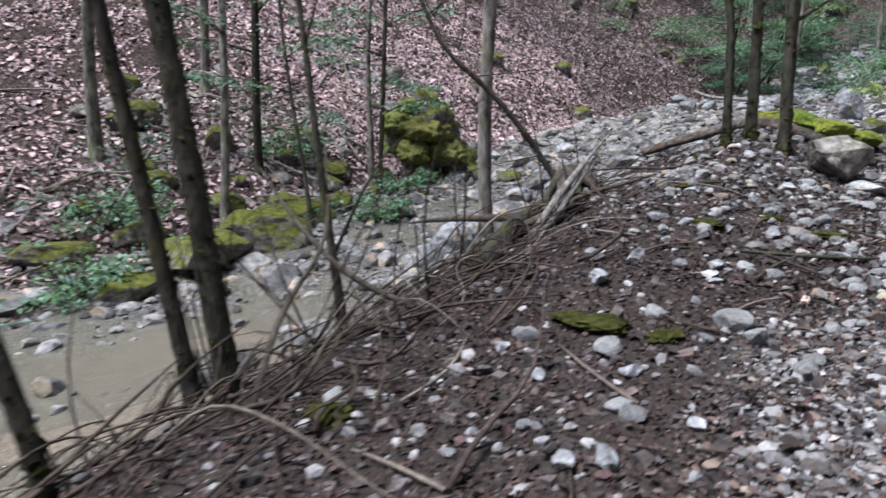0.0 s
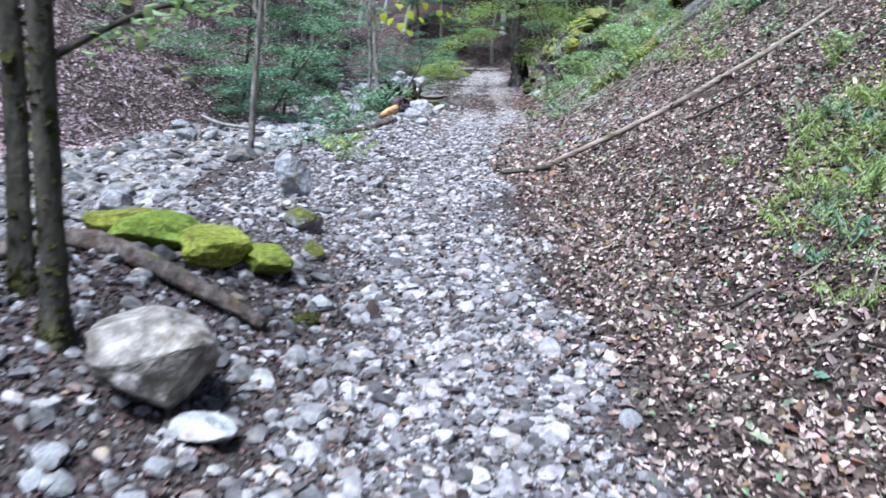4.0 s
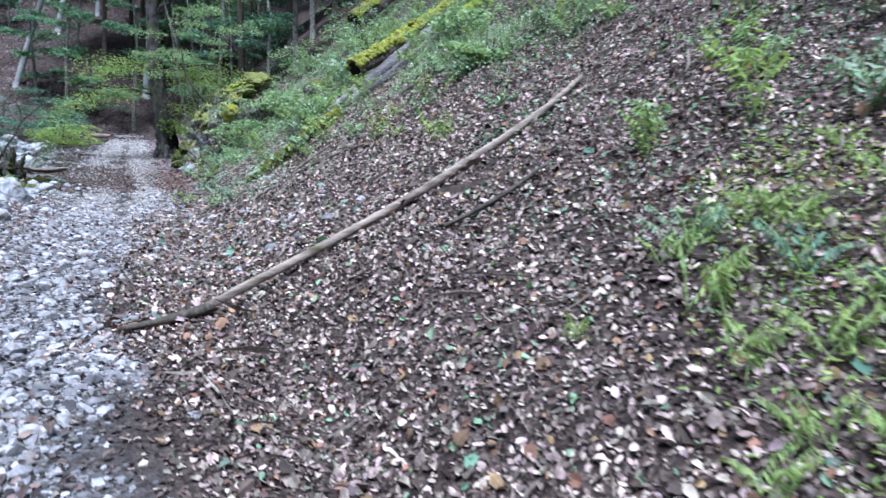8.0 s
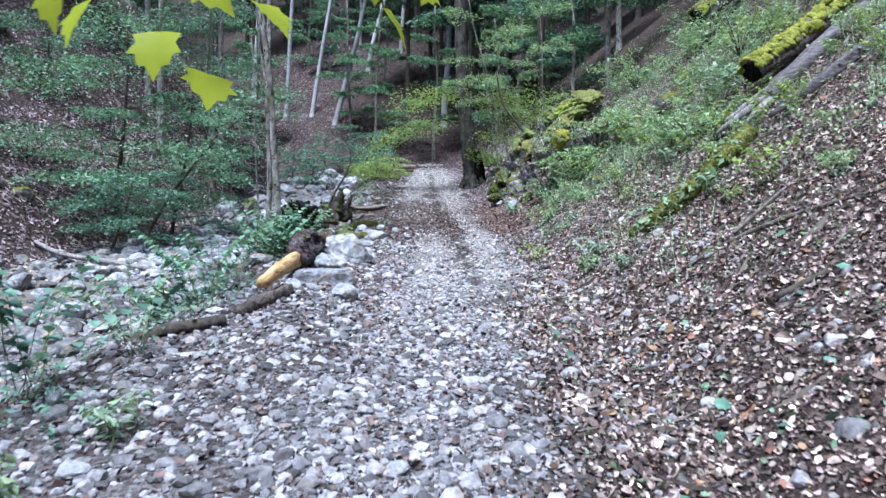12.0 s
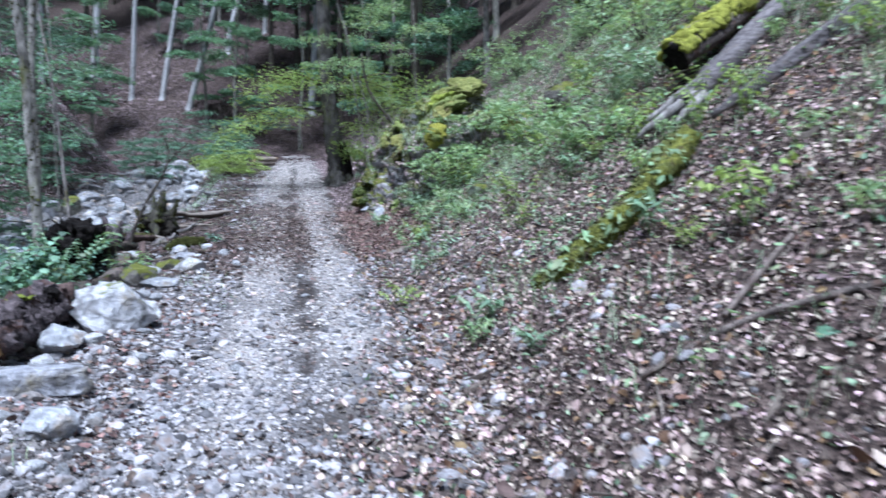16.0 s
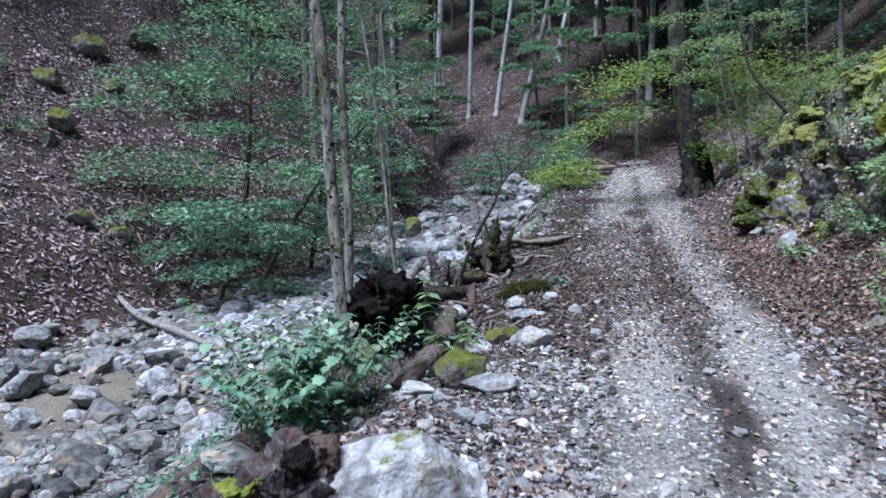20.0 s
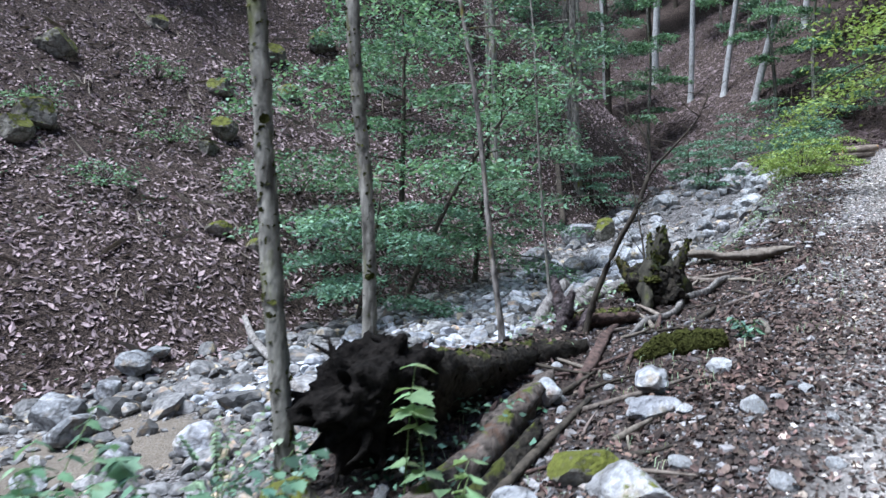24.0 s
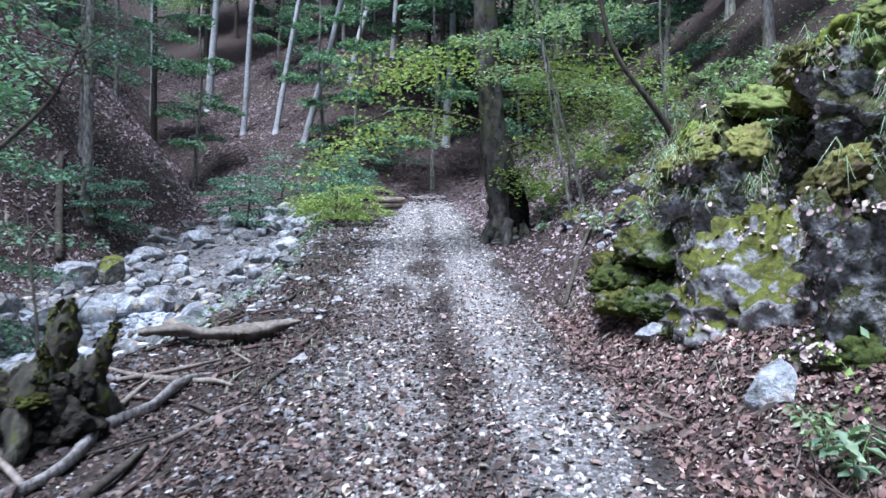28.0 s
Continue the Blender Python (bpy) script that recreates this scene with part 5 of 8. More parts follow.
gv_ = np.stack([a0 - across, a0 + across, a1 + across, a1 - across, a2], 1).reshape(-1, 3)
gk = (np.arange(len(tops)) * 5)[:, None]
tagged(part("hanging_grass", put_mesh("hanging_grass", gv_, [gk + np.array([0, 1, 2, 3]), gk + np.array([3, 2, 4])], grass_mat), crag), "soft pale grass hanging from the ledges", kind="stuff")
boulder("boulder", "bluish white stone at the foot of the crag", 2.16, 29.05, (0.12, 0.14, 0.21), limestone, 450, 60, 0.3, cuts=16, boxy=0.66)
boulder("boulder", "white stone in the leaves below the crag", 2.12, 30.95, (0.16, 0.12, 0.1), limestone, 451, 30, 0.3)
for k, (x, y, s) in enumerate([(4.8, 33.2, 0.4), (3.4, 35.4, 0.35), (3.0, 37.6, 0.3), (4.2, 38.8, 0.45), (3.9, 36.4, 0.3), (5.6, 35.5, 0.5), (4.9, 40.6, 0.5), (5.2, 26.2, 0.4), (3.3, 25.2, 0.18), (6.2, 24.0, 0.4), (4.6, 27.2, 0.5)]):
    boulder("boulder", "weathered rock showing through greenery on the bank", x, y, (s, s * 0.8, s * 0.7), moss_boulder if k % 2 else limestone_mossy, 460 + k, 47 * k, 0.45, 4, "rocks on the wooded bank")


# ---- logs and dead wood ----
def lie(points, up):
    """Points (x, y) laid on the ground, each raised by up."""
    ups = up if isinstance(up, (list, tuple)) else [up] * len(points)
    return [on(x, y, u) for (x, y), u in zip(points, ups)]


def log(name, label, points, radii, material, seed, category="log", ends=None, sides=12, steps=4, rough=0.07, group=""):
    """A log: its stem, and at each end, where told, a piece of its own."""
    p = np.array(points, float)
    base = p[0]
    t = thing(name, label, category, base, group)
    q = p - base
    part("stem", put_mesh("stem", *tube(q, radii, sides, rough, seed, steps=steps), material), t)
    for which, mat_, key in ends or ():
        a, b = (q[0], q[1]) if which == 0 else (q[-1], q[-2])
        w = (a - b) / np.linalg.norm(a - b)
        rad = radii[0] if which == 0 else radii[-1]
        part(key, put_mesh(key, *tube([a - w * 0.02, a + w * 0.015, a + w * 0.018], [rad * 0.93, rad * 0.9, rad * 0.5], sides, 0.12, seed + 3), mat_), t)
    return t


pole = log("fallen_pole", "long barkless pole lying up the leafy bank", lie([(1.1, 13.68), (2.3, 13.74), (2.84, 13.72), (3.4, 13.62), (4.25, 13.7), (4.8, 13.95)], 0.07), [0.034, 0.037, 0.036, 0.035, 0.032, 0.024], pole_wood, 1, rough=0.14, steps=8)
tip = np.array(lie([(1.15, 13.69), (0.85, 13.5), (0.48, 13.33)], [0.07, 0.045, 0.035])) - np.array(on(1.1, 13.68, 0.07))
part("charred_tip", put_mesh("charred_tip", *tube(tip, [0.044, 0.036, 0.015], 10, 0.1, 2, steps=3), bark_dark), pole, "black wet tip of the pole")
for k, s_ in enumerate((0.22, 0.45, 0.7, 0.88)):
    q = np.array(lie([(1.1 + 3.6 * s_, 13.72 + 0.05 * math.sin(9 * s_))], 0.085))[0] - np.array(on(1.1, 13.68, 0.07))
    part("knot", put_mesh("knot", *tube([q, q + (0.03 - 0.02 * k, -0.04, 0.03)], [0.016, 0.007], 6, 0.2, k), bark_dark), pole, "dark snapped-off knot")
part("twig", put_mesh("twig", *tube([tip[0] + (0, 0, 0.03), tip[0] + (0.08, 0.03, 0.16)], [0.012, 0.005], 5), pole_wood), pole)
log("stick", "dark thin stick on the leafy bank", lie([(2.71, 12.79), (3.15, 12.73), (3.61, 12.71)], 0.03), [0.018, 0.02, 0.014], bark_dark, 3, "stick")
BOUGH = lie([(2.46, 20.38), (2.62, 20.2), (2.85, 20.2), (3.1, 20.18), (3.35, 20.2), (3.58, 20.25), (3.85, 20.44), (4.12, 20.7)], [0.02, 0.06, 0.09, 0.1, 0.11, 0.12, 0.12, 0.1])
BOUGH_R = [0.05, 0.09, 0.12, 0.125, 0.135, 0.15, 0.165, 0.17]
bough = log("fallen_branch", "thick fallen branch covered with yellow-green moss", BOUGH, BOUGH_R, moss_log, 4, "branch", rough=0.2, steps=6, sides=14)
bp = np.array(BOUGH)
tagged(part("moss", crust(bp - bp[0], BOUGH_R, 2200, 0.03, moss_olive, 75, upper=0.1), bough), "shaggy yellow-green moss", kind="stuff")
tagged(part("fern_tuft", crust(bp - bp[0], np.array(BOUGH_R) + 0.03, 150, 0.07, leaf_fresh, 76, BLADES, BLADE_F, 0.1), bough), "small green leaves growing on the branch", kind="stuff")
part("stub", put_mesh("stub", *tube([bp[3] - bp[0] + (0.02, -0.05, 0.05), bp[3] - bp[0] + (-0.06, -0.2, 0.13)], [0.035, 0.018], 8, 0.1, 5), moss_log), bough)
PADS = LUMPS * (1, 1, 0.5)
# The log's end disc is painted near-black for the shade inside it.
grey_log = log("fallen_log", "dark weathered barkless log with a splintered pale end", [(4.72, 21.62, 5.08), (5.3, 21.8, 5.55), (6.0, 21.95, 6.15), (7.2, 22.2, 7.2)], [0.13, 0.16, 0.17, 0.17], grey_wood, 5, ends=[(0, earth_hollow_shade, "hollow_end")], rough=0.14, steps=5)
for k, (a, b, w) in enumerate([((4.95, 21.55, 5.32), (4.18, 21.75, 4.72), 0.07), ((5.0, 21.7, 5.4), (4.36, 21.95, 4.9), 0.055), ((4.9, 21.5, 5.2), (4.5, 21.45, 4.86), 0.06)]):
    a, b = np.array(a) - (4.72, 21.62, 5.08), np.array(b) - (4.72, 21.62, 5.08)
    part("splinter", put_mesh("splinter", *tube([a, a * 0.6 + b * 0.4, a * 0.2 + b * 0.8, b], [w, w, w * 0.7, 0.008], 7, 0.2, 150 + k, steps=3), splinter_wood), grey_log, "pale grey torn splinter")
log("split_slab", "long splintered grey slab below the dark log", lie([(4.5, 20.8), (4.95, 20.55), (5.5, 20.2), (6.2, 19.95)], 0.07), [0.03, 0.08, 0.1, 0.1], grey_wood, 6, "wood", rough=0.2, steps=5)


def mossy_trunk(label, points, radii, seed, count, end=True):
    """A barky log with thick moss on its upper side and, where told, a sawn end painted near-black for the shade in its
    hollow.
    """
    q = np.array(points, float)
    t = log("fallen_log", label, points, radii, rotten_bark, seed, ends=[(0, earth_hollow_shade, "cut_end")] if end else None, sides=16, rough=0.1, steps=5)
    tagged(part("moss", crust(q - q[0], np.array(radii) * 0.98, count, 0.05, moss_mat, seed + 100, PADS, [ICO[2][1]], 0.15), t), "thick yellow-green moss on its back", kind="stuff")
    return t


mossy_trunk("sawn log wrapped in bright moss high on the bank", [(5.0, 22.3, 5.8), (5.9, 22.55, 6.4), (7.2, 22.9, 7.35), (8.6, 23.3, 8.45)], [0.2, 0.2, 0.19, 0.18], 7, 1000)
mossy_trunk("mossy log with a dark hollow end high in the wood", [(7.55, 30.5, 9.3), (8.6, 30.9, 10.2), (10.2, 31.4, 11.6)], [0.3, 0.28, 0.25], 8, 900)
mossy_trunk("short dark mossy log among herbs on the bank", lie([(6.3, 19.9), (7.0, 20.1), (7.9, 20.4)], 0.12), [0.13, 0.15, 0.14], 181, 500)
DRY = "dry branches on the leaves"
log("dry_branch", "dry brown branch lying across the leaves", lie([(2.25, 18.1), (2.72, 17.94), (3.14, 17.4), (3.5, 17.0)], 0.03), [0.018, 0.022, 0.022, 0.010], rotten_bark, 9, "branch", group=DRY)
log("dry_branch", "pale snapped branch on the leaves", lie([(2.7, 18.0), (3.0, 18.1), (3.3, 18.2)], [0.05, 0.08, 0.05]), [0.018, 0.02, 0.012], dead_wood, 10, "branch", group=DRY)
log("dry_branch", "short dark branch in the leaves", lie([(2.35, 16.6), (2.65, 16.45)], 0.03), [0.03, 0.022], bark_dark, 11, "branch", group=DRY)
log("dry_branch", "short dark branch among the plants", lie([(1.86, 8.72), (2.05, 8.79), (2.24, 8.76)], 0.025), [0.014, 0.022, 0.012], rotten_bark, 12, "branch", group=DRY)
log("dry_branch", "thin dry stick stuck in leaves", lie([(0.95, 12.3), (1.0, 12.0)], [0.02, 0.03]), [0.01, 0.008], dead_wood, 13, "branch", group=DRY)

log("dry_branch", "short black wet branch lying on the gravel", lie([(0.6, 5.17), (0.72, 5.1), (0.9, 5.0)], 0.03), [0.03, 0.036, 0.028], bark_dark, 14, "branch", group=DRY)

# The broken log beside the track: bright torn wood, then bark, then a rotten end.
broken = thing("broken_log", "broken log with bright orange torn wood and dark bark", "log", on(-1.75, 18.3))
b0 = np.array(on(-1.75, 18.3))
orange = np.array([(-1.86, 18.75, 2.7), (-1.8, 19.4, 2.82), (-1.74, 20.05, 2.91)]) - b0
part("torn_wood", put_mesh("torn_wood", *tube(orange, [0.06, 0.085, 0.095], 9, 0.16, 21, steps=5), fresh_wood), broken, "bright orange torn wood")
barkp = np.array([(-1.74, 20.0, 2.9), (-1.76, 20.4, 2.97), (-1.77, 20.9, 3.02), (-1.72, 21.25, 3.06)]) - b0
part("bark", put_mesh("bark", *tube(barkp, [0.12, 0.15, 0.165, 0.17], 26, 0.3, 22, steps=10), bark_purple), broken, "purple-brown mossy bark")
tagged(part("loose_bark", crust(barkp, [0.12, 0.15, 0.165, 0.17], 220, 0.05, bark_purple, 73), broken), "loose purple-brown bark", kind="stuff")
part("rotten_end", put_mesh("rotten_end", *tube(np.array([(-1.72, 21.2, 3.06), (-1.68, 21.42, 3.04)]) - b0, [0.17, 0.12], 14, 0.4, 23, steps=4), red_rot), broken, "red crumbling rotten end")
part("crumbled_wood", crust(np.array([(-1.72, 21.15, 3.06), (-1.68, 21.42, 3.04)]) - b0, [0.18, 0.13], 160, 0.05, red_rot, 74), broken, "red crumbling wood")
# The bark's cavity is a solid lump, its shade put into the black colour.
v, f = ICO[4]
part("hollow", put_mesh("hollow", v * (1 + 0.35 * lumps(v, 26, 1.7) + 0.2 * lumps(v, 27, 4.0))[:, None] * (0.07, 0.13, 0.055), f, earth_hollow_shade), broken, "black lump for the shaded hollow in the rotten bark", pose(*(np.array((-1.66, 21.05, 3.17)) - b0), 0, 25, 10))
part("moss_patch", cushion(24, (0.08, 0.14, 0.04)), broken, "green moss patch", pose(*(np.array((-1.78, 20.7, 3.16)) - b0)))
log("mossy_stump", "short mossy chunk of rotten trunk beside the white boulder", [(-1.52, 21.55, 2.85), (-1.5, 21.45, 3.1)], [0.15, 0.13], rotten_bark, 25, "stump")
log("fallen_log", "dark wet log lying among stones", lie([(-3.4, 17.5), (-2.7, 17.9), (-2.05, 18.15)], 0.05), [0.045, 0.06, 0.05], bark_dark, 26, rough=0.16)
log("fallen_log", "short reddish brown log among the stones", lie([(-2.02, 18.4), (-1.82, 18.65), (-1.6, 18.95)], 0.05), [0.06, 0.075, 0.06], rotten_bark, 27, rough=0.16)
log("fallen_log", "rotten red-brown log sinking into the bank", lie([(-3.3, 21.2), (-2.8, 22.3), (-2.3, 23.1)], 0.03), [0.09, 0.11, 0.08], red_rot, 28)

# The fallen tree with its black root plate.
windfall = thing("fallen_tree", "fallen trunk with a black earthy root plate beside the track", "fallen tree", on(-2.35, 24.5))
f0 = np.array(on(-2.35, 24.5))
fl = np.array([(-2.45, 24.85, 3.52), (-2.55, 25.6, 3.42), (-2.66, 26.5, 3.34), (-2.78, 27.4, 3.28), (-2.9, 28.3, 3.2)]) - f0
part("trunk", put_mesh("trunk", *tube(fl, [0.24, 0.19, 0.17, 0.15, 0.09], 18, 0.24, 31, steps=9), dark_log), windfall, "dark mossy fallen trunk")
tagged(part("loose_bark", crust(fl, [0.24, 0.19, 0.17, 0.15, 0.1], 380, 0.05, dark_log, 71), windfall), "loose dark bark", kind="stuff")
tagged(part("leaf_layer", crust(fl, [0.255, 0.205, 0.185, 0.165, 0.105], 320, 0.05, litter_dark, 72, upper=0.5), windfall), "brown leaves lying on the trunk", kind="stuff")
v, f = rock_points(32, 5, 6, 0.35, 0.9)
v = v * (1 + 0.3 * lumps(v, 9, 2.6) + 0.12 * lumps(v, 11, 7.0))[:, None]
part("root_plate", put_mesh("root_plate", v * (0.37, 0.42, 0.3), f, earth_hollow_shade), windfall, "black lumpy earth and roots", pose(-0.12, 0.15, 0.47, 6, 8, -8))
r = np.random.default_rng(33)
for k in range(18):
    a = k * 0.37 + r.uniform(-0.2, 0.2)
    w = np.array([math.cos(a), -0.35, math.sin(a) * 0.8])
    w = w * (0.6, 1.0, 0.75)
    s = np.array([-0.12, 0.15 + 0.2 * math.sin(3.7 * k), 0.45])
    part("root", put_mesh("root", *tube([s + w * 0.3, s + w * 0.45 + r.normal(0, 0.04, 3), s + w * r.uniform(0.5, 0.66) + r.normal(0, 0.06, 3)], [0.035, 0.022, 0.006], 6, 0.1, k, steps=3), earth_hollow_shade), windfall)
boulder("boulder", "mossy stone under the root plate", -2.5, 24.0, (0.2, 0.16, 0.14), moss_boulder, 470, 0, 0.3)
log("rotten_log", "broad grey-brown rotten trunk lying along the verge", lie([(-1.88, 23.3), (-1.84, 24.0), (-1.96, 24.9), (-2.1, 25.7), (-2.3, 26.6)], [0.03, 0.06, 0.08, 0.07, 0.05]), [0.09, 0.12, 0.125, 0.11, 0.06], rotten_bark, 41, rough=0.25, steps=8)
# The black gap beneath the rotten trunk: its shade put in as a dark log.
log("rotten_log", "dark log laid for the shaded gap under the split trunk", lie([(-1.7, 23.5), (-1.66, 24.2), (-1.78, 25.0), (-1.92, 25.6)], 0.04), [0.05, 0.075, 0.07, 0.03], dark_log, 411, rough=0.25, steps=7)
log("rotten_log", "thin dark branch beside the rotten trunk", lie([(-1.62, 24.3), (-1.75, 25.2), (-1.8, 26.2)], 0.03), [0.03, 0.03, 0.02], bark_dark, 42)
log("rotten_log", "reddish rotten branch on the verge", lie([(-2.05, 26.6), (-2.15, 27.2), (-2.3, 27.9), (-2.35, 28.4)], 0.03), [0.03, 0.05, 0.045, 0.02], red_rot, 43, rough=0.22, steps=7)
MOSSY = lie([(-1.8, 27.28), (-1.62, 27.42), (-1.42, 27.58), (-1.2, 27.75)], [0.03, 0.06, 0.07, 0.06])
mossy = log("mossy_log", "short log buried in dark olive moss on the verge", MOSSY, [0.05, 0.1, 0.11, 0.085], brown_moss, 44, rough=0.22, steps=6)
mp = np.array(MOSSY) - MOSSY[0]
tagged(part("moss", crust(mp, [0.05, 0.1, 0.11, 0.085], 900, 0.024, brown_moss, 441, upper=-0.3), mossy), "shaggy dark olive moss", kind="stuff")
mossy = log("rotten_log", "layered rotten log with orange heartwood and moss", lie([(-2.75, 28.05), (-2.5, 28.35), (-2.25, 28.68)], [0.06, 0.09, 0.07]), [0.07, 0.1, 0.07], red_rot, 442, rough=0.3, steps=6)
mp = np.array(lie([(-2.75, 28.05), (-2.5, 28.35), (-2.25, 28.68)], [0.06, 0.09, 0.07])) - np.array(lie([(-2.75, 28.05)], [0.06]))[0]
tagged(part("moss", crust(mp, [0.07, 0.1, 0.07], 420, 0.03, moss_olive, 443, upper=0.35), mossy), "olive moss on its back", kind="stuff")
for k, (x, y, dx, h, w) in enumerate([(-2.72, 27.8, 0.05, 0.42, 0.07), (-2.9, 28.3, -0.2, 0.5, 0.075), (-2.62, 27.95, 0.12, 0.3, 0.055)]):
    a = np.array(on(x, y, -0.05))
    log("rotten_log", "upright slab of purple-grey rotten wood on the bank", [a, a + (dx * 0.5, 0.1, h * 0.55), a + (dx, 0.22, h)], [w, w * 0.9, w * 0.5], bark_purple, 444 + k, rough=0.3, steps=6, group="rotten slabs beside the stump")
log("rotten_log", "dark mossy log end at the edge of the bank", lie([(-2.75, 26.9), (-2.5, 27.15), (-2.3, 27.4)], 0.04), [0.08, 0.1, 0.06], dark_log, 448, rough=0.25, steps=6)
log("fallen_branch", "long crooked grey branch on the verge", lie([(-2.1, 28.1), (-2.14, 28.6), (-2.0, 29.0), (-1.98, 29.4), (-2.06, 29.8), (-1.84, 30.2), (-1.8, 30.6), (-1.62, 30.95)], [0.02, 0.05, 0.03, 0.06, 0.04, 0.05, 0.09, 0.04]), [0.022, 0.04, 0.03, 0.036, 0.044, 0.032, 0.036, 0.012], splinter_wood, 45, "branch", rough=0.2, steps=6)
log("fallen_branch", "short brown stick on the verge", lie([(-1.55, 29.6), (-1.2, 30.0), (-0.95, 30.2)], 0.02), [0.02, 0.02, 0.01], dead_wood, 46, "branch")
log("snapped_log", "jagged barkless yellow-brown log jutting towards the track", lie([(-2.6, 31.8), (-2.25, 31.95), (-2.0, 32.0), (-1.75, 32.12), (-1.55, 32.08), (-1.35, 32.22), (-1.12, 32.28)], [0.2, 0.17, 0.14, 0.13, 0.1, 0.12, 0.14]), [0.035, 0.06, 0.05, 0.075, 0.09, 0.06, 0.012], dead_wood, 47, rough=0.3, steps=5)
stump = thing("tree_stump", "dark rotten stump overgrown with moss on the bank", "stump", on(-2.36, 29.75, -0.12))
v, f = rock_points(48, 5, 5, 0.45, 0.95)
v = v * (1 + 0.3 * lumps(v, 5, 3.0) + 0.15 * lumps(v, 8, 8.0))[:, None]
part("core", put_mesh("core", v * (0.3, 0.34, 0.34), f, dark_log), stump, at=pose(0, 0, 0.22))
for k in range(7):
    a = 0.9 * k
    part("shard", put_mesh("shard", *tube([(0.2 * math.cos(a), 0.2 * math.sin(a), 0.2), (0.24 * math.cos(a), 0.24 * math.sin(a), 0.45), (0.27 * math.cos(a + 0.2), 0.27 * math.sin(a + 0.2), 0.42 + 0.1 * math.sin(5 * k) ** 2)], [0.1, 0.08, 0.03], 6, 0.3, k, steps=4), dark_log), stump)
for k, (x, y, lx, ly, h, w) in enumerate([(0.02, 0.0, 0.1, 0.05, 1.0, 0.11), (0.16, 0.05, 0.22, 0.1, 0.82, 0.08), (-0.14, -0.05, -0.28, 0.0, 0.62, 0.09), (0.08, -0.14, 0.02, -0.1, 0.7, 0.07), (-0.05, 0.12, -0.08, 0.2, 0.9, 0.06)]):
    way = [(x * 0.7, y * 0.7, 0.1), (x + lx * 0.2, y + ly * 0.2, h * 0.45), (x + lx * 0.7, y + ly * 0.6, h * 0.8), (x + lx, y + ly, h)]
    prong = part("prong", put_mesh("prong", *tube(way, [w * 1.3, w, w * 0.75, w * 0.15], 9, 0.3, 60 + k, steps=6), bark_mossy), stump, "splintered mossy prong of the stump")
    tagged(part("moss", crust(way, [w * 1.3, w, w * 0.75, w * 0.2], 150, 0.04, brown_moss if k % 2 else moss_olive, 90 + k), prong), kind="stuff")
part("loose_bark", crust([(0, 0, 0.0), (0, 0, 0.25), (0.02, 0.02, 0.5)], [0.34, 0.32, 0.24], 200, 0.07, dark_log, 77), stump, "loose rotten bark")
for k in range(3):
    a = 2.1 * k + 0.4
    part("root", put_mesh("root", *tube([(0.1 * math.cos(a), 0.1 * math.sin(a), 0.5), (0.32 * math.cos(a), 0.3 * math.sin(a), 0.3), (0.45 * math.cos(a + 0.3), 0.45 * math.sin(a + 0.3), 0.1), (0.6 * math.cos(a), 0.6 * math.sin(a), -0.1)], [0.13, 0.09, 0.06, 0.03], 9, 0.25, k, steps=5), bark_mossy), stump)
for k, (x, y, z) in enumerate([(0.05, -0.28, 0.36), (-0.25, -0.22, 0.25)]):
    part("moss_cushion", cushion(49 + k, (0.11, 0.12, 0.06), brown_moss), stump, "dark green moss", pose(x, y, z))
GREY = "bleached driftwood logs beside the stump"
log("driftwood_log", "bleached grey log end propped on the bank", [on(-3.95, 29.6, 0.1), (-3.95, 30.1, 3.45), (-3.85, 30.6, 3.72)], [0.075, 0.085, 0.07], splinter_wood, 531, rough=0.14, steps=6, group=GREY)
log("driftwood_log", "thick pale log lying beside the bleached one", [on(-3.5, 29.35, 0.06), (-3.55, 30.1, 3.5), (-3.5, 30.9, 3.7)], [0.08, 0.1, 0.09], splinter_wood, 532, rough=0.14, steps=6, group=GREY)
log("driftwood_log", "grey broken log under the others", [on(-3.1, 29.3, 0.06), on(-3.05, 29.8, 0.1), on(-2.85, 30.3, 0.12)], [0.06, 0.075, 0.06], splinter_wood, 533, rough=0.16, steps=6, group=GREY)
log("driftwood_log", "bleached log lying from the slope into the stream", lie([(-10.6, 30.55), (-9.6, 29.9), (-8.2, 29.1), (-6.6, 28.1)], [0.1, 0.25, 0.2, 0.1]), [0.05, 0.07, 0.07, 0.05], splinter_wood, 51, rough=0.12)
log("driftwood_log", "short bleached log on the stream stones", lie([(-4.3, 30.3), (-4.0, 29.6)], 0.12), [0.09, 0.08], dead_wood, 52)
log("driftwood_log", "pale driftwood stick on the stream stones", lie([(-4.6, 30.8), (-3.9, 30.4), (-3.5, 30.5)], 0.12), [0.05, 0.06, 0.03], dead_wood, 53)
log("fallen_log", "dead trunk lying down the far slope", lie([(-11.4, 47.5), (-10.4, 45.5), (-9.8, 44.4)], 0.1), [0.1, 0.12, 0.1], bark_dark, 54)
for k, (dx, dz) in enumerate([(0, 0), (0.1, 0.2)]):
    log("cut_log", "short orange-cut log beside the track's bend", [on(-1.5 + dx, 50.6, 0.15 + dz), on(-0.45 + dx, 50.9, 0.15 + dz)], [0.13, 0.12], pole_wood, 55 + k, ends=[(1, fresh_wood, "cut_end"), (0, fresh_wood, "cut_end")], group="cut logs by the bend")
snag = thing("snag", "splintered grey dead trunk leaning from the brushwood", "dead tree", on(-2.9, 4.65))
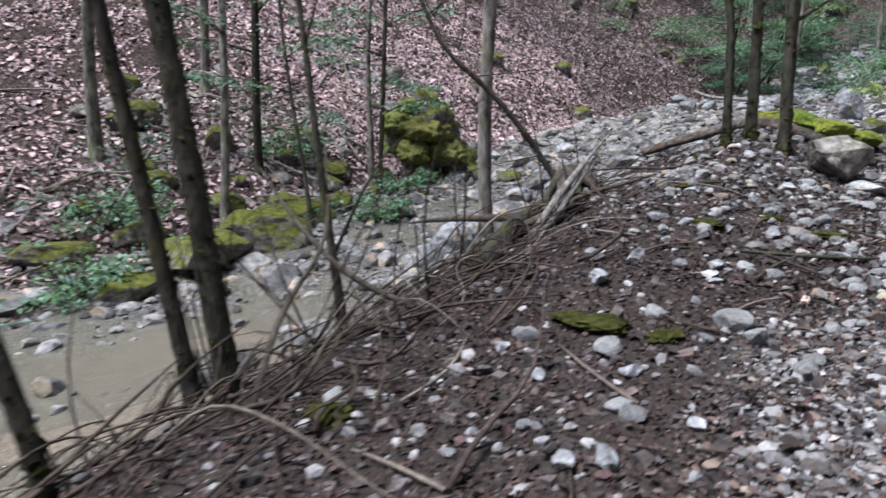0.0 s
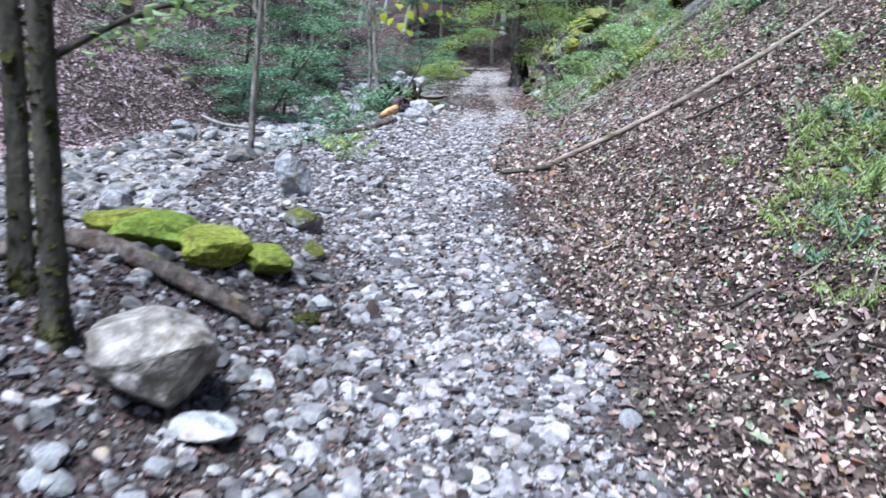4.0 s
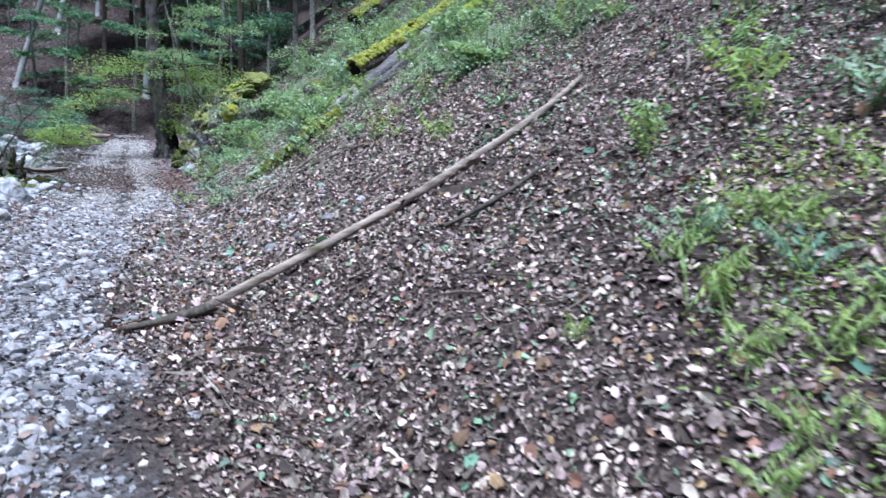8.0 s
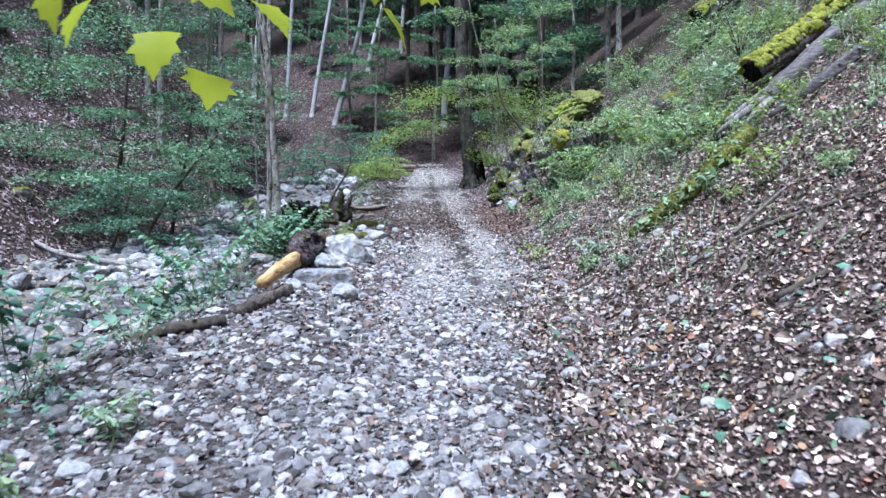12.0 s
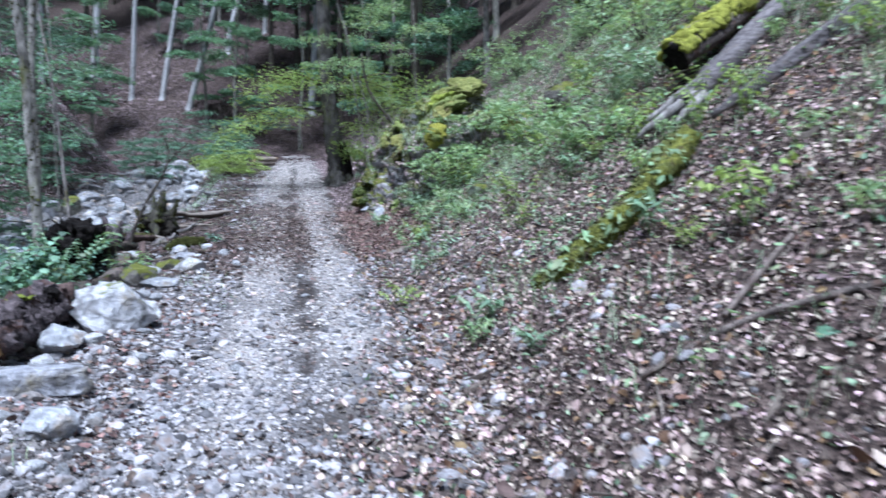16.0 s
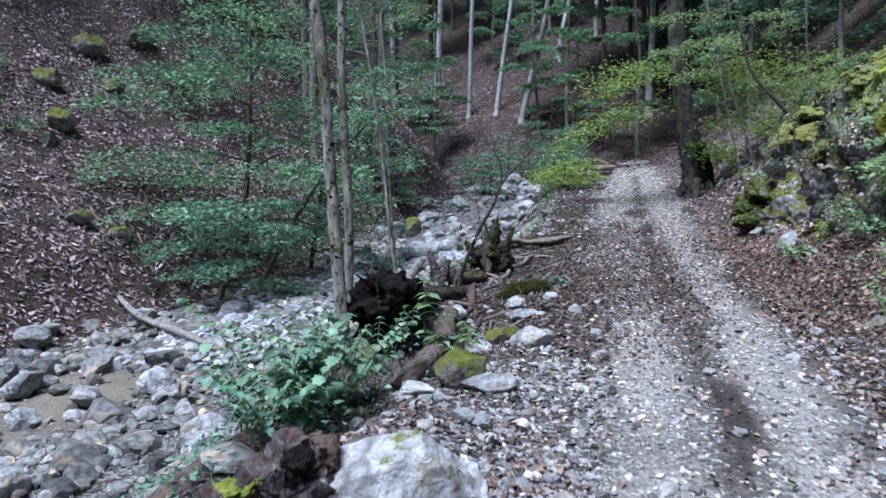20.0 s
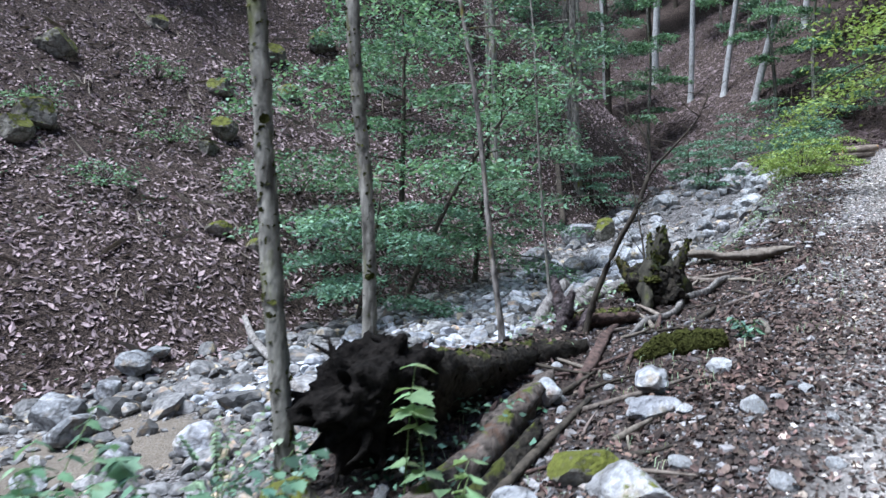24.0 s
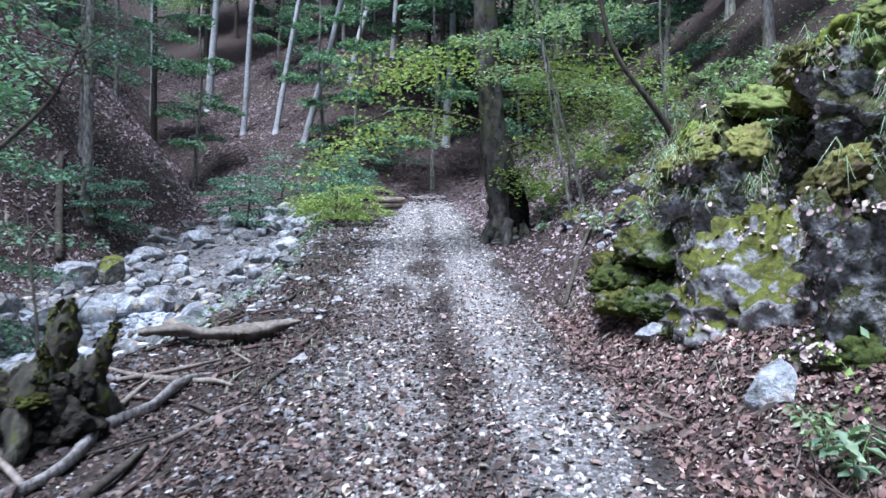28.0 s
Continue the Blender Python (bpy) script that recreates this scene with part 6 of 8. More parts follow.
for k, (dx, dy, top, rad) in enumerate([(0, 0, 1.0, 0.035), (0.05, 0.02, 0.82, 0.03), (-0.04, 0.05, 0.66, 0.028), (0.02, -0.04, 0.5, 0.03)]):
    part("splinter", put_mesh("splinter", *tube(np.array([(dx, dy, -0.05), (0.17 + dx * 0.7, 0.33 + dy * 0.7, 0.42 * top), ((0.34 + dx * 0.5) * top, (0.68 + dy) * top, 0.8 * top)]), [rad, rad * 0.9, 0.004], 7, 0.2, 57 + k, steps=5), splinter_wood), snag)
slant = log("dead_branch", "dark broken branch slanting up out of the brushwood", [on(-3.3, 6.05, 0.0), (-3.42, 5.98, 0.95), (-3.68, 5.82, 1.42), (-4.05, 5.56, 1.92), (-4.35, 5.35, 2.2), (-4.55, 5.25, 2.7), (-4.7, 5.1, 3.2)], [0.036, 0.032, 0.03, 0.026, 0.022, 0.018, 0.01], bark_dark, 58, "branch", rough=0.14)
r = np.random.default_rng(59)
q0 = np.array(on(-3.3, 6.05, 0.0))
for k in range(12):
    a = np.array((-3.42, 5.98, 0.95)) + np.array((-1.13, -0.73, 1.75)) * r.uniform(0.05, 0.95) - q0
    w = r.normal(0, 0.35, 3) + (0, 0, 0.1)
    part("twig", put_mesh("twig", *tube([a, a + w * 0.5 + r.normal(0, 0.03, 3), a + w], [0.007, 0.005, 0.002], 5, steps=2), bark_dark), slant)
log("fallen_log", "dark barky log behind the three trees", lie([(-3.5, 8.3), (-2.8, 8.3), (-2.1, 8.15), (-1.4, 8.0), (-0.95, 7.9)], [0.15, 0.12, 0.1, 0.08, 0.05]), [0.045, 0.055, 0.06, 0.05, 0.035], rotten_bark, 59, rough=0.2, steps=7)

# Brushwood along the edge of the bank where the walk begins.
brush = thing("brushwood_pile", "tangle of dry dark sticks along the stream bank", "brushwood", on(-2.7, 3.2))
z0 = np.array(on(-2.7, 3.2))
r = np.random.default_rng(60)
for k in range(130):
    y = r.uniform(0.4, 6.8)
    x = -2.55 - 0.12 * max(0, y - 2) + r.normal(0, 0.38)
    a = r.normal(1.25, 0.7) if k % 3 == 0 else r.uniform(0, 3.14)
    L = r.uniform(0.3, 1.3)
    d = np.array([math.cos(a) * L / 2, math.sin(a) * L / 2])
    ends = [on(x - d[0], y - d[1], r.uniform(0.0, 0.1)), on(x - d[0] * 0.3 + r.normal(0, 0.1), y - d[1] * 0.3 + r.normal(0, 0.1), r.uniform(0.02, 0.16)), on(x + d[0] * 0.4 + r.normal(0, 0.12), y + d[1] * 0.4 + r.normal(0, 0.12), r.uniform(0.03, 0.25)), on(x + d[0] + r.normal(0, 0.12), y + d[1] + r.normal(0, 0.12), r.uniform(0.0, 0.45))]
    w = 0.004 + 0.012 * r.uniform() ** 2
    part("stick", put_mesh("stick", *tube(np.array(ends) - z0, [w, w * 0.9, w * 0.75, w * 0.3], 5, 0.08, k, steps=2), twig_brown), brush)
for k in range(26):
    y = r.uniform(0.6, 6.2)
    x = -2.85 - 0.12 * max(0, y - 2) + r.normal(0, 0.3)
    h = r.uniform(0.4, 1.5)
    lx, ly = r.normal(-0.1, 0.45, 2)
    b = np.array(on(x, y))
    bend = r.normal(0, 0.12, 3)
    part("stick", put_mesh("stick", *tube(np.array([b, b + (lx * 0.4, ly * 0.4, h * 0.5) + bend, b + (lx, ly, h)]) - z0, [0.009, 0.006, 0.002], 5, 0.05, k, steps=3), twig_brown), brush)
HEAVY = "heavy dead branches in the brushwood"
log("dead_branch", "thick dark rotten branch at the edge of the bank", lie([(-2.75, 3.75), (-2.95, 4.4), (-3.1, 5.0), (-3.35, 5.7)], [0.05, 0.09, 0.1, 0.12]), [0.075, 0.08, 0.07, 0.04], bark_mossy, 541, "branch", rough=0.2, steps=5, group=HEAVY)
log("dead_branch", "long crooked brown branch lying along the bank", lie([(-3.1, 4.35), (-2.9, 4.8), (-2.76, 5.3), (-2.62, 5.7), (-2.5, 6.2)], [0.12, 0.1, 0.12, 0.1, 0.06]), [0.026, 0.026, 0.022, 0.018, 0.01], twig_brown, 542, "branch", rough=0.15, steps=5, group=HEAVY)
log("dead_branch", "dark branch reaching out over the stream bed", [on(-2.7, 5.1, 0.08), (-3.5, 5.4, 0.62), (-4.6, 5.75, 0.5), (-5.4, 6.0, 0.35)], [0.045, 0.04, 0.03, 0.012], bark_dark, 543, "branch", rough=0.12, steps=5, group=HEAVY)
log("dead_branch", "dark forked branch lying over the pool", [on(-2.6, 2.9, 0.1), (-3.2, 2.9, 0.55), (-3.9, 3.1, 0.8), (-4.7, 3.4, 1.15)], [0.022, 0.02, 0.016, 0.006], bark_dark, 544, "branch", rough=0.12, steps=5, group=HEAVY)
log("dead_branch", "bent dark branch rising from the brushwood", [on(-2.5, 1.7, 0.05), (-2.95, 2.2, 0.5), (-3.3, 2.9, 0.75), (-3.9, 3.4, 1.35)], [0.018, 0.016, 0.012, 0.005], bark_dark, 545, "branch", rough=0.12, steps=5, group=HEAVY)
roots = thing("root_clump", "dark tangled root clump at the foot of the splintered trunk", "roots", on(-3.2, 5.95))
for k in range(9):
    a = 0.7 * k + 0.2
    part("root", put_mesh("root", *tube([(0.05 * math.cos(a), 0.05 * math.sin(a), 0.3), (0.16 * math.cos(a), 0.16 * math.sin(a), 0.24 + 0.05 * math.sin(5 * k)), (0.27 * math.cos(a + 0.3), 0.27 * math.sin(a + 0.3), 0.06), (0.36 * math.cos(a + 0.5), 0.36 * math.sin(a + 0.5), -0.08)], [0.07, 0.05, 0.032, 0.012], 7, 0.25, k, steps=4), bark_mossy if k % 2 else rotten_bark), roots)

# Loose sticks and white stones on the dark verge.
r = np.random.default_rng(546)
for k in range(26):
    x, y = r.uniform(-2.3, -0.55), r.uniform(1.0, 6.6)
    a, L = r.uniform(0, 3.14), r.uniform(0.15, 0.75)
    dx, dy = math.cos(a) * L / 2, math.sin(a) * L / 2
    w = r.uniform(0.004, 0.011)
    log("dry_twig", "thin crooked dead twig lying on the stony verge", [on(x - dx, y - dy, w + 0.01), on(x + r.normal(0, 0.05), y + r.normal(0, 0.05), w + r.uniform(0.01, 0.04)), on(x + dx, y + dy, w + 0.012)], [w, w * 0.9, w * 0.4], twig_brown if k % 3 else dead_wood, 547 + k, "twig", sides=6, steps=3, group="dead twigs on the verge")
log("dry_twig", "long mossy twig lying across the verge", lie([(-1.75, 4.3), (-1.3, 4.6), (-0.9, 4.88), (-0.52, 5.12)], 0.025), [0.007, 0.011, 0.014, 0.007], bark_mossy, 580, "twig", sides=7, group="dead twigs on the verge")
WHITE = "white limestone pieces on the dark verge"
for k, (x, y, a) in enumerate([(-2.19, 2.14, 0.085), (-2.02, 2.4, 0.05), (-1.9, 2.79, 0.06), (-1.61, 2.65, 0.06), (-1.25, 2.87, 0.07), (-1.3, 2.17, 0.06), (-1.04, 2.17, 0.085), (-1.16, 2.08, 0.07), (-1.51, 2.05, 0.05), (-0.86, 2.6, 0.05), (-0.72, 2.8, 0.04), (-0.74, 2.25, 0.04), (-1.6, 2.1, 0.035), (-1.31, 4.13, 0.07), (-1.33, 4.28, 0.075), (-1.73, 4.0, 0.09), (-1.82, 3.66, 0.11), (-1.5, 4.15, 0.07), (-1.25, 4.05, 0.05), (-2.05, 4.05, 0.06), (-1.95, 4.5, 0.06), (-1.9, 4.75, 0.09), (-1.45, 4.95, 0.05), (-1.2, 5.1, 0.06), (-1.9, 5.5, 0.08), (-0.8, 5.3, 0.06), (-1.5, 5.7, 0.06), (-1.35, 6.2, 0.08), (-0.95, 6.3, 0.07), (-1.6, 6.4, 0.08)]):
    boulder("stone", "white angular limestone piece on dark leaves", x, y, (a, a * (0.62 + 0.05 * (k % 5)), a * (0.5 + 0.06 * (k % 4))), white_moss if k % 5 == 0 else limestone, 900 + k, 53 * k, 0.25, 3, WHITE, cuts=13, boxy=0.66)

# Dead branches strewn over the flat beyond the stream.
r = np.random.default_rng(66)
debris = thing("dead_branches", "bleached dead branches strewn on the ground beyond the stream", "branches", on(-11, 8))
d0 = np.array(on(-11, 8))
for k in range(110):
    x, y = r.uniform(-15, -7.6), r.uniform(2, 13)
    a, L = r.uniform(0, 3.14), r.uniform(0.6, 2.2)
    dx, dy = math.cos(a) * L / 2, math.sin(a) * L / 2
    w = r.uniform(0.012, 0.035)
    part("branch", put_mesh("branch", *tube(np.array([on(x - dx, y - dy, 0.03), on(x, y, r.uniform(0.04, 0.15)), on(x + dx, y + dy, r.uniform(0.03, 0.3))]) - d0, [w, w * 0.8, w * 0.4], 6, 0.08, k, steps=2), (pole_wood, splinter_wood, dead_wood, splinter_wood)[k % 4]), debris)

# Broken branches and bark scattered on the verge beside the fallen tree.
r = np.random.default_rng(67)
for k in range(64):
    y = r.uniform(24.0, 34.0)
    x = r.uniform(-2.5, -0.9)
    a, L = r.normal(1.2, 0.7), r.uniform(0.25, 0.9)
    dx, dy = math.cos(a) * L / 2, math.sin(a) * L / 2
    w = r.uniform(0.01, 0.03)
    log("broken_branch", "broken rotting branch on the leafy verge", [on(x - dx, y - dy, w * 0.6), on(x + r.normal(0, 0.04), y, w * 0.8 + r.uniform(0, 0.03)), on(x + dx, y + dy, w * 0.6 + r.uniform(0, 0.05))], [w, w * 0.9, w * 0.5], (dead_wood, bark_dark, red_rot)[k % 3], 700 + k, "branch", sides=7, steps=2, group="broken branches on the verge")


# ---- plants ----
LOBES = [(0, 0), (0.2, -0.02), (0.5, -0.1), (0.40, -0.27), (0.56, -0.5), (0.38, -0.5), (0.33, -0.7), (0.17, -0.72), (0.0, -1.0)]


def maple_leaf():
    """A five-lobed leaf, unit long, folded a little on its midrib."""
    half = np.array([(x, -y, 0.12 * abs(x)) for x, y in LOBES])
    other = half[1:-1] * (-1, 1, 1)
    v = np.concatenate([half, other])
    n, m = len(half), len(half) - 2
    centre = np.array([[0, 0.45, 0.0]])
    v = np.concatenate([v, centre])
    c = len(v) - 1
    right = [(c, k, k + 1) for k in range(n - 1)]
    left = [(c, n, 0)] + [(c, n + k + 1, n + k) for k in range(m - 1)] + [(c, n - 1, n + m - 1)]
    v[:, 2] -= 0.25 * (v[:, 1] - 0.2) ** 2
    return v, [np.array(right + left)]


lobed_v, lobed_f = maple_leaf()
LOBED = (np.stack([lobed_v[:, 1] - 0.5, -lobed_v[:, 0], lobed_v[:, 2]], 1)[None], lobed_f)


def herb(seed, stems, h, leaf, size, pairs=7, wide=0.35, droop=0.5, sprawl=1.0, lobed=False):
    """A herb: arching stems with pairs of pointed leaves. Returns stem and leaf shapes."""
    r = np.random.default_rng(seed)
    st, ps, ts, ss = [], [], [], []
    for k in range(stems):
        a = r.uniform(0, 6.28)
        reach = h * sprawl * r.uniform(0.3, 0.9)
        top = np.array([math.cos(a) * reach, math.sin(a) * reach, h * r.uniform(0.6, 1.1)])
        base = np.array([r.normal(0, 0.05), r.normal(0, 0.05), -0.03])
        mid = base * 0.4 + top * 0.5 + np.array([0, 0, h * 0.22])
        pts = [base, mid, top]
        st.append(tube(pts, [0.0045, 0.0035, 0.0015], 4, steps=3))
        for j in range(pairs):
            t = 0.25 + 0.75 * j / (pairs - 1)
            c = np.array([np.interp(t * 2, [0, 1, 2], col) for col in np.array(pts).T])
            for side in (-1, 1):
                way = np.array([-math.sin(a) * side + 0.3 * math.cos(a), math.cos(a) * side + 0.3 * math.sin(a), -droop * r.uniform(0.4, 1.4)])
                way /= np.linalg.norm(way)
                n = np.cross(way, (0, 0, 1.0))
                n = np.cross(n, way)
                n = n / np.linalg.norm(n) + r.normal(0, 0.15, 3)
                n -= way * (n @ way)
                n /= np.linalg.norm(n)
                s = size * r.uniform(0.7, 1.2) * (1 - 0.35 * abs(t - 0.6))
                ps.append(c + way * s * 0.5)
                ts.append(np.stack([way, np.cross(n, way), n], -1))
                ss.append((s, s * wide / 0.54, s))
    lv = scatter(*(LOBED if lobed else (BLADES, BLADE_F)), np.array(ps), np.array(ts), np.array(ss))
    return st, lv


def plant_kind(name, label, category, seed, stems, h, leaf, size, pairs=7, wide=0.35, group="", droop=0.5, sprawl=1.0, stalk=None, lobed=False):
    st, lv = herb(seed, stems, h, leaf, size, pairs, wide, droop, sprawl, lobed)
    t = thing(name, label, category, (0, 0, 0), group)
    for one in st:
        part("stem", put_mesh("stem", *one, stalk or stem_green), t)
    part("foliage", put_mesh("foliage", *lv, leaf), t)
    return t


def sow(kinds, spots, seed, lo=0.8, hi=1.25):
    """Copies of a few plants on spots; the first ones are the built plants themselves."""
    r = np.random.default_rng(seed)
    for k, (x, y) in enumerate(spots):
        m = pose(*on(float(x), float(y), -0.01), 0, 0, r.uniform(0, 360)) @ Matrix.Scale(r.uniform(lo, hi), 4)
        if k < len(kinds):
            kinds[k].matrix_basis = m
        else:
            src = kinds[k % len(kinds)]
            c = copy_thing(src, m)
            c.matrix_basis = m


r = np.random.default_rng(70)
BANK = "drooping green plants on the leafy bank"
kinds = [plant_kind("bank_plant", "clump of arching green stems with drooping narrow leaves", "plant", 500 + k, 4 + k, 0.2 + 0.025 * k, (leaf_lime, leaf_lime, leaf_hazel, leaf_lime, leaf_herb)[k], 0.065, 10, 0.22, BANK, 1.1, 1.25, stem_pale) for k in range(5)]
spots = [(4.1, 10.35), (3.6, 10.55), (3.4, 9.9), (2.8, 10.1), (2.8, 9.3), (3.3, 9.1), (2.4, 9.2), (2.4, 8.75), (2.9, 8.8), (2.6, 8.25), (2.3, 8.3), (2.45, 9.7), (3.2, 9.4), (2.95, 9.3), (3.2, 9.0), (4.2, 9.9), (3.35, 9.85), (2.6, 8.8), (3.0, 10.5), (3.35, 10.85), (3.6, 10.4), (3.05, 9.9), (3.8, 9.5), (3.1, 8.5), (3.5, 8.6), (3.9, 8.9), (2.8, 8.3), (3.3, 8.0)]
spots += [(float(r.uniform(2.3, 5.2)), float(r.uniform(6.6, 11.0))) for _ in range(50)]
sow(kinds, spots, 71, 0.55, 1.15)
HERBS = "low green herbs on the slope"
kinds = [plant_kind("herb", "low green herb with broad leaves growing through the litter", "plant", 520 + k, 5 + k % 3, 0.22 + 0.04 * k, (leaf_herb, leaf_fresh, leaf_lime)[k % 3], 0.08, 6, 0.42, HERBS) for k in range(6)]
spots = []
while len(spots) < 170:
    y = r.uniform(16.5, 34)
    x = r.uniform(1.9, 8.5)
    if x - toe_right(y) > 0.25 + 2.2 * max(0, (20.5 - y) / 4) and (x < 2.0 or not (27.3 < y < 33.2 and x < 4.2)):
        spots.append((x, y))
spots += [(float(r.uniform(3.4, 8)), float(r.choice([r.uniform(10.8, 12.9), r.uniform(14.8, 17)]))) for _ in range(34)] + [(float(r.uniform(2.6, 7)), float(r.uniform(34, 46))) for _ in range(30)]
spots += [(2.1, 19.3), (1.9, 20.2), (1.55, 22.2), (1.9, 23.4), (2.1, 28.4), (2.35, 28.2), (-1.9, 15.6), (-2.1, 14.8), (-1.6, 13.9)]
sow(kinds, spots, 72, 0.7, 1.5)
SEED = "broad-leaved seedlings beside the broken log"
kinds = [plant_kind("maple_seedling", "leafy seedling with broad blue-green leaves", "plant", 540 + k, 6 + k, 0.62 + 0.09 * k, (leaf_hazel, leaf_hazel, leaf_herb, leaf_beech)[k], (0.12, 0.075, 0.06, 0.09)[k], (5, 8, 9, 7)[k], 0.5, SEED, 0.5, lobed=True) for k in range(4)]
spots = [(-2.2, 22.3), (-2.6, 22.7), (-2.35, 22.9), (-2.5, 22.5), (-2.75, 22.5), (-2.35, 22.6), (-2.15, 22.7), (-2.05, 23.1), (-2.25, 22.95), (-2.45, 22.2), (-2.6, 22.35), (-2.3, 22.1), (-2.7, 22.85), (-2.9, 22.7), (-3.1, 24.0), (-2.7, 20.0), (-3.0, 19.2), (-2.5, 18.9), (-2.5, 17.2), (-2.9, 16.4)]
sow(kinds, spots, 73, 0.7, 1.2)
lone = plant_kind("maple_seedling", "single bright green seedling beside the root plate", "plant", 550, 2, 0.62, leaf_fresh, 0.15, 4, 0.6, "", 0.25, 0.14, lobed=True)
lone.matrix_basis = pose(*on(-1.95, 24.3, 0.06))
sprig = thing("dead_sprig", "red-brown dead conifer sprig on dry leaves", "sprig", on(1.95, 28.0, 0.03))
for k in range(14):
    b = np.array([0.02 * (k % 3), -0.2 + 0.03 * k, 0.02 + 0.004 * k])
    w = np.array([0.11 * (1 if k % 2 else -1) + 0.006 * k, 0.12, 0.03 + 0.02 * (k % 4)])
    part("twig", put_mesh("twig", *tube([b, b + w * 0.5, b + w], [0.006, 0.004, 0.002], 5, 0.1, k, steps=2), red_rot), sprig)
lone2 = plant_kind("maple_seedling", "pale seedling beside the mossy boulder", "plant", 551, 4, 0.36, leaf_fresh, 0.12, 4, 0.5, "", 0.3)
lone2.matrix_basis = pose(*on(-1.55, 23.9, 0.0), 0, 0, 80)
lone4 = plant_kind("herb", "small dark green plant on the verge", "plant", 553, 6, 0.16, leaf_beech, 0.09, 4, 0.5, "", 0.5)
lone4.matrix_basis = pose(*on(-1.05, 28.0, 0.0))
lone3 = plant_kind("herb", "dark green plant growing at the crag's foot", "plant", 552, 6, 0.22, leaf_herb, 0.12, 4, 0.55, "", 0.5)
lone3.matrix_basis = pose(*on(2.12, 28.15, 0.0))


def bush(name, label, x, y, w, h, leaf, count, size, seed, bark=bark_dark):
    """A low bush: several stems, each with fans of leaves."""
    t = thing(name, label, "bush", on(x, y, -0.05))
    g = np.random.default_rng(seed)
    fans_ = []
    for k in range(12):
        a = k * 2.4
        top = np.array([math.cos(a) * w * g.uniform(0.2, 0.7), math.sin(a) * w * g.uniform(0.2, 0.7), h * g.uniform(0.4, 1.0)])
        part("stem", put_mesh("stem", *tube([(0, 0, 0), top * (0.5, 0.5, 0.6), top], [0.018, 0.012, 0.004], 5, steps=2), bark), t)
        for _ in range(4):
            b = a + g.normal(0, 0.8)
            fans_.append(spray(g, top * g.uniform(0.2, 1.0), (math.cos(b), math.sin(b), 0.1), w * 0.6, w * 0.28, count // 48, size, 0.25))
    part("crown", put_mesh("crown", *crown(g, fans_, size, seed=seed), leaf), t)
    return t


bush("hazel_bush", "bright yellow-green bush leaning over the stream bank", -2.2, 44.6, 1.7, 1.25, leaf_lime, 4200, 0.1, 600)
bush("hazel_bush", "green bush behind the yellow one at the bend", -2.9, 51.5, 1.3, 1.5, leaf_hazel, 1500, 0.13, 601)
bush("hazel_bush", "dark green bush by the track's bend", -3.6, 57.0, 2.0, 2.8, leaf_beech, 2400, 0.15, 602)
bush("hazel_bush", "bush at the foot of the old beech", 3.4, 44.5, 1.0, 0.9, leaf_fresh, 900, 0.1, 603)
bush("hazel_bush", "low leafy bush on the bank above the track", 4.4, 35.2, 0.9, 0.7, leaf_fresh, 700, 0.09, 604)
bush("hazel_bush", "leafy bush on top of the crag", 4.2, 30.9, 1.1, 1.0, leaf_fresh, 1800, 0.1, 605)
bush("hazel_bush", "leafy bush in front of the crag", 3.3, 26.9, 0.9, 1.1, leaf_fresh, 1500, 0.09, 607)
bush("hazel_bush", "low leafy bush at the crag's near end", 2.75, 27.25, 0.55, 0.6, leaf_herb, 900, 0.08, 608)
bush("hazel_bush", "leafy bush above the near end of the crag", 4.0, 27.6, 1.1, 1.5, leaf_fresh, 1700, 0.1, 609)
bush("bramble_bush", "low green bush at the stream's edge", -3.6, 33.0, 0.8, 0.6, leaf_herb, 900, 0.08, 606)
for k, (x, y, w, h) in enumerate([(5.5, 23.4, 1.2, 1.2), (4.8, 25.6, 1.1, 1.1), (6.6, 26.0, 1.4, 1.8), (7.4, 21.0, 1.2, 1.3), (6.2, 19.2, 0.9, 0.9), (5.4, 17.0, 0.7, 0.7), (8.2, 18.5, 1.2, 1.3), (4.4, 23.2, 0.9, 0.8), (8.8, 24.0, 1.5, 1.9), (7.5, 29.5, 1.5, 2.0), (6.0, 37.2, 1.0, 0.9), (6.8, 33.4, 1.4, 1.6), (5.4, 39.5, 0.9, 0.7), (6.2, 43.0, 1.2, 1.2), (7.0, 14.6, 0.9, 0.8), (6.4, 11.6, 0.8, 0.7), (7.6, 9.2, 1.0, 0.9)]):
    h = h * 0.5 if 16 < y < 27 else h
    bush("hazel_bush", "green leafy bush on the steep wooded bank", x, y, w, h, leaf_fresh if k % 3 else leaf_herb, 1100 if 16 < y < 27 else 1500, 0.1, 620 + k)["group"] = "leafy bushes on the bank"
for k, (x, y, w, h) in enumerate([(-7.9, 3.2, 0.8, 0.7), (-9.6, 4.4, 0.9, 0.8), (-8.6, 9.4, 0.7, 0.6), (-10.8, 8.4, 0.9, 0.8), (-7.4, 7.6, 0.6, 0.5)]):
    bush("bramble_bush", "soft green undergrowth on the flat beyond the stream", x, y, w, h, leaf_hazel, 700, 0.1, 650 + k)["group"] = "undergrowth beyond the stream"
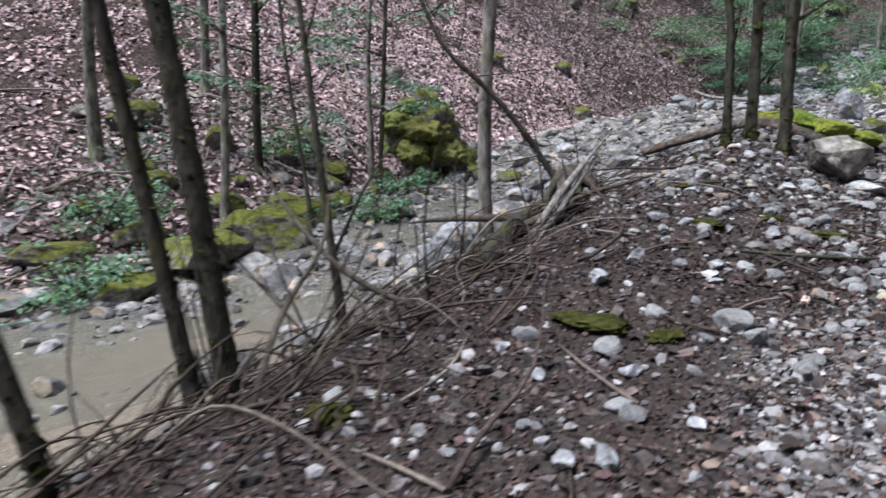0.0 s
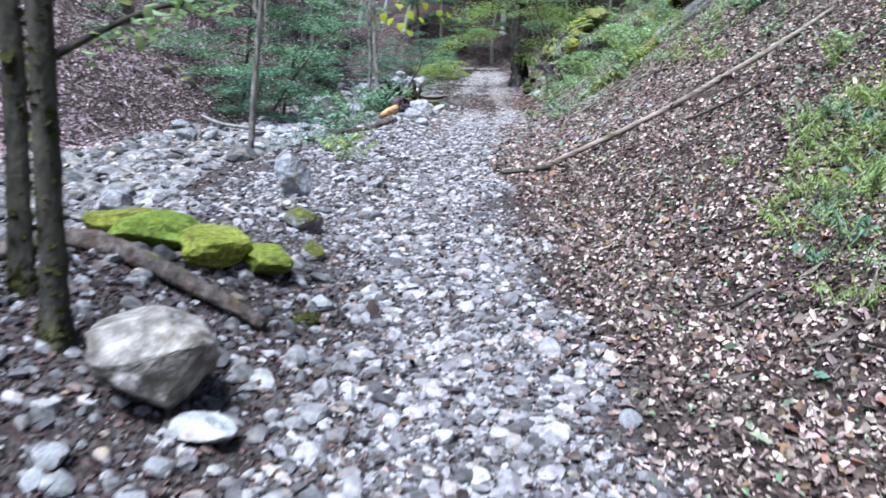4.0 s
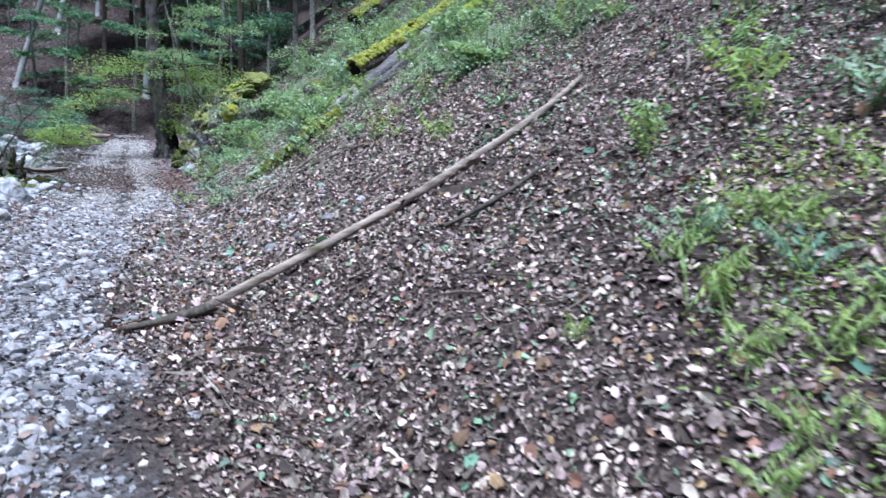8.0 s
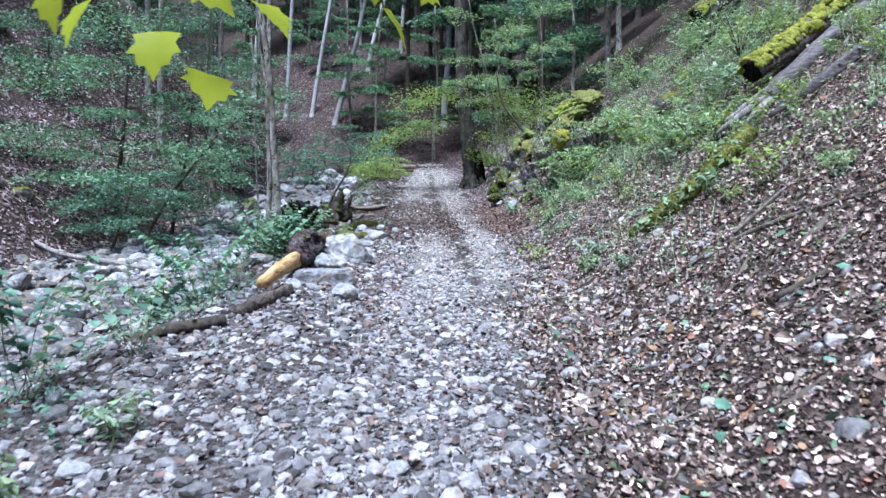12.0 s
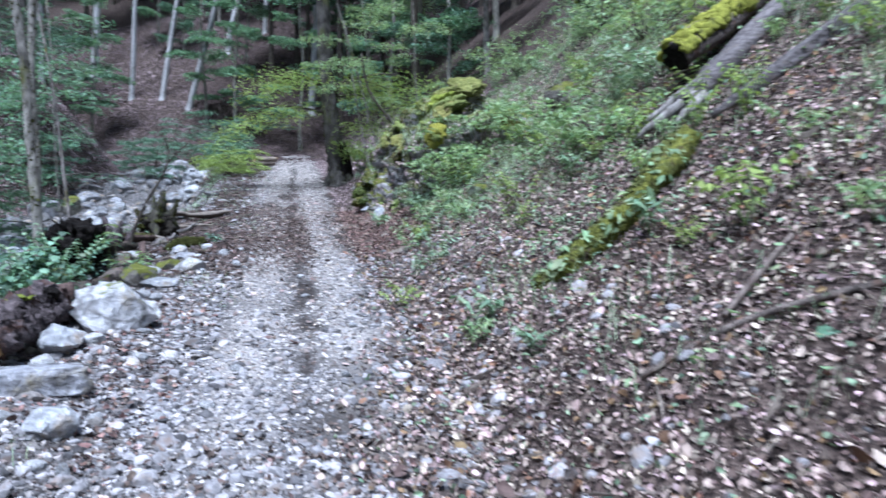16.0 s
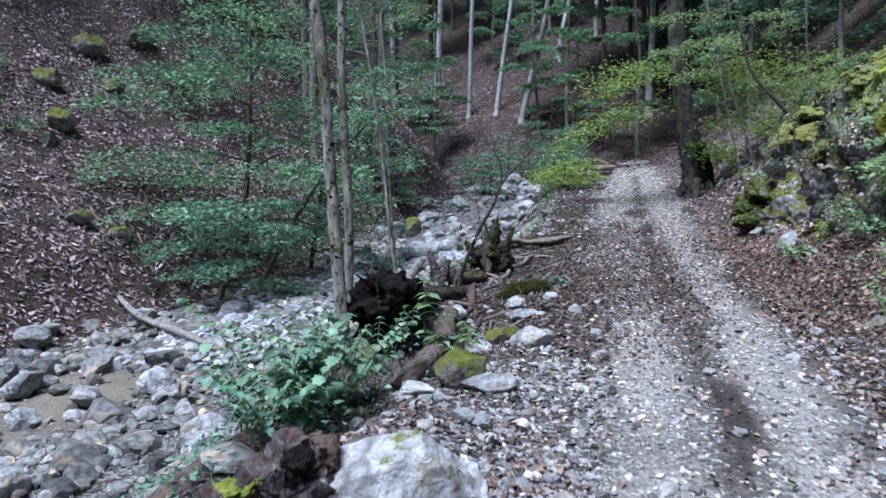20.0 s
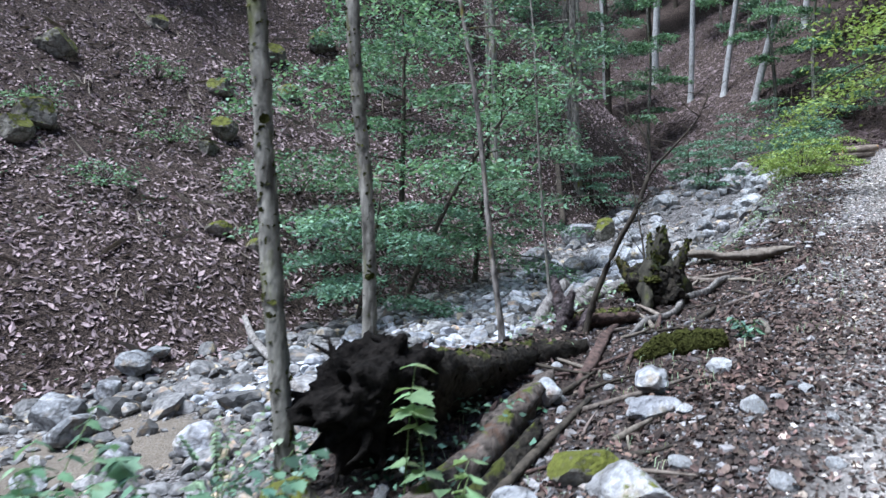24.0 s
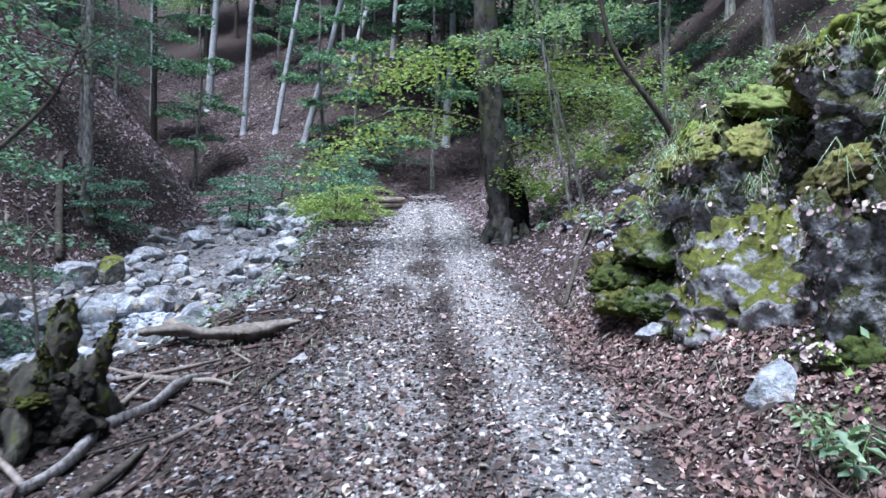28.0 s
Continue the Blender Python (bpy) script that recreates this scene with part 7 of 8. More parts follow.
for k, (x, y, w, h) in enumerate([(-16.6, 29.7, 1.0, 0.9), (-15.4, 32.4, 1.1, 0.9), (-14.1, 29.8, 0.9, 0.7), (-17.6, 33.6, 1.0, 0.8), (-13.0, 34.5, 1.0, 0.8), (-12.0, 39.5, 1.2, 1.0), (-11.2, 41.8, 1.0, 0.9)]):
    bush("beech_shrub", "thin low beech shrub on the brown leaf slope", x, y, w, h, leaf_hazel, 420, 0.1, 660 + k)["group"] = "low shrubs on the leaf slope"
stem("hazel_sapling", "thin leaning sapling above the track", 3.5, 38.9, (-1.8, -0.6), 6.5, 0.045, 0.02, bark_grey, 611, limbs=[(0.5, (-1, 0.2, 0.2), 1.6), (0.7, (0.6, -0.6, 0.3), 1.6), (0.85, (-0.6, -0.8, 0.2), 1.6)], leaf=leaf_fresh, leaves=200, size=0.1, category="sapling")
for k, (x, y, lx, h) in enumerate([(2.95, 37.4, -0.9, 5.0), (3.6, 40.4, -0.6, 6.0), (4.6, 37.0, -0.4, 5.5)]):
    stem("hazel_sapling", "thin grey sapling with a few lit leaves on the bank", x, y, (lx, -0.3), h, 0.03, 0.012, bark_grey, 614 + k, limbs=[(0.5 + 0.09 * j, (math.cos(2.4 * j + k), math.sin(2.4 * j + k), 0.1), 1.3) for j in range(6)], leaf=leaf_fresh, leaves=170, size=0.09, group="thin saplings on the bank", category="sapling", thick=0.03)
for k in range(26):
    x, y = 2.5 + 0.13 * k % 2.2 + 0.4 * math.sin(7 * k), 34.2 + 5.2 * ((k * 0.618) % 1)
    boulder("boulder", "small grey stone lying in the leaves of the bank", x, y, (0.1 + 0.05 * math.sin(3 * k), 0.08, 0.06), limestone, 470 + k, 61 * k, 0.3, 3, "small stones on the leaf bank")
log("crooked_branch", "dark crooked branch hanging over the crag", [on(3.6, 33.6, 0.3), (3.3, 33.5, 6.4), (2.9, 33.4, 6.85), (2.4, 33.3, 7.4), (2.25, 33.2, 8.4)], [0.09, 0.05, 0.035, 0.03, 0.02], bark_dark, 612, "branch")
log("fallen_branch", "thin dark pole lying on the leaf bank", lie([(1.9, 33.4), (2.6, 35.4), (3.4, 37.2)], 0.05), [0.03, 0.03, 0.02], bark_dark, 613, "branch")

maple = thing("maple_tree", "young maple reaching bright yellow-green leaves over the track", "tree", on(-3.3, 14.6, -0.1))
m0 = np.array(on(-3.3, 14.6, -0.1))
part("trunk", put_mesh("trunk", *tube(np.array([(-3.3, 14.6, m0[2]), (-3.2, 14.6, 3.0), (-3.0, 14.5, 4.6), (-2.9, 14.5, 6.5)]) - m0, [0.05, 0.045, 0.04, 0.03], 9, 0.05, 1, steps=3), bark_grey), maple)
part("branch", put_mesh("branch", *tube(np.array([(-3.05, 14.55, 4.3), (-2.2, 14.2, 4.5), (-1.5, 13.7, 4.35), (-0.9, 13.4, 4.1), (-0.45, 13.3, 4.0)]) - m0, [0.02, 0.014, 0.01, 0.006, 0.003], 6, steps=3), bark_grey), maple)
lv0, lf0 = maple_leaf()
leaf_spots = [(-1.01, 13.23, 3.65), (-0.89, 13.29, 3.6), (-0.8, 13.34, 3.52), (-0.68, 13.33, 3.68), (-0.82, 13.28, 3.73), (-0.4, 13.38, 3.69), (-0.3, 13.37, 3.75), (-0.42, 13.36, 3.78), (-1.12, 13.3, 3.72), (-0.95, 13.42, 3.86), (-0.62, 13.42, 3.88)]
g = np.random.default_rng(620)
for k, p in enumerate(leaf_spots):
    p = (p[0] + 0.04, p[1], p[2] + 0.04)
    s = g.uniform(0.085, 0.135)
    ob = part("leaf", put_mesh("leaf", lv0 * s, lf0, leaf_yellow), maple)
    ob.matrix_basis = pose(*(np.array(p) - m0), -66 + g.normal(0, 12), g.normal(0, 16), 180 + g.normal(0, 35))
    part("petiole", put_mesh("petiole", *tube(np.array([np.array(p) - m0, np.array((p[0] * 0.9 - 0.08, 13.45, 4.12)) - m0]), [0.002, 0.002], 4), stem_green), maple)


# Arching bare vines over the brushwood at the pool.
vines = thing("vine_tangle", "tangle of bare brown vines arching over the bank of the pool", "vines", on(-2.9, 1.6))
v0 = np.array(on(-2.9, 1.6))
g = np.random.default_rng(640)
for k in range(46):
    x, y = g.uniform(-3.7, -2.35), g.uniform(0.4, 4.0)
    a, n = g.uniform(0, 6.28), g.uniform(0.5, 1.4)
    q = [np.array(on(x + math.cos(a) * n * u + g.normal(0, 0.07), y + math.sin(a) * n * u + g.normal(0, 0.07), max(0.0, 0.02 + g.uniform(0.1, 0.9) * n * u * (1 - u) * 1.5))) - v0 for u in (0, 0.25, 0.5, 0.75, 1)]
    w = g.uniform(0.004, 0.009)
    part("vine", put_mesh("vine", *tube(q, [w, w, w * 0.8, w * 0.6, w * 0.3], 6, 0.08, k, steps=4), (twig_brown, twig_brown, dead_wood)[k % 3]), vines)


# ---- what nobody could count: gravel, stream stones, leaf litter, small greenery ----
def sample(n, x0, x1, y0, y1, keep, seed):
    """Chance places with a keep chance that depends on the place."""
    g = np.random.default_rng(seed)
    x, y = g.uniform(x0, x1, n), g.uniform(y0, y1, n)
    k = g.uniform(0, 1, n) < keep(x, y)
    return x[k], y[k]


def strew(name, label, category, x, y, shapes, face, size, material, seed, flat=0.6, tilt=0.25, lift=0.15, wide=1.0, shade=False):
    """Many small pieces laid on the ground as one object."""
    g = np.random.default_rng(seed)
    n = slope_normal(x, y) + g.normal(0, tilt, (len(x), 3))
    n /= np.linalg.norm(n, axis=1, keepdims=True)
    s = np.stack([size * g.uniform(0.8, 1.3, len(x)), size * wide * g.uniform(0.7, 1.1, len(x)), size * flat * g.uniform(0.7, 1.2, len(x))], -1)
    pos = np.stack([x, y, ground(x, y) + s[:, 2] * lift], -1)
    me = put_mesh(name, *scatter(shapes, face, pos, frames(n, g), s), material, shade)
    return thing(name, label, category, mesh=me, kind="stuff")


def tufts(name, label, x, y, size, up, material, seed, wide=0.5):
    """Leaves that stand a little above the ground at many angles."""
    g = np.random.default_rng(seed)
    n = np.stack([g.normal(0, 0.5, len(x)), g.normal(0, 0.5, len(x)), np.ones(len(x))], -1)
    n /= np.linalg.norm(n, axis=1, keepdims=True)
    pos = np.stack([x, y, ground(x, y) + up * g.uniform(0.1, 1, len(x))], -1)
    me = put_mesh(name, *foliage(pos, n, size * g.uniform(0.6, 1.3, len(x)), seed, wide=wide / 0.54), material)
    return thing(name, label, "plants", mesh=me, kind="stuff")


ICO1F, ICO2F = [ICO[1][1]], [ICO[2][1]]
g = np.random.default_rng(800)
x, y = sample(75000, -3.6, 1.9, -1.5, 24, lambda x, y: gravel_amount(x, y) * 0.62 * (x > brink(y) - 1.2) * (1 - 0.55 * smooth(17, 21, y)), 801)
strew("gravel", "loose pale limestone gravel covering the track", "gravel", x, y, PEBBLES, ICO1F, np.clip(0.026 * np.exp(g.normal(0, 0.5, len(x))), 0.01, 0.07) * (1 - 0.45 * smooth(17, 22, y)) * (0.65 + 0.35 * smooth(3.5, 6.5, y)), gravel_stone, 802)
x, y = sample(70000, -2.6, 1.6, -1.0, 20, lambda x, y: gravel_amount(x, y) * 0.8 * (x > brink(y) - 0.4), 8011)
strew("gravel", "small lilac-grey chippings between the stones of the track", "gravel", x, y, CHIPS, CHIP_F, np.clip(0.013 * np.exp(g.normal(0, 0.4, len(x))), 0.006, 0.03), gravel_stone, 8021)
x, y = sample(85000, -1.3, 2.0, 18, 60, lambda x, y: gravel_amount(x, y) * 0.75 * (1 - 0.6 * smooth(34, 50, y)) * (x > road_left(y) - 0.8), 803)
strew("gravel", "fine crushed limestone in the wheel ruts of the track", "gravel", x, y, CHIPS, CHIP_F, np.clip(0.014 * np.exp(g.normal(0, 0.45, len(x))), 0.006, 0.028) * (1 + smooth(34, 50, y)), gravel_fine, 804)
x, y = sample(20000, -3.4, -0.2, 0.2, 46, lambda x, y: (0.7 - 0.45 * smooth(9, 5, y)) * (x < road_left(y) + 0.2) * (x > brink(y) - 1.0), 805)
strew("gravel", "scattered small stones on the dark soil of the verge", "gravel", x, y, CHIPS, CHIP_F, np.clip(0.016 * np.exp(g.normal(0, 0.5, len(x))), 0.007, 0.05), gravel_dark, 806)
x, y = sample(11500, -1.9, -0.35, 19.0, 27, lambda x, y: 0.8 * smooth(25.5, 23, y) * (0.4 + 0.6 * smooth(-0.4, 0.2, value_noise(x * 2, y * 2, 63))), 8065)
strew("gravel", "pale stones strewn among leaves on the verge", "gravel", x, y, CHIPS, CHIP_F, np.clip(0.02 * np.exp(g.normal(0, 0.55, len(x))), 0.008, 0.04), gravel_stone, 8066, 0.45, lift=0.3)
x, y = sample(3000, -1.9, -0.4, 18.5, 27, lambda x, y: 0.8 * smooth(-0.3, 0.3, value_noise(x * 1.6, y * 1.6, 67)), 8073)
strew("leaf_litter", "red-brown leaves between the verge stones", "leaves", x, y, FLAKES, FLAKE_F, 0.036 * np.exp(g.normal(0, 0.3, len(x))), litter_red, 8074, 0.9, 0.5, 0.7)
x, y = sample(9000, -2.6, -0.5, 23.5, 34, lambda x, y: 0.8 * (x > brink(y) - 0.6) * smooth(-0.4, 0.25, value_noise(x * 1.4, y * 1.4, 73)), 8077)
strew("leaf_litter", "dark brown leaves on the verge by the fallen tree", "leaves", x, y, FLAKES, FLAKE_F, 0.03 * np.exp(g.normal(0, 0.3, len(x))), litter_dark, 8078, 0.9, 0.5, 0.5)
x, y = sample(170, -1.8, -0.4, 18.5, 25, lambda x, y: 0.8 + 0 * x, 8067)
strew("cobbles", "white stones lying on the verge", "stones", x, y, COBBLES, ICO2F, np.clip(0.045 * np.exp(g.normal(0, 0.4, len(x))), 0.02, 0.1), gravel_fine, 8068, 0.6)
x, y = sample(5500, -3.0, -0.4, 27, 48, lambda x, y: 0.75 * (x > brink(y) - 0.9) * smooth(27, 31, y) * smooth(-0.5, 0.2, value_noise(x * 1.5, y * 1.2, 72)), 8075)
strew("gravel", "grey stones mixed with leaves on the upper verge", "gravel", x, y, CHIPS, CHIP_F, np.clip(0.026 * np.exp(g.normal(0, 0.5, len(x))), 0.01, 0.08), gravel_stone, 8076, 0.5, lift=0.3)
x, y = sample(3600, -2.5, -0.5, 25, 31, lambda x, y: 0.9 * (x > brink(y) - 0.3) * (0.25 + 0.75 * smooth(-0.3, 0.3, value_noise(x * 1.9, y * 1.5, 76))), 8081)
strew("gravel", "small pale stones and chips in the soil of the upper verge", "gravel", x, y, CHIPS, CHIP_F, np.clip(0.013 * np.exp(g.normal(0, 0.55, len(x))), 0.006, 0.05), gravel_stone, 8082, 0.55, lift=0.4)
x, y = sample(5200, -8.6, -2.9, 27.5, 40, lambda x, y: 0.95 * (x < brink(y) - 0.5) * (x > foot_left(y) + 0.3), 8083)
strew("stream_stones", "small bluish white stones crowding the upper stream bed", "stones", x, y, COBBLES, ICO2F, np.clip(0.075 * np.exp(g.normal(0, 0.4, len(x))), 0.03, 0.2), stream_pale, 8084, 0.6, lift=0.55)
x, y = sample(8000, -2.9, -0.2, -0.5, 9, lambda x, y: 0.9 * (x > brink(y) - 0.3), 8061)
strew("gravel", "small crushed stones mixed with leaves on the verge", "gravel", x, y, CHIPS, CHIP_F, np.clip(0.014 * np.exp(g.normal(0, 0.5, len(x))), 0.006, 0.045), gravel_dark, 8062)
x, y = sample(800, -2.9, -0.4, 4.0, 9, lambda x, y: 0.85 * (x > brink(y) - 0.4) * smooth(3.6, 5.4, y + 0.6 * (x + 1)), 8079)
strew("cobbles", "grey angular stones heaped round the three trees", "stones", x, y, COBBLES, ICO2F, np.clip(0.038 * np.exp(g.normal(0, 0.4, len(x))), 0.02, 0.1), stream_stone, 8080, 0.6, lift=0.3)
x, y = sample(1900, -2.9, -0.2, -0.5, 9, lambda x, y: 0.9 * (x > brink(y) - 0.3), 8069)
strew("gravel", "small pale stones dotted over the dark verge", "gravel", x, y, PEBBLES, ICO1F, np.clip(0.016 * np.exp(g.normal(0, 0.5, len(x))), 0.008, 0.05), gravel_stone, 8070, lift=0.5)
x, y = sample(3400, -14.5, -7.4, 0, 14, lambda x, y: 0.9 * smooth(-0.4, 0.3, value_noise(x * 0.7, y * 0.7, 66)), 8071)
strew("rubble", "grey stones and bark rubble on the flat beyond the stream", "rubble", x, y, COBBLES, ICO2F, np.clip(0.07 * np.exp(g.normal(0, 0.5, len(x))), 0.03, 0.2), stream_stone, 8072, 0.5)
x, y = sample(15000, -2.9, -0.3, -0.5, 9, lambda x, y: 0.9 * (x > brink(y) - 0.3), 8063)
strew("leaf_litter", "dark dead leaves on the verge", "leaves", x, y, FLAKES, FLAKE_F, 0.028 * np.exp(g.normal(0, 0.3, len(x))), litter_verge, 8064, 0.9, 0.5, 0.3)
x, y = sample(7000, -3.3, 1.4, 0.0, 22, lambda x, y: 0.55 * np.maximum(gravel_amount(x, y), 0.10 * (x < 0)) * (x > brink(y) - 1.0) * (1 - 0.6 * smooth(0.0, 0.6, x)) * (1 - 0.85 * (x < -0.7) * (y < 7)), 807)
strew("cobbles", "fist-sized pale angular stones along the track", "stones", x, y, COBBLES, ICO2F, np.clip(0.040 * np.exp(g.normal(0, 0.35, len(x))), 0.022, 0.10) * (0.7 + 0.3 * smooth(3, 6, y)), gravel_stone, 808, 0.65)
x, y = sample(5200, 0.2, 2.9, 14.5, 25, lambda x, y: 0.9 * smooth(-0.3, 0.1, x - road_right(y)) * smooth(1.6, 0.5, x - road_right(y)) * smooth(14.5, 16, y), 8091)
strew("gravel", "pale crushed stones mixed into the leaves at the track's edge", "gravel", x, y, CHIPS, CHIP_F, np.clip(0.024 * np.exp(g.normal(0, 0.5, len(x))), 0.01, 0.045), gravel_stone, 8092, 0.5, lift=0.35)
x, y = sample(700, 0.8, 2.9, 14.5, 26, lambda x, y: 0.6 + 0 * x, 809)
strew("cobbles", "small pale stones at the foot of the bank", "stones", x, y, COBBLES, ICO2F, np.clip(0.035 * np.exp(g.normal(0, 0.4, len(x))), 0.015, 0.09), gravel_stone, 810, 0.65)
x, y = sample(10500, -11.2, -1.2, -3, 60, lambda x, y: (x > foot_left(y) - 0.5) * (x < brink(y) - 0.6 + 1.1 * value_noise(x * 0.9, y * 0.9, 61)) * 0.95 * (1 - 0.93 * pool(x, y)) * (1 - (y < 4.6) * (x > brink(y) - 1.7)), 811)
xs, ys = sample(5200, -10.8, -2.4, 17, 34, lambda x, y: (x > foot_left(y) - 0.4) * (x < brink(y) - 0.6) * 0.95 * (1 - 0.93 * pool(x, y)), 8111)
x, y = np.concatenate([x, xs]), np.concatenate([y, ys])
size = np.clip(0.07 * np.exp(g.normal(0, 0.65, len(x))), 0.025, 0.36)
far = y > 33
single = np.zeros(len(x), bool)
single[np.argsort(-np.where((y > 1) & (y < 33), size, 0))[:300]] = True
bed = ~far & ~single
strew("stream_stones", "pale rounded stones filling the stream bed", "stones", x[bed], y[bed], COBBLES, ICO2F, size[bed], stream_stone, 812, 0.6, lift=0.25)
lone_xy = np.stack([x[single], y[single], size[single]], -1)
strew("stream_stones", "pale stones filling the bed farther up the stream", "stones", x[far], y[far], PEBBLES, ICO1F, size[far] * 1.1, stream_stone, 8121, 0.6, lift=0.25)
x, y = sample(29000, -11, -1.4, -3, 44, lambda x, y: (x > foot_left(y) - 0.3) * (x < brink(y) - 0.6) * 0.8 * (1 - 0.95 * pool(x, y)), 813)
strew("stream_gravel", "fine gravel between the stream stones", "gravel", x, y, CHIPS, CHIP_F, np.clip(0.03 * np.exp(g.normal(0, 0.4, len(x))), 0.012, 0.08), stream_stone, 814)

x, y = sample(340000, -0.3, 9.0, -1.5, 36, lambda x, y: smooth(8.8, 6.2, x + 0.8 * value_noise(x, y, 78)) * smooth(-1.4, 1.0, y + 0.6 * value_noise(x, y, 79)) * smooth(-0.25, 0.55, x - road_right(y) + 0.25 * value_noise(x * 2, y * 2, 31)) * (0.98 - 0.3 * smooth(19, 23, y) * (y < 26.5) - 0.3 * smooth(4.5, 7.5, x)) * (y < 34 + 0 * x), 821)
far = (x > 4.6) | (y > 24)
size = 0.031 * np.exp(g.normal(0, 0.32, len(x)))
strew("leaf_litter", "dense carpet of dry brown beech leaves on the bank", "leaves", x[~far], y[~far], FLAKES, FLAKE_F, size[~far], litter_leaf, 822, 1.3, 0.75, 0.3)
strew("leaf_litter", "dry brown leaves higher up the bank", "leaves", x[far], y[far], BLADES, BLADE_F, size[far] * 1.15, litter_leaf, 8222, 0.9, 0.55, 0.2)
x, y = sample(75000, -3.6, 0.6, 0.0, 48, lambda x, y: 0.8 * (x < road_left(y) + 0.1) * (x > brink(y) - 1.3) * (1 - 0.5 * smooth(7, 9, y) * (1 - smooth(19, 22, y))), 823)
size = 0.04 * np.exp(g.normal(0, 0.3, len(x)))
low = y < 9
strew("leaf_litter", "brown leaves and bark crumbs on the verge", "leaves", x[~low], y[~low], FLAKES, FLAKE_F, size[~low], litter_dark, 824, 0.9, 0.5, 0.15)
strew("leaf_litter", "dark purple-brown leaves on the verge above the pool", "leaves", x[low], y[low], FLAKES, FLAKE_F, size[low] * 0.75, litter_verge, 8241, 0.9, 0.5, 0.15)
x, y = sample(5200, -0.8, 1.4, 0.5, 36, lambda x, y: 0.25 + 0.4 * smooth(26, 29, y) + 0.35 * smooth(0.2, 0.9, x) * (y < 12), 825)
strew("leaf_litter", "single dry leaves lying on the track", "leaves", x, y, FLAKES, FLAKE_F, 0.05 * np.exp(g.normal(0, 0.25, len(x))), litter_leaf, 826, 0.9, 0.4, 0.2)
for key, label, count, size, leafy, seed in (("leaf_litter", "dark wet leaves among the dry ones on the bank", 18000, 0.04, litter_dark, 8221), ("leaf_litter", "pinkish pale leaves among the dark ones on the bank", 9000, 0.033, litter_pink, 8223), ("leaf_litter", "rusty orange leaves among the brown ones on the bank", 9000, 0.036, litter_rust, 8226), ("leaf_litter", "small green leaves fallen on the bank", 8000, 0.032, leaf_herb, 8225)):
    x, y = sample(count, 0.3, 6.5, 1.0, 27, lambda x, y: smooth(-0.2, 0.5, x - road_right(y) + 0.25 * value_noise(x * 2, y * 2, 31)), seed)
    strew(key, label, "leaves", x, y, FLAKES, FLAKE_F, size * np.exp(g.normal(0, 0.3, len(x))), leafy, seed + 1, 1.2, 0.7, 0.45)
x, y = sample(240, 0.9, 5.2, 6.5, 18, lambda x, y: 0.6 * smooth(0.2, 0.9, x - road_right(y)), 8231)
strew("leaf_litter", "fallen dull green maple leaves on the leafy bank", "leaves", x, y, LOBED[0], LOBED[1], 0.06 * np.exp(g.normal(0, 0.25, len(x))), leaf_beech, 8232, 1.0, 0.45, 0.4)
x, y = sample(900, 0.9, 5.2, 4.5, 22, lambda x, y: 0.7 * smooth(0.1, 0.7, x - road_right(y)), 8233)
strew("leaf_litter", "dry brown maple leaves lying on the leafy bank", "leaves", x, y, LOBED[0], LOBED[1], 0.055 * np.exp(g.normal(0, 0.25, len(x))), litter_rust, 8234, 1.0, 0.5, 0.4)
x, y = sample(5200, 2.4, 6.5, 10.6, 19, lambda x, y: 0.9 * smooth(2.6, 3.6, x) * smooth(0.1, 0.4, value_noise(x * 1.5, y * 1.5, 77)), 8235)
tufts("ground_greenery", "small dark green ivy leaves in patches on the bank", x, y, 0.045, 0.1, leaf_hazel, 8236, 0.7)
x, y = sample(15000, -0.9, 1.3, -0.5, 19, lambda x, y: 0.85 + 0 * x, 8229)
strew("leaf_litter", "brown leaf crumbs between the stones of the track", "leaves", x, y, FLAKES, FLAKE_F, 0.03 * np.exp(g.normal(0, 0.35, len(x))), litter_dark, 8230, 0.9, 0.4, 0.5)
x, y = sample(36000, -1.3, 2.0, 24, 44, lambda x, y: (0.5 + 0.5 * smooth(-0.2, 0.3, value_noise(x * 1.8, y * 0.8, 70))) * smooth(24, 27, y) * (1 - 0.8 * smooth(30, 34, y)) * (1 - 0.75 * np.exp(-(((x - 0.95) / 0.28) ** 2)) * (y < 31)), 8251)
strew("leaf_litter", "brown leaf fragments trodden into the upper track", "leaves", x, y, FLAKES, FLAKE_F, 0.034 * np.exp(g.normal(0, 0.3, len(x))), litter_dark, 8261, 0.9, 0.4, 0.35)
x, y = sample(15000, -1.2, 0.7, 23.5, 34, lambda x, y: smooth(23.5, 26, y) * (0.35 + 0.65 * smooth(-0.3, 0.3, value_noise(x * 1.7, y * 0.7, 74))), 8253)
strew("leaf_litter", "dark crumbled leaves on the shaded side of the track", "leaves", x, y, FLAKES, FLAKE_F, 0.03 * np.exp(g.normal(0, 0.3, len(x))), litter_dark, 8263, 0.9, 0.4, 0.4)
x, y = sample(9000, -0.9, 1.6, 20, 40, lambda x, y: 0.7 * np.exp(-(((x - 0.42) / 0.28) ** 2)) + 0.5 * smooth(26, 29, y) * smooth(0.25, 0.5, np.abs(x - 0.42)) * (np.abs(x - 0.42) < 1.2) * 0.5, 8227)
strew("leaf_litter", "dark crumbled leaves between the wheel ruts", "leaves", x, y, FLAKES, FLAKE_F, 0.03 * np.exp(g.normal(0, 0.3, len(x))), litter_dark, 8228, 0.9, 0.4, 0.35)
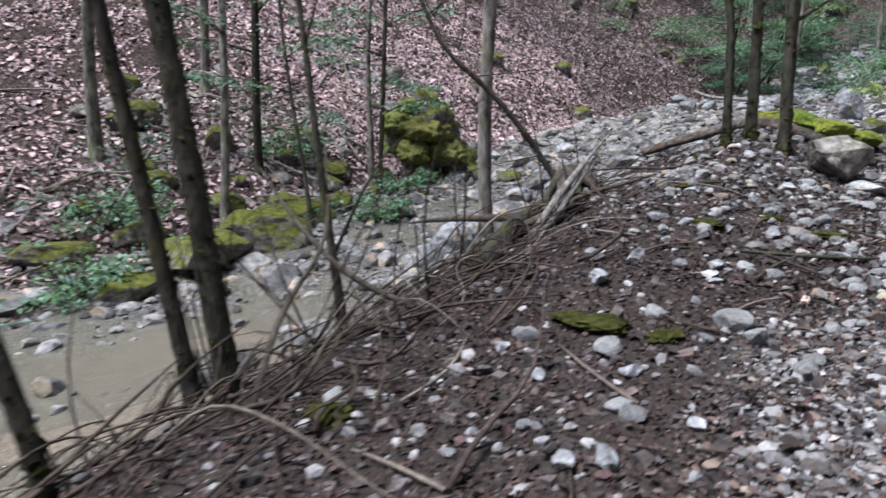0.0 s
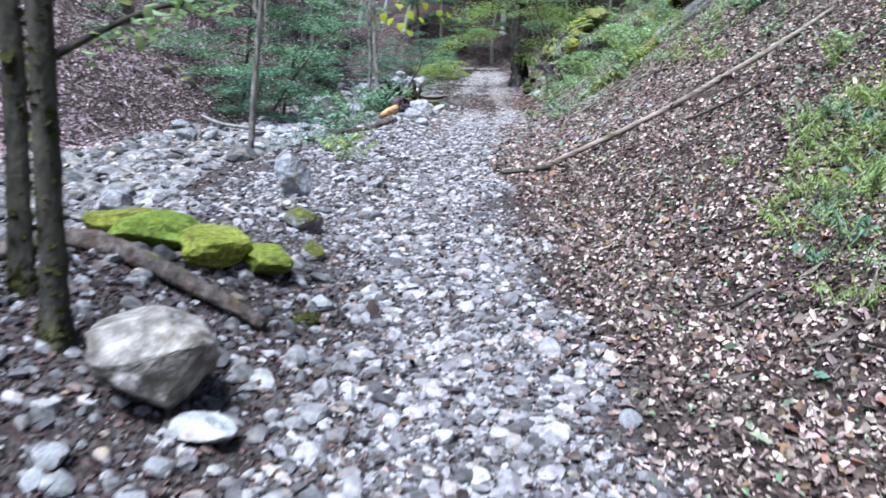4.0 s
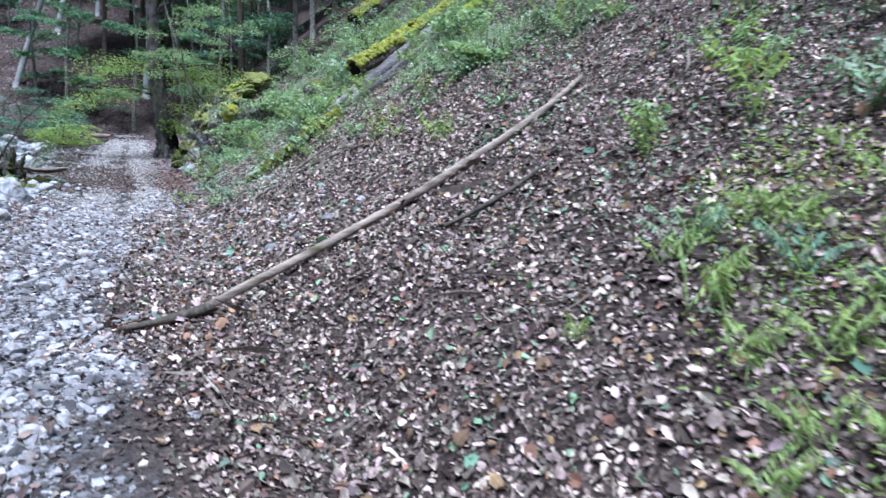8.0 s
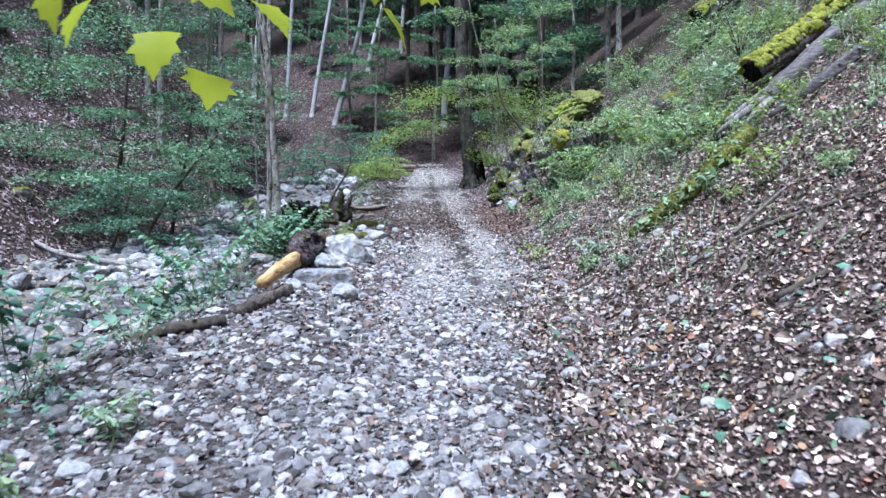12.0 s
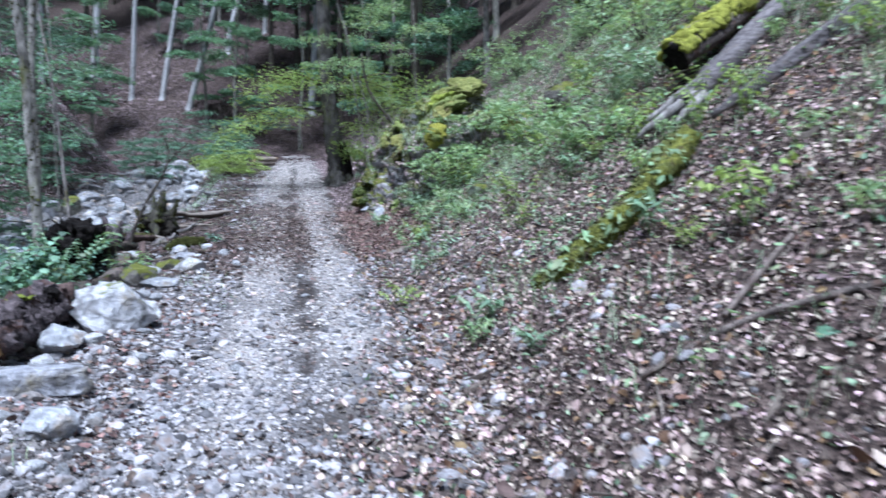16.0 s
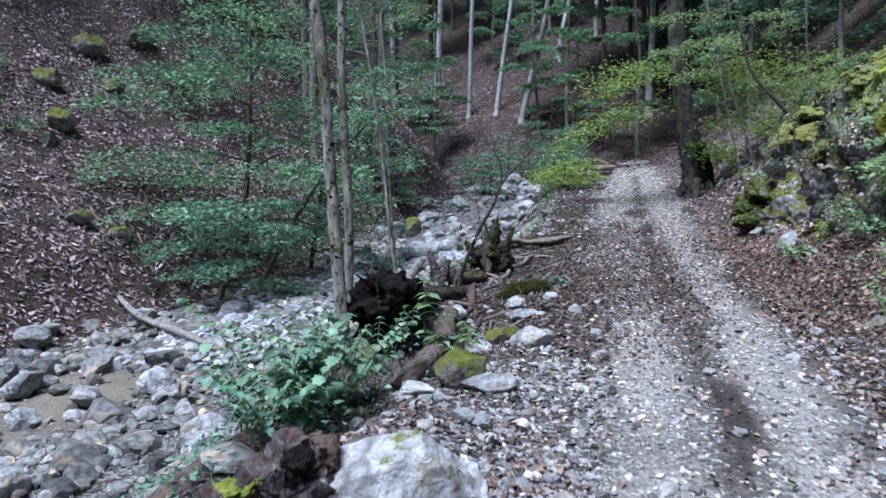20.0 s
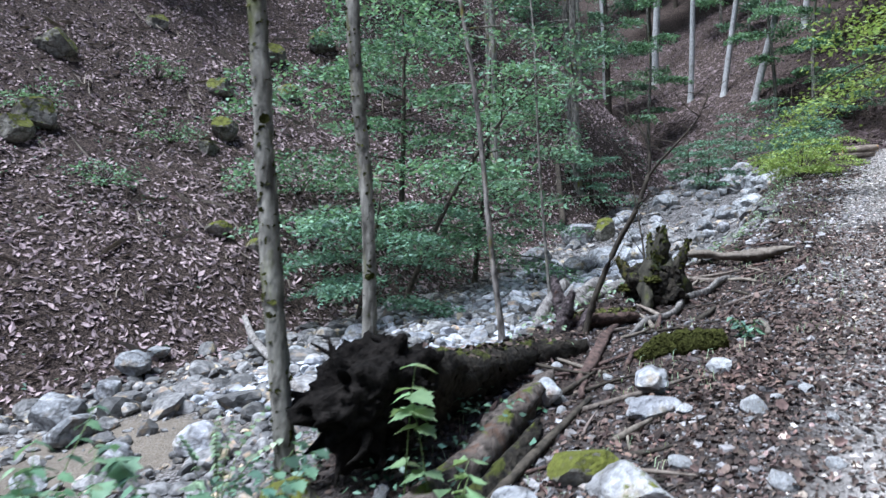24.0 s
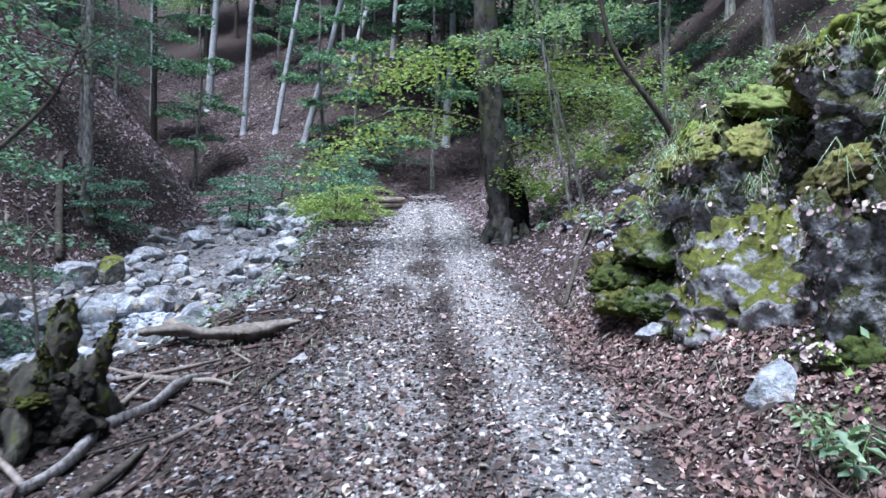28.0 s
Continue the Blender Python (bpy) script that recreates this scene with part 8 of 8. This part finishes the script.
x, y = sample(98000, -24, -8.5, 8.5, 56, lambda x, y: smooth(8.5, 12, y + 1.2 * value_noise(x * 0.6, y * 0.6, 80)) * smooth(-0.1, 0.6, foot_left(y) - x) * (1 - 0.5 * smooth(-16, -24, x)) * (1 - 0.5 * smooth(40, 52, y)), 827)
size = 0.12 * np.exp(g.normal(0, 0.25, len(x)))
more = sample(37000, -24, -8.5, 8.5, 25, lambda x, y: smooth(8.5, 12, y + 1.2 * value_noise(x * 0.6, y * 0.6, 80)) * smooth(-0.1, 0.6, foot_left(y) - x), 8270)
x, y = np.concatenate([x, more[0]]), np.concatenate([y, more[1]])
size = np.concatenate([size, 0.12 * np.exp(g.normal(0, 0.25, len(more[0])))])
low = y < 24 + 3 * value_noise(x * 0.6, y * 0.6, 65)
strew("leaf_litter", "red-brown leaves covering the slope beyond the stream", "leaves", x[~low], y[~low], BLADES, BLADE_F, size[~low], litter_far, 828, 0.9, 0.45, 0.15)
strew("leaf_litter", "pinkish pale leaves on the slope beyond the stream", "leaves", x[low], y[low], BLADES, BLADE_F, size[low], litter_pale, 8281, 0.9, 0.45, 0.15)
x, y = sample(36000, -20, -7.4, -4, 14, lambda x, y: smooth(-0.1, 0.6, foot_left(y) - x) * 0.8, 829)
strew("leaf_litter", "brown leaves on the mossy flat beyond the stream", "leaves", x, y, FLAKES, FLAKE_F, 0.1 * np.exp(g.normal(0, 0.25, len(x))), litter_pink, 830, 0.9, 0.45, 0.15)
x, y = sample(30000, 1.6, 6.5, 32, 58, lambda x, y: 0.7 * smooth(-0.1, 0.5, x - road_right(y)), 831)
strew("leaf_litter", "brown leaves on the bank by the old beech", "leaves", x, y, FLAKES, FLAKE_F, 0.055 * np.exp(g.normal(0, 0.3, len(x))), litter_far, 832, 0.9, 0.45, 0.15)

x, y = sample(13000, 1.2, 3.0, 24.5, 33, lambda x, y: 0.95 * smooth(0.0, 0.3, x - road_right(y)) * smooth(24.5, 26.5, y), 833)
strew("leaf_litter", "red-brown leaves gathered below the crag", "leaves", x, y, FLAKES, FLAKE_F, 0.042 * np.exp(g.normal(0, 0.25, len(x))), litter_red, 834, 0.9, 0.5, 0.4)
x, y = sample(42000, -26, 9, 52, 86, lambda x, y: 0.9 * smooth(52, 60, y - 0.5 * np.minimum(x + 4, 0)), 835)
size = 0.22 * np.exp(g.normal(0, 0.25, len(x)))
# Tree shade over the bend is coloured in: darker leaves right of this line.
tree_shade = x > -6.5 + 2.0 * value_noise(x * 0.3, y * 0.3, 69)
strew("leaf_litter", "brown leaves on the slope that closes the valley, darkened for tree shade", "leaves", x[tree_shade], y[tree_shade], BLADES, BLADE_F, size[tree_shade], litter_slope_shade, 836, 0.9, 0.3, 0.1)
strew("leaf_litter", "reddish brown leaves in the hollow beyond the stream", "leaves", x[~tree_shade], y[~tree_shade], BLADES, BLADE_F, size[~tree_shade], litter_mauve, 837, 0.9, 0.3, 0.1)

# Small greenery: ground leaves and grass.
def green_chance(x, y):
    u = x - toe_right(y)
    return np.clip(smooth(0.2, 1.6, u) * smooth(17.5, 21.5, y + 0.9 * u) * (0.12 + 0.88 * smooth(-0.25, 0.45, value_noise(x * 0.9, y * 0.9, 41) + 0.4 * value_noise(x * 2.7, y * 2.7, 40))) * (1 - 0.7 * (np.abs(y - 30.2) < 3) * (u < 2.2)), 0, 1)


def grass(name, label, x, y, h, material, seed):
    """Thin curved blades."""
    g = np.random.default_rng(seed)
    a = g.uniform(0, 6.28, len(x))
    b = np.stack([np.cos(a), np.sin(a)], 1)
    hh = h * g.uniform(0.5, 1.2, len(x))
    base = np.stack([x, y, ground(x, y) - 0.01], 1)
    side = np.stack([-b[:, 1], b[:, 0], 0 * a], 1) * 0.0022
    out = np.concatenate([b, np.zeros((len(x), 1))], 1)
    up = np.array((0, 0, 1.0))
    p1 = base + out * hh[:, None] * 0.25 + up * hh[:, None] * 0.7
    p2 = base + out * hh[:, None] * 0.8 + up * hh[:, None] * 0.75
    v = np.stack([base - side, base + side, p1 + side, p1 - side, p2], 1).reshape(-1, 3)
    k = (np.arange(len(x)) * 5)[:, None]
    me = put_mesh(name, v, [k + np.array([0, 1, 2, 3]), k + np.array([3, 2, 4])], material)
    return thing(name, label, "grass", mesh=me, kind="stuff")


x, y = sample(60000, 1.6, 9.5, 15, 34, green_chance, 841)
tufts("ground_greenery", "low leafy plants covering the wooded bank", x, y, 0.055, 0.15, leaf_herb, 842)
x, y = sample(16000, 1.6, 9.5, 15, 34, green_chance, 843)
tufts("ground_greenery", "fresh green leaves between the bank plants", x, y, 0.07, 0.24, leaf_fresh, 844)
x, y = sample(16000, 1.8, 10, 33, 60, lambda x, y: 0.45 * smooth(0.6, 3.4, x - toe_right(y)) * (0.3 + 0.7 * smooth(-0.2, 0.4, value_noise(x * 0.8, y * 0.8, 42))), 845)
tufts("ground_greenery", "green undergrowth on the bank by the bend", x, y, 0.09, 0.25, leaf_fresh, 846)
x, y = sample(9000, 3.4, 10, 4, 18, lambda x, y: 0.5 * smooth(-0.1, 0.5, value_noise(x * 0.8, y * 0.8, 43)) * smooth(3.6, 6, x), 847)
tufts("ground_greenery", "patches of small green plants high on the bank", x, y, 0.08, 0.2, leaf_herb, 848)
x, y = sample(9000, -4.4, -1.6, 15.5, 26, lambda x, y: 0.7 * smooth(0.3, 1.0, -1.3 - x) * smooth(-0.4, 0.2, value_noise(x, y, 44)), 849)
tufts("ground_greenery", "weeds and seedlings between track and stream", x, y, 0.06, 0.24, leaf_beech, 850, 0.6)
x, y = sample(7000, -13, -7.4, -2, 12, lambda x, y: 0.6 * smooth(0.0, 0.4, value_noise(x * 0.7, y * 0.7, 45)), 851)
tufts("ground_greenery", "thin green growth beyond the stream", x, y, 0.1, 0.4, leaf_beech, 852)
x, y = sample(15000, 1.9, 5.2, 6.0, 11.2, lambda x, y: 0.8 * smooth(-0.3, 0.3, value_noise(x * 1.3, y * 1.3, 49)) * smooth(2.1, 2.7, x), 8531)
tufts("ground_greenery", "small narrow green leaves between the bank plants", x, y, 0.045, 0.17, leaf_lime, 8532, 0.4)
x, y = sample(7000, -4.2, -1.2, 27, 50, lambda x, y: np.exp(-(((x - brink(y) + 0.5) / 0.45) ** 2)) * smooth(-0.3, 0.3, value_noise(x * 0.9, y * 0.9, 62)), 8533)
tufts("ground_greenery", "low green growth along the edge above the stream", x, y, 0.08, 0.18, leaf_herb, 8534, 0.5)
x, y = sample(5000, -14, -8.8, 33, 60, lambda x, y: 0.6 * smooth(0.0, 0.4, value_noise(x * 0.6, y * 0.6, 46)) * (x < foot_left(y) + 0.4), 853)
tufts("ground_greenery", "green growth at the foot of the far slope", x, y, 0.13, 0.5, leaf_beech, 854)
x, y = sample(64000, 1.7, 8, 17, 33, lambda x, y: 0.8 * green_chance(x, y) * smooth(-0.1, 0.5, value_noise(x * 1.4, y * 1.4, 47)), 855)
grass("grass_tufts", "long soft grass hanging down the bank", x, y, 0.32, grass_mat, 856)
x, y = sample(7000, -3.2, -0.2, 17, 46, lambda x, y: 0.8 * smooth(0.1, 0.5, value_noise(x * 1.7, y * 1.7, 48)) * (x > brink(y) - 0.8) * (x < road_left(y) + 0.3), 857)
grass("grass_tufts", "thin grass at the edge of the track", x, y, 0.12, grass_mat, 858)
x, y = sample(5200, 0.5, 6, 2, 34, lambda x, y: 0.5 * smooth(0, 0.5, x - road_right(y)), 859)
strew("twigs", "small broken twigs lying in the leaves", "twigs", x, y, leaf_shapes(BLADE * (1, 0.06, 0.3), 6, 9), BLADE_F, 0.16 * np.exp(g.normal(0, 0.4, len(x))), dead_wood, 860, 0.8, 0.2, 0.3)

x, y = sample(2600, -22, -9, 16, 52, lambda x, y: smooth(0.0, 0.5, foot_left(y) - x), 861)
strew("twigs", "dead twigs scattered over the slope beyond the stream", "twigs", x, y, leaf_shapes(BLADE * (1, 0.05, 0.3), 6, 9), BLADE_F, 0.45 * np.exp(g.normal(0, 0.4, len(x))), dead_wood, 862, 0.8, 0.2, 0.2)
x, y = sample(2600, -20, -9, 14, 50, lambda x, y: smooth(0.0, 0.5, foot_left(y) - x) * smooth(-0.1, 0.4, value_noise(x * 0.5, y * 0.5, 64)), 863)
tufts("ground_greenery", "sparse green sprigs on the leaf slope", x, y, 0.1, 0.25, leaf_beech, 864, 0.5)

# The three hundred larger stones that lie nearest to the walk, each on its own.
r = np.random.default_rng(870)
STONES = [put_mesh("stone", rock_points(880 + k, 2, 9, 0.12)[0], ICO[2][1], pale_stone, False) for k in range(14)]
made = 0
while made < 300:
    y = r.uniform(1.0, 27) if made % 6 else r.uniform(5, 20)
    x = r.uniform(-2.6, 1.0)
    if x < brink(y) or (x > road_left(y) + 0.3 and r.uniform() < 0.75):
        continue
    s = 0.05 * math.exp(r.normal(0, 0.32)) * (1.1 if x < road_left(y) else 0.8)
    ob = part("stone", STONES[made % 14], ground_ob)
    ob.matrix_basis = pose(*on(x, y, s * 0.25), r.normal(0, 15), r.normal(0, 15), r.uniform(0, 360)) @ Matrix.Diagonal((s, s * r.uniform(0.65, 1), s * r.uniform(0.5, 0.8), 1))
    made += 1

# The three hundred largest stones of the stream bed, each on its own.
BED_STONES = [put_mesh("stream_stone", q, ICO2F, bed_stone, False) for q in COBBLES]
for k, (x, y, s) in enumerate(lone_xy):
    label = "large pale boulder-like stone in the stream bed" if s > 0.26 else "rounded pale grey stone in the stream bed"
    ob = thing("stream_stone", label, "stone", (0, 0, 0), "stones of the stream bed", BED_STONES[k % 12])
    ob.matrix_basis = pose(*on(x, y, s * 0.15), r.normal(0, 13), r.normal(0, 13), r.uniform(0, 360)) @ Matrix.Diagonal((s * r.uniform(0.85, 1.25), s * r.uniform(0.7, 1.05), s * r.uniform(0.42, 0.7), 1))
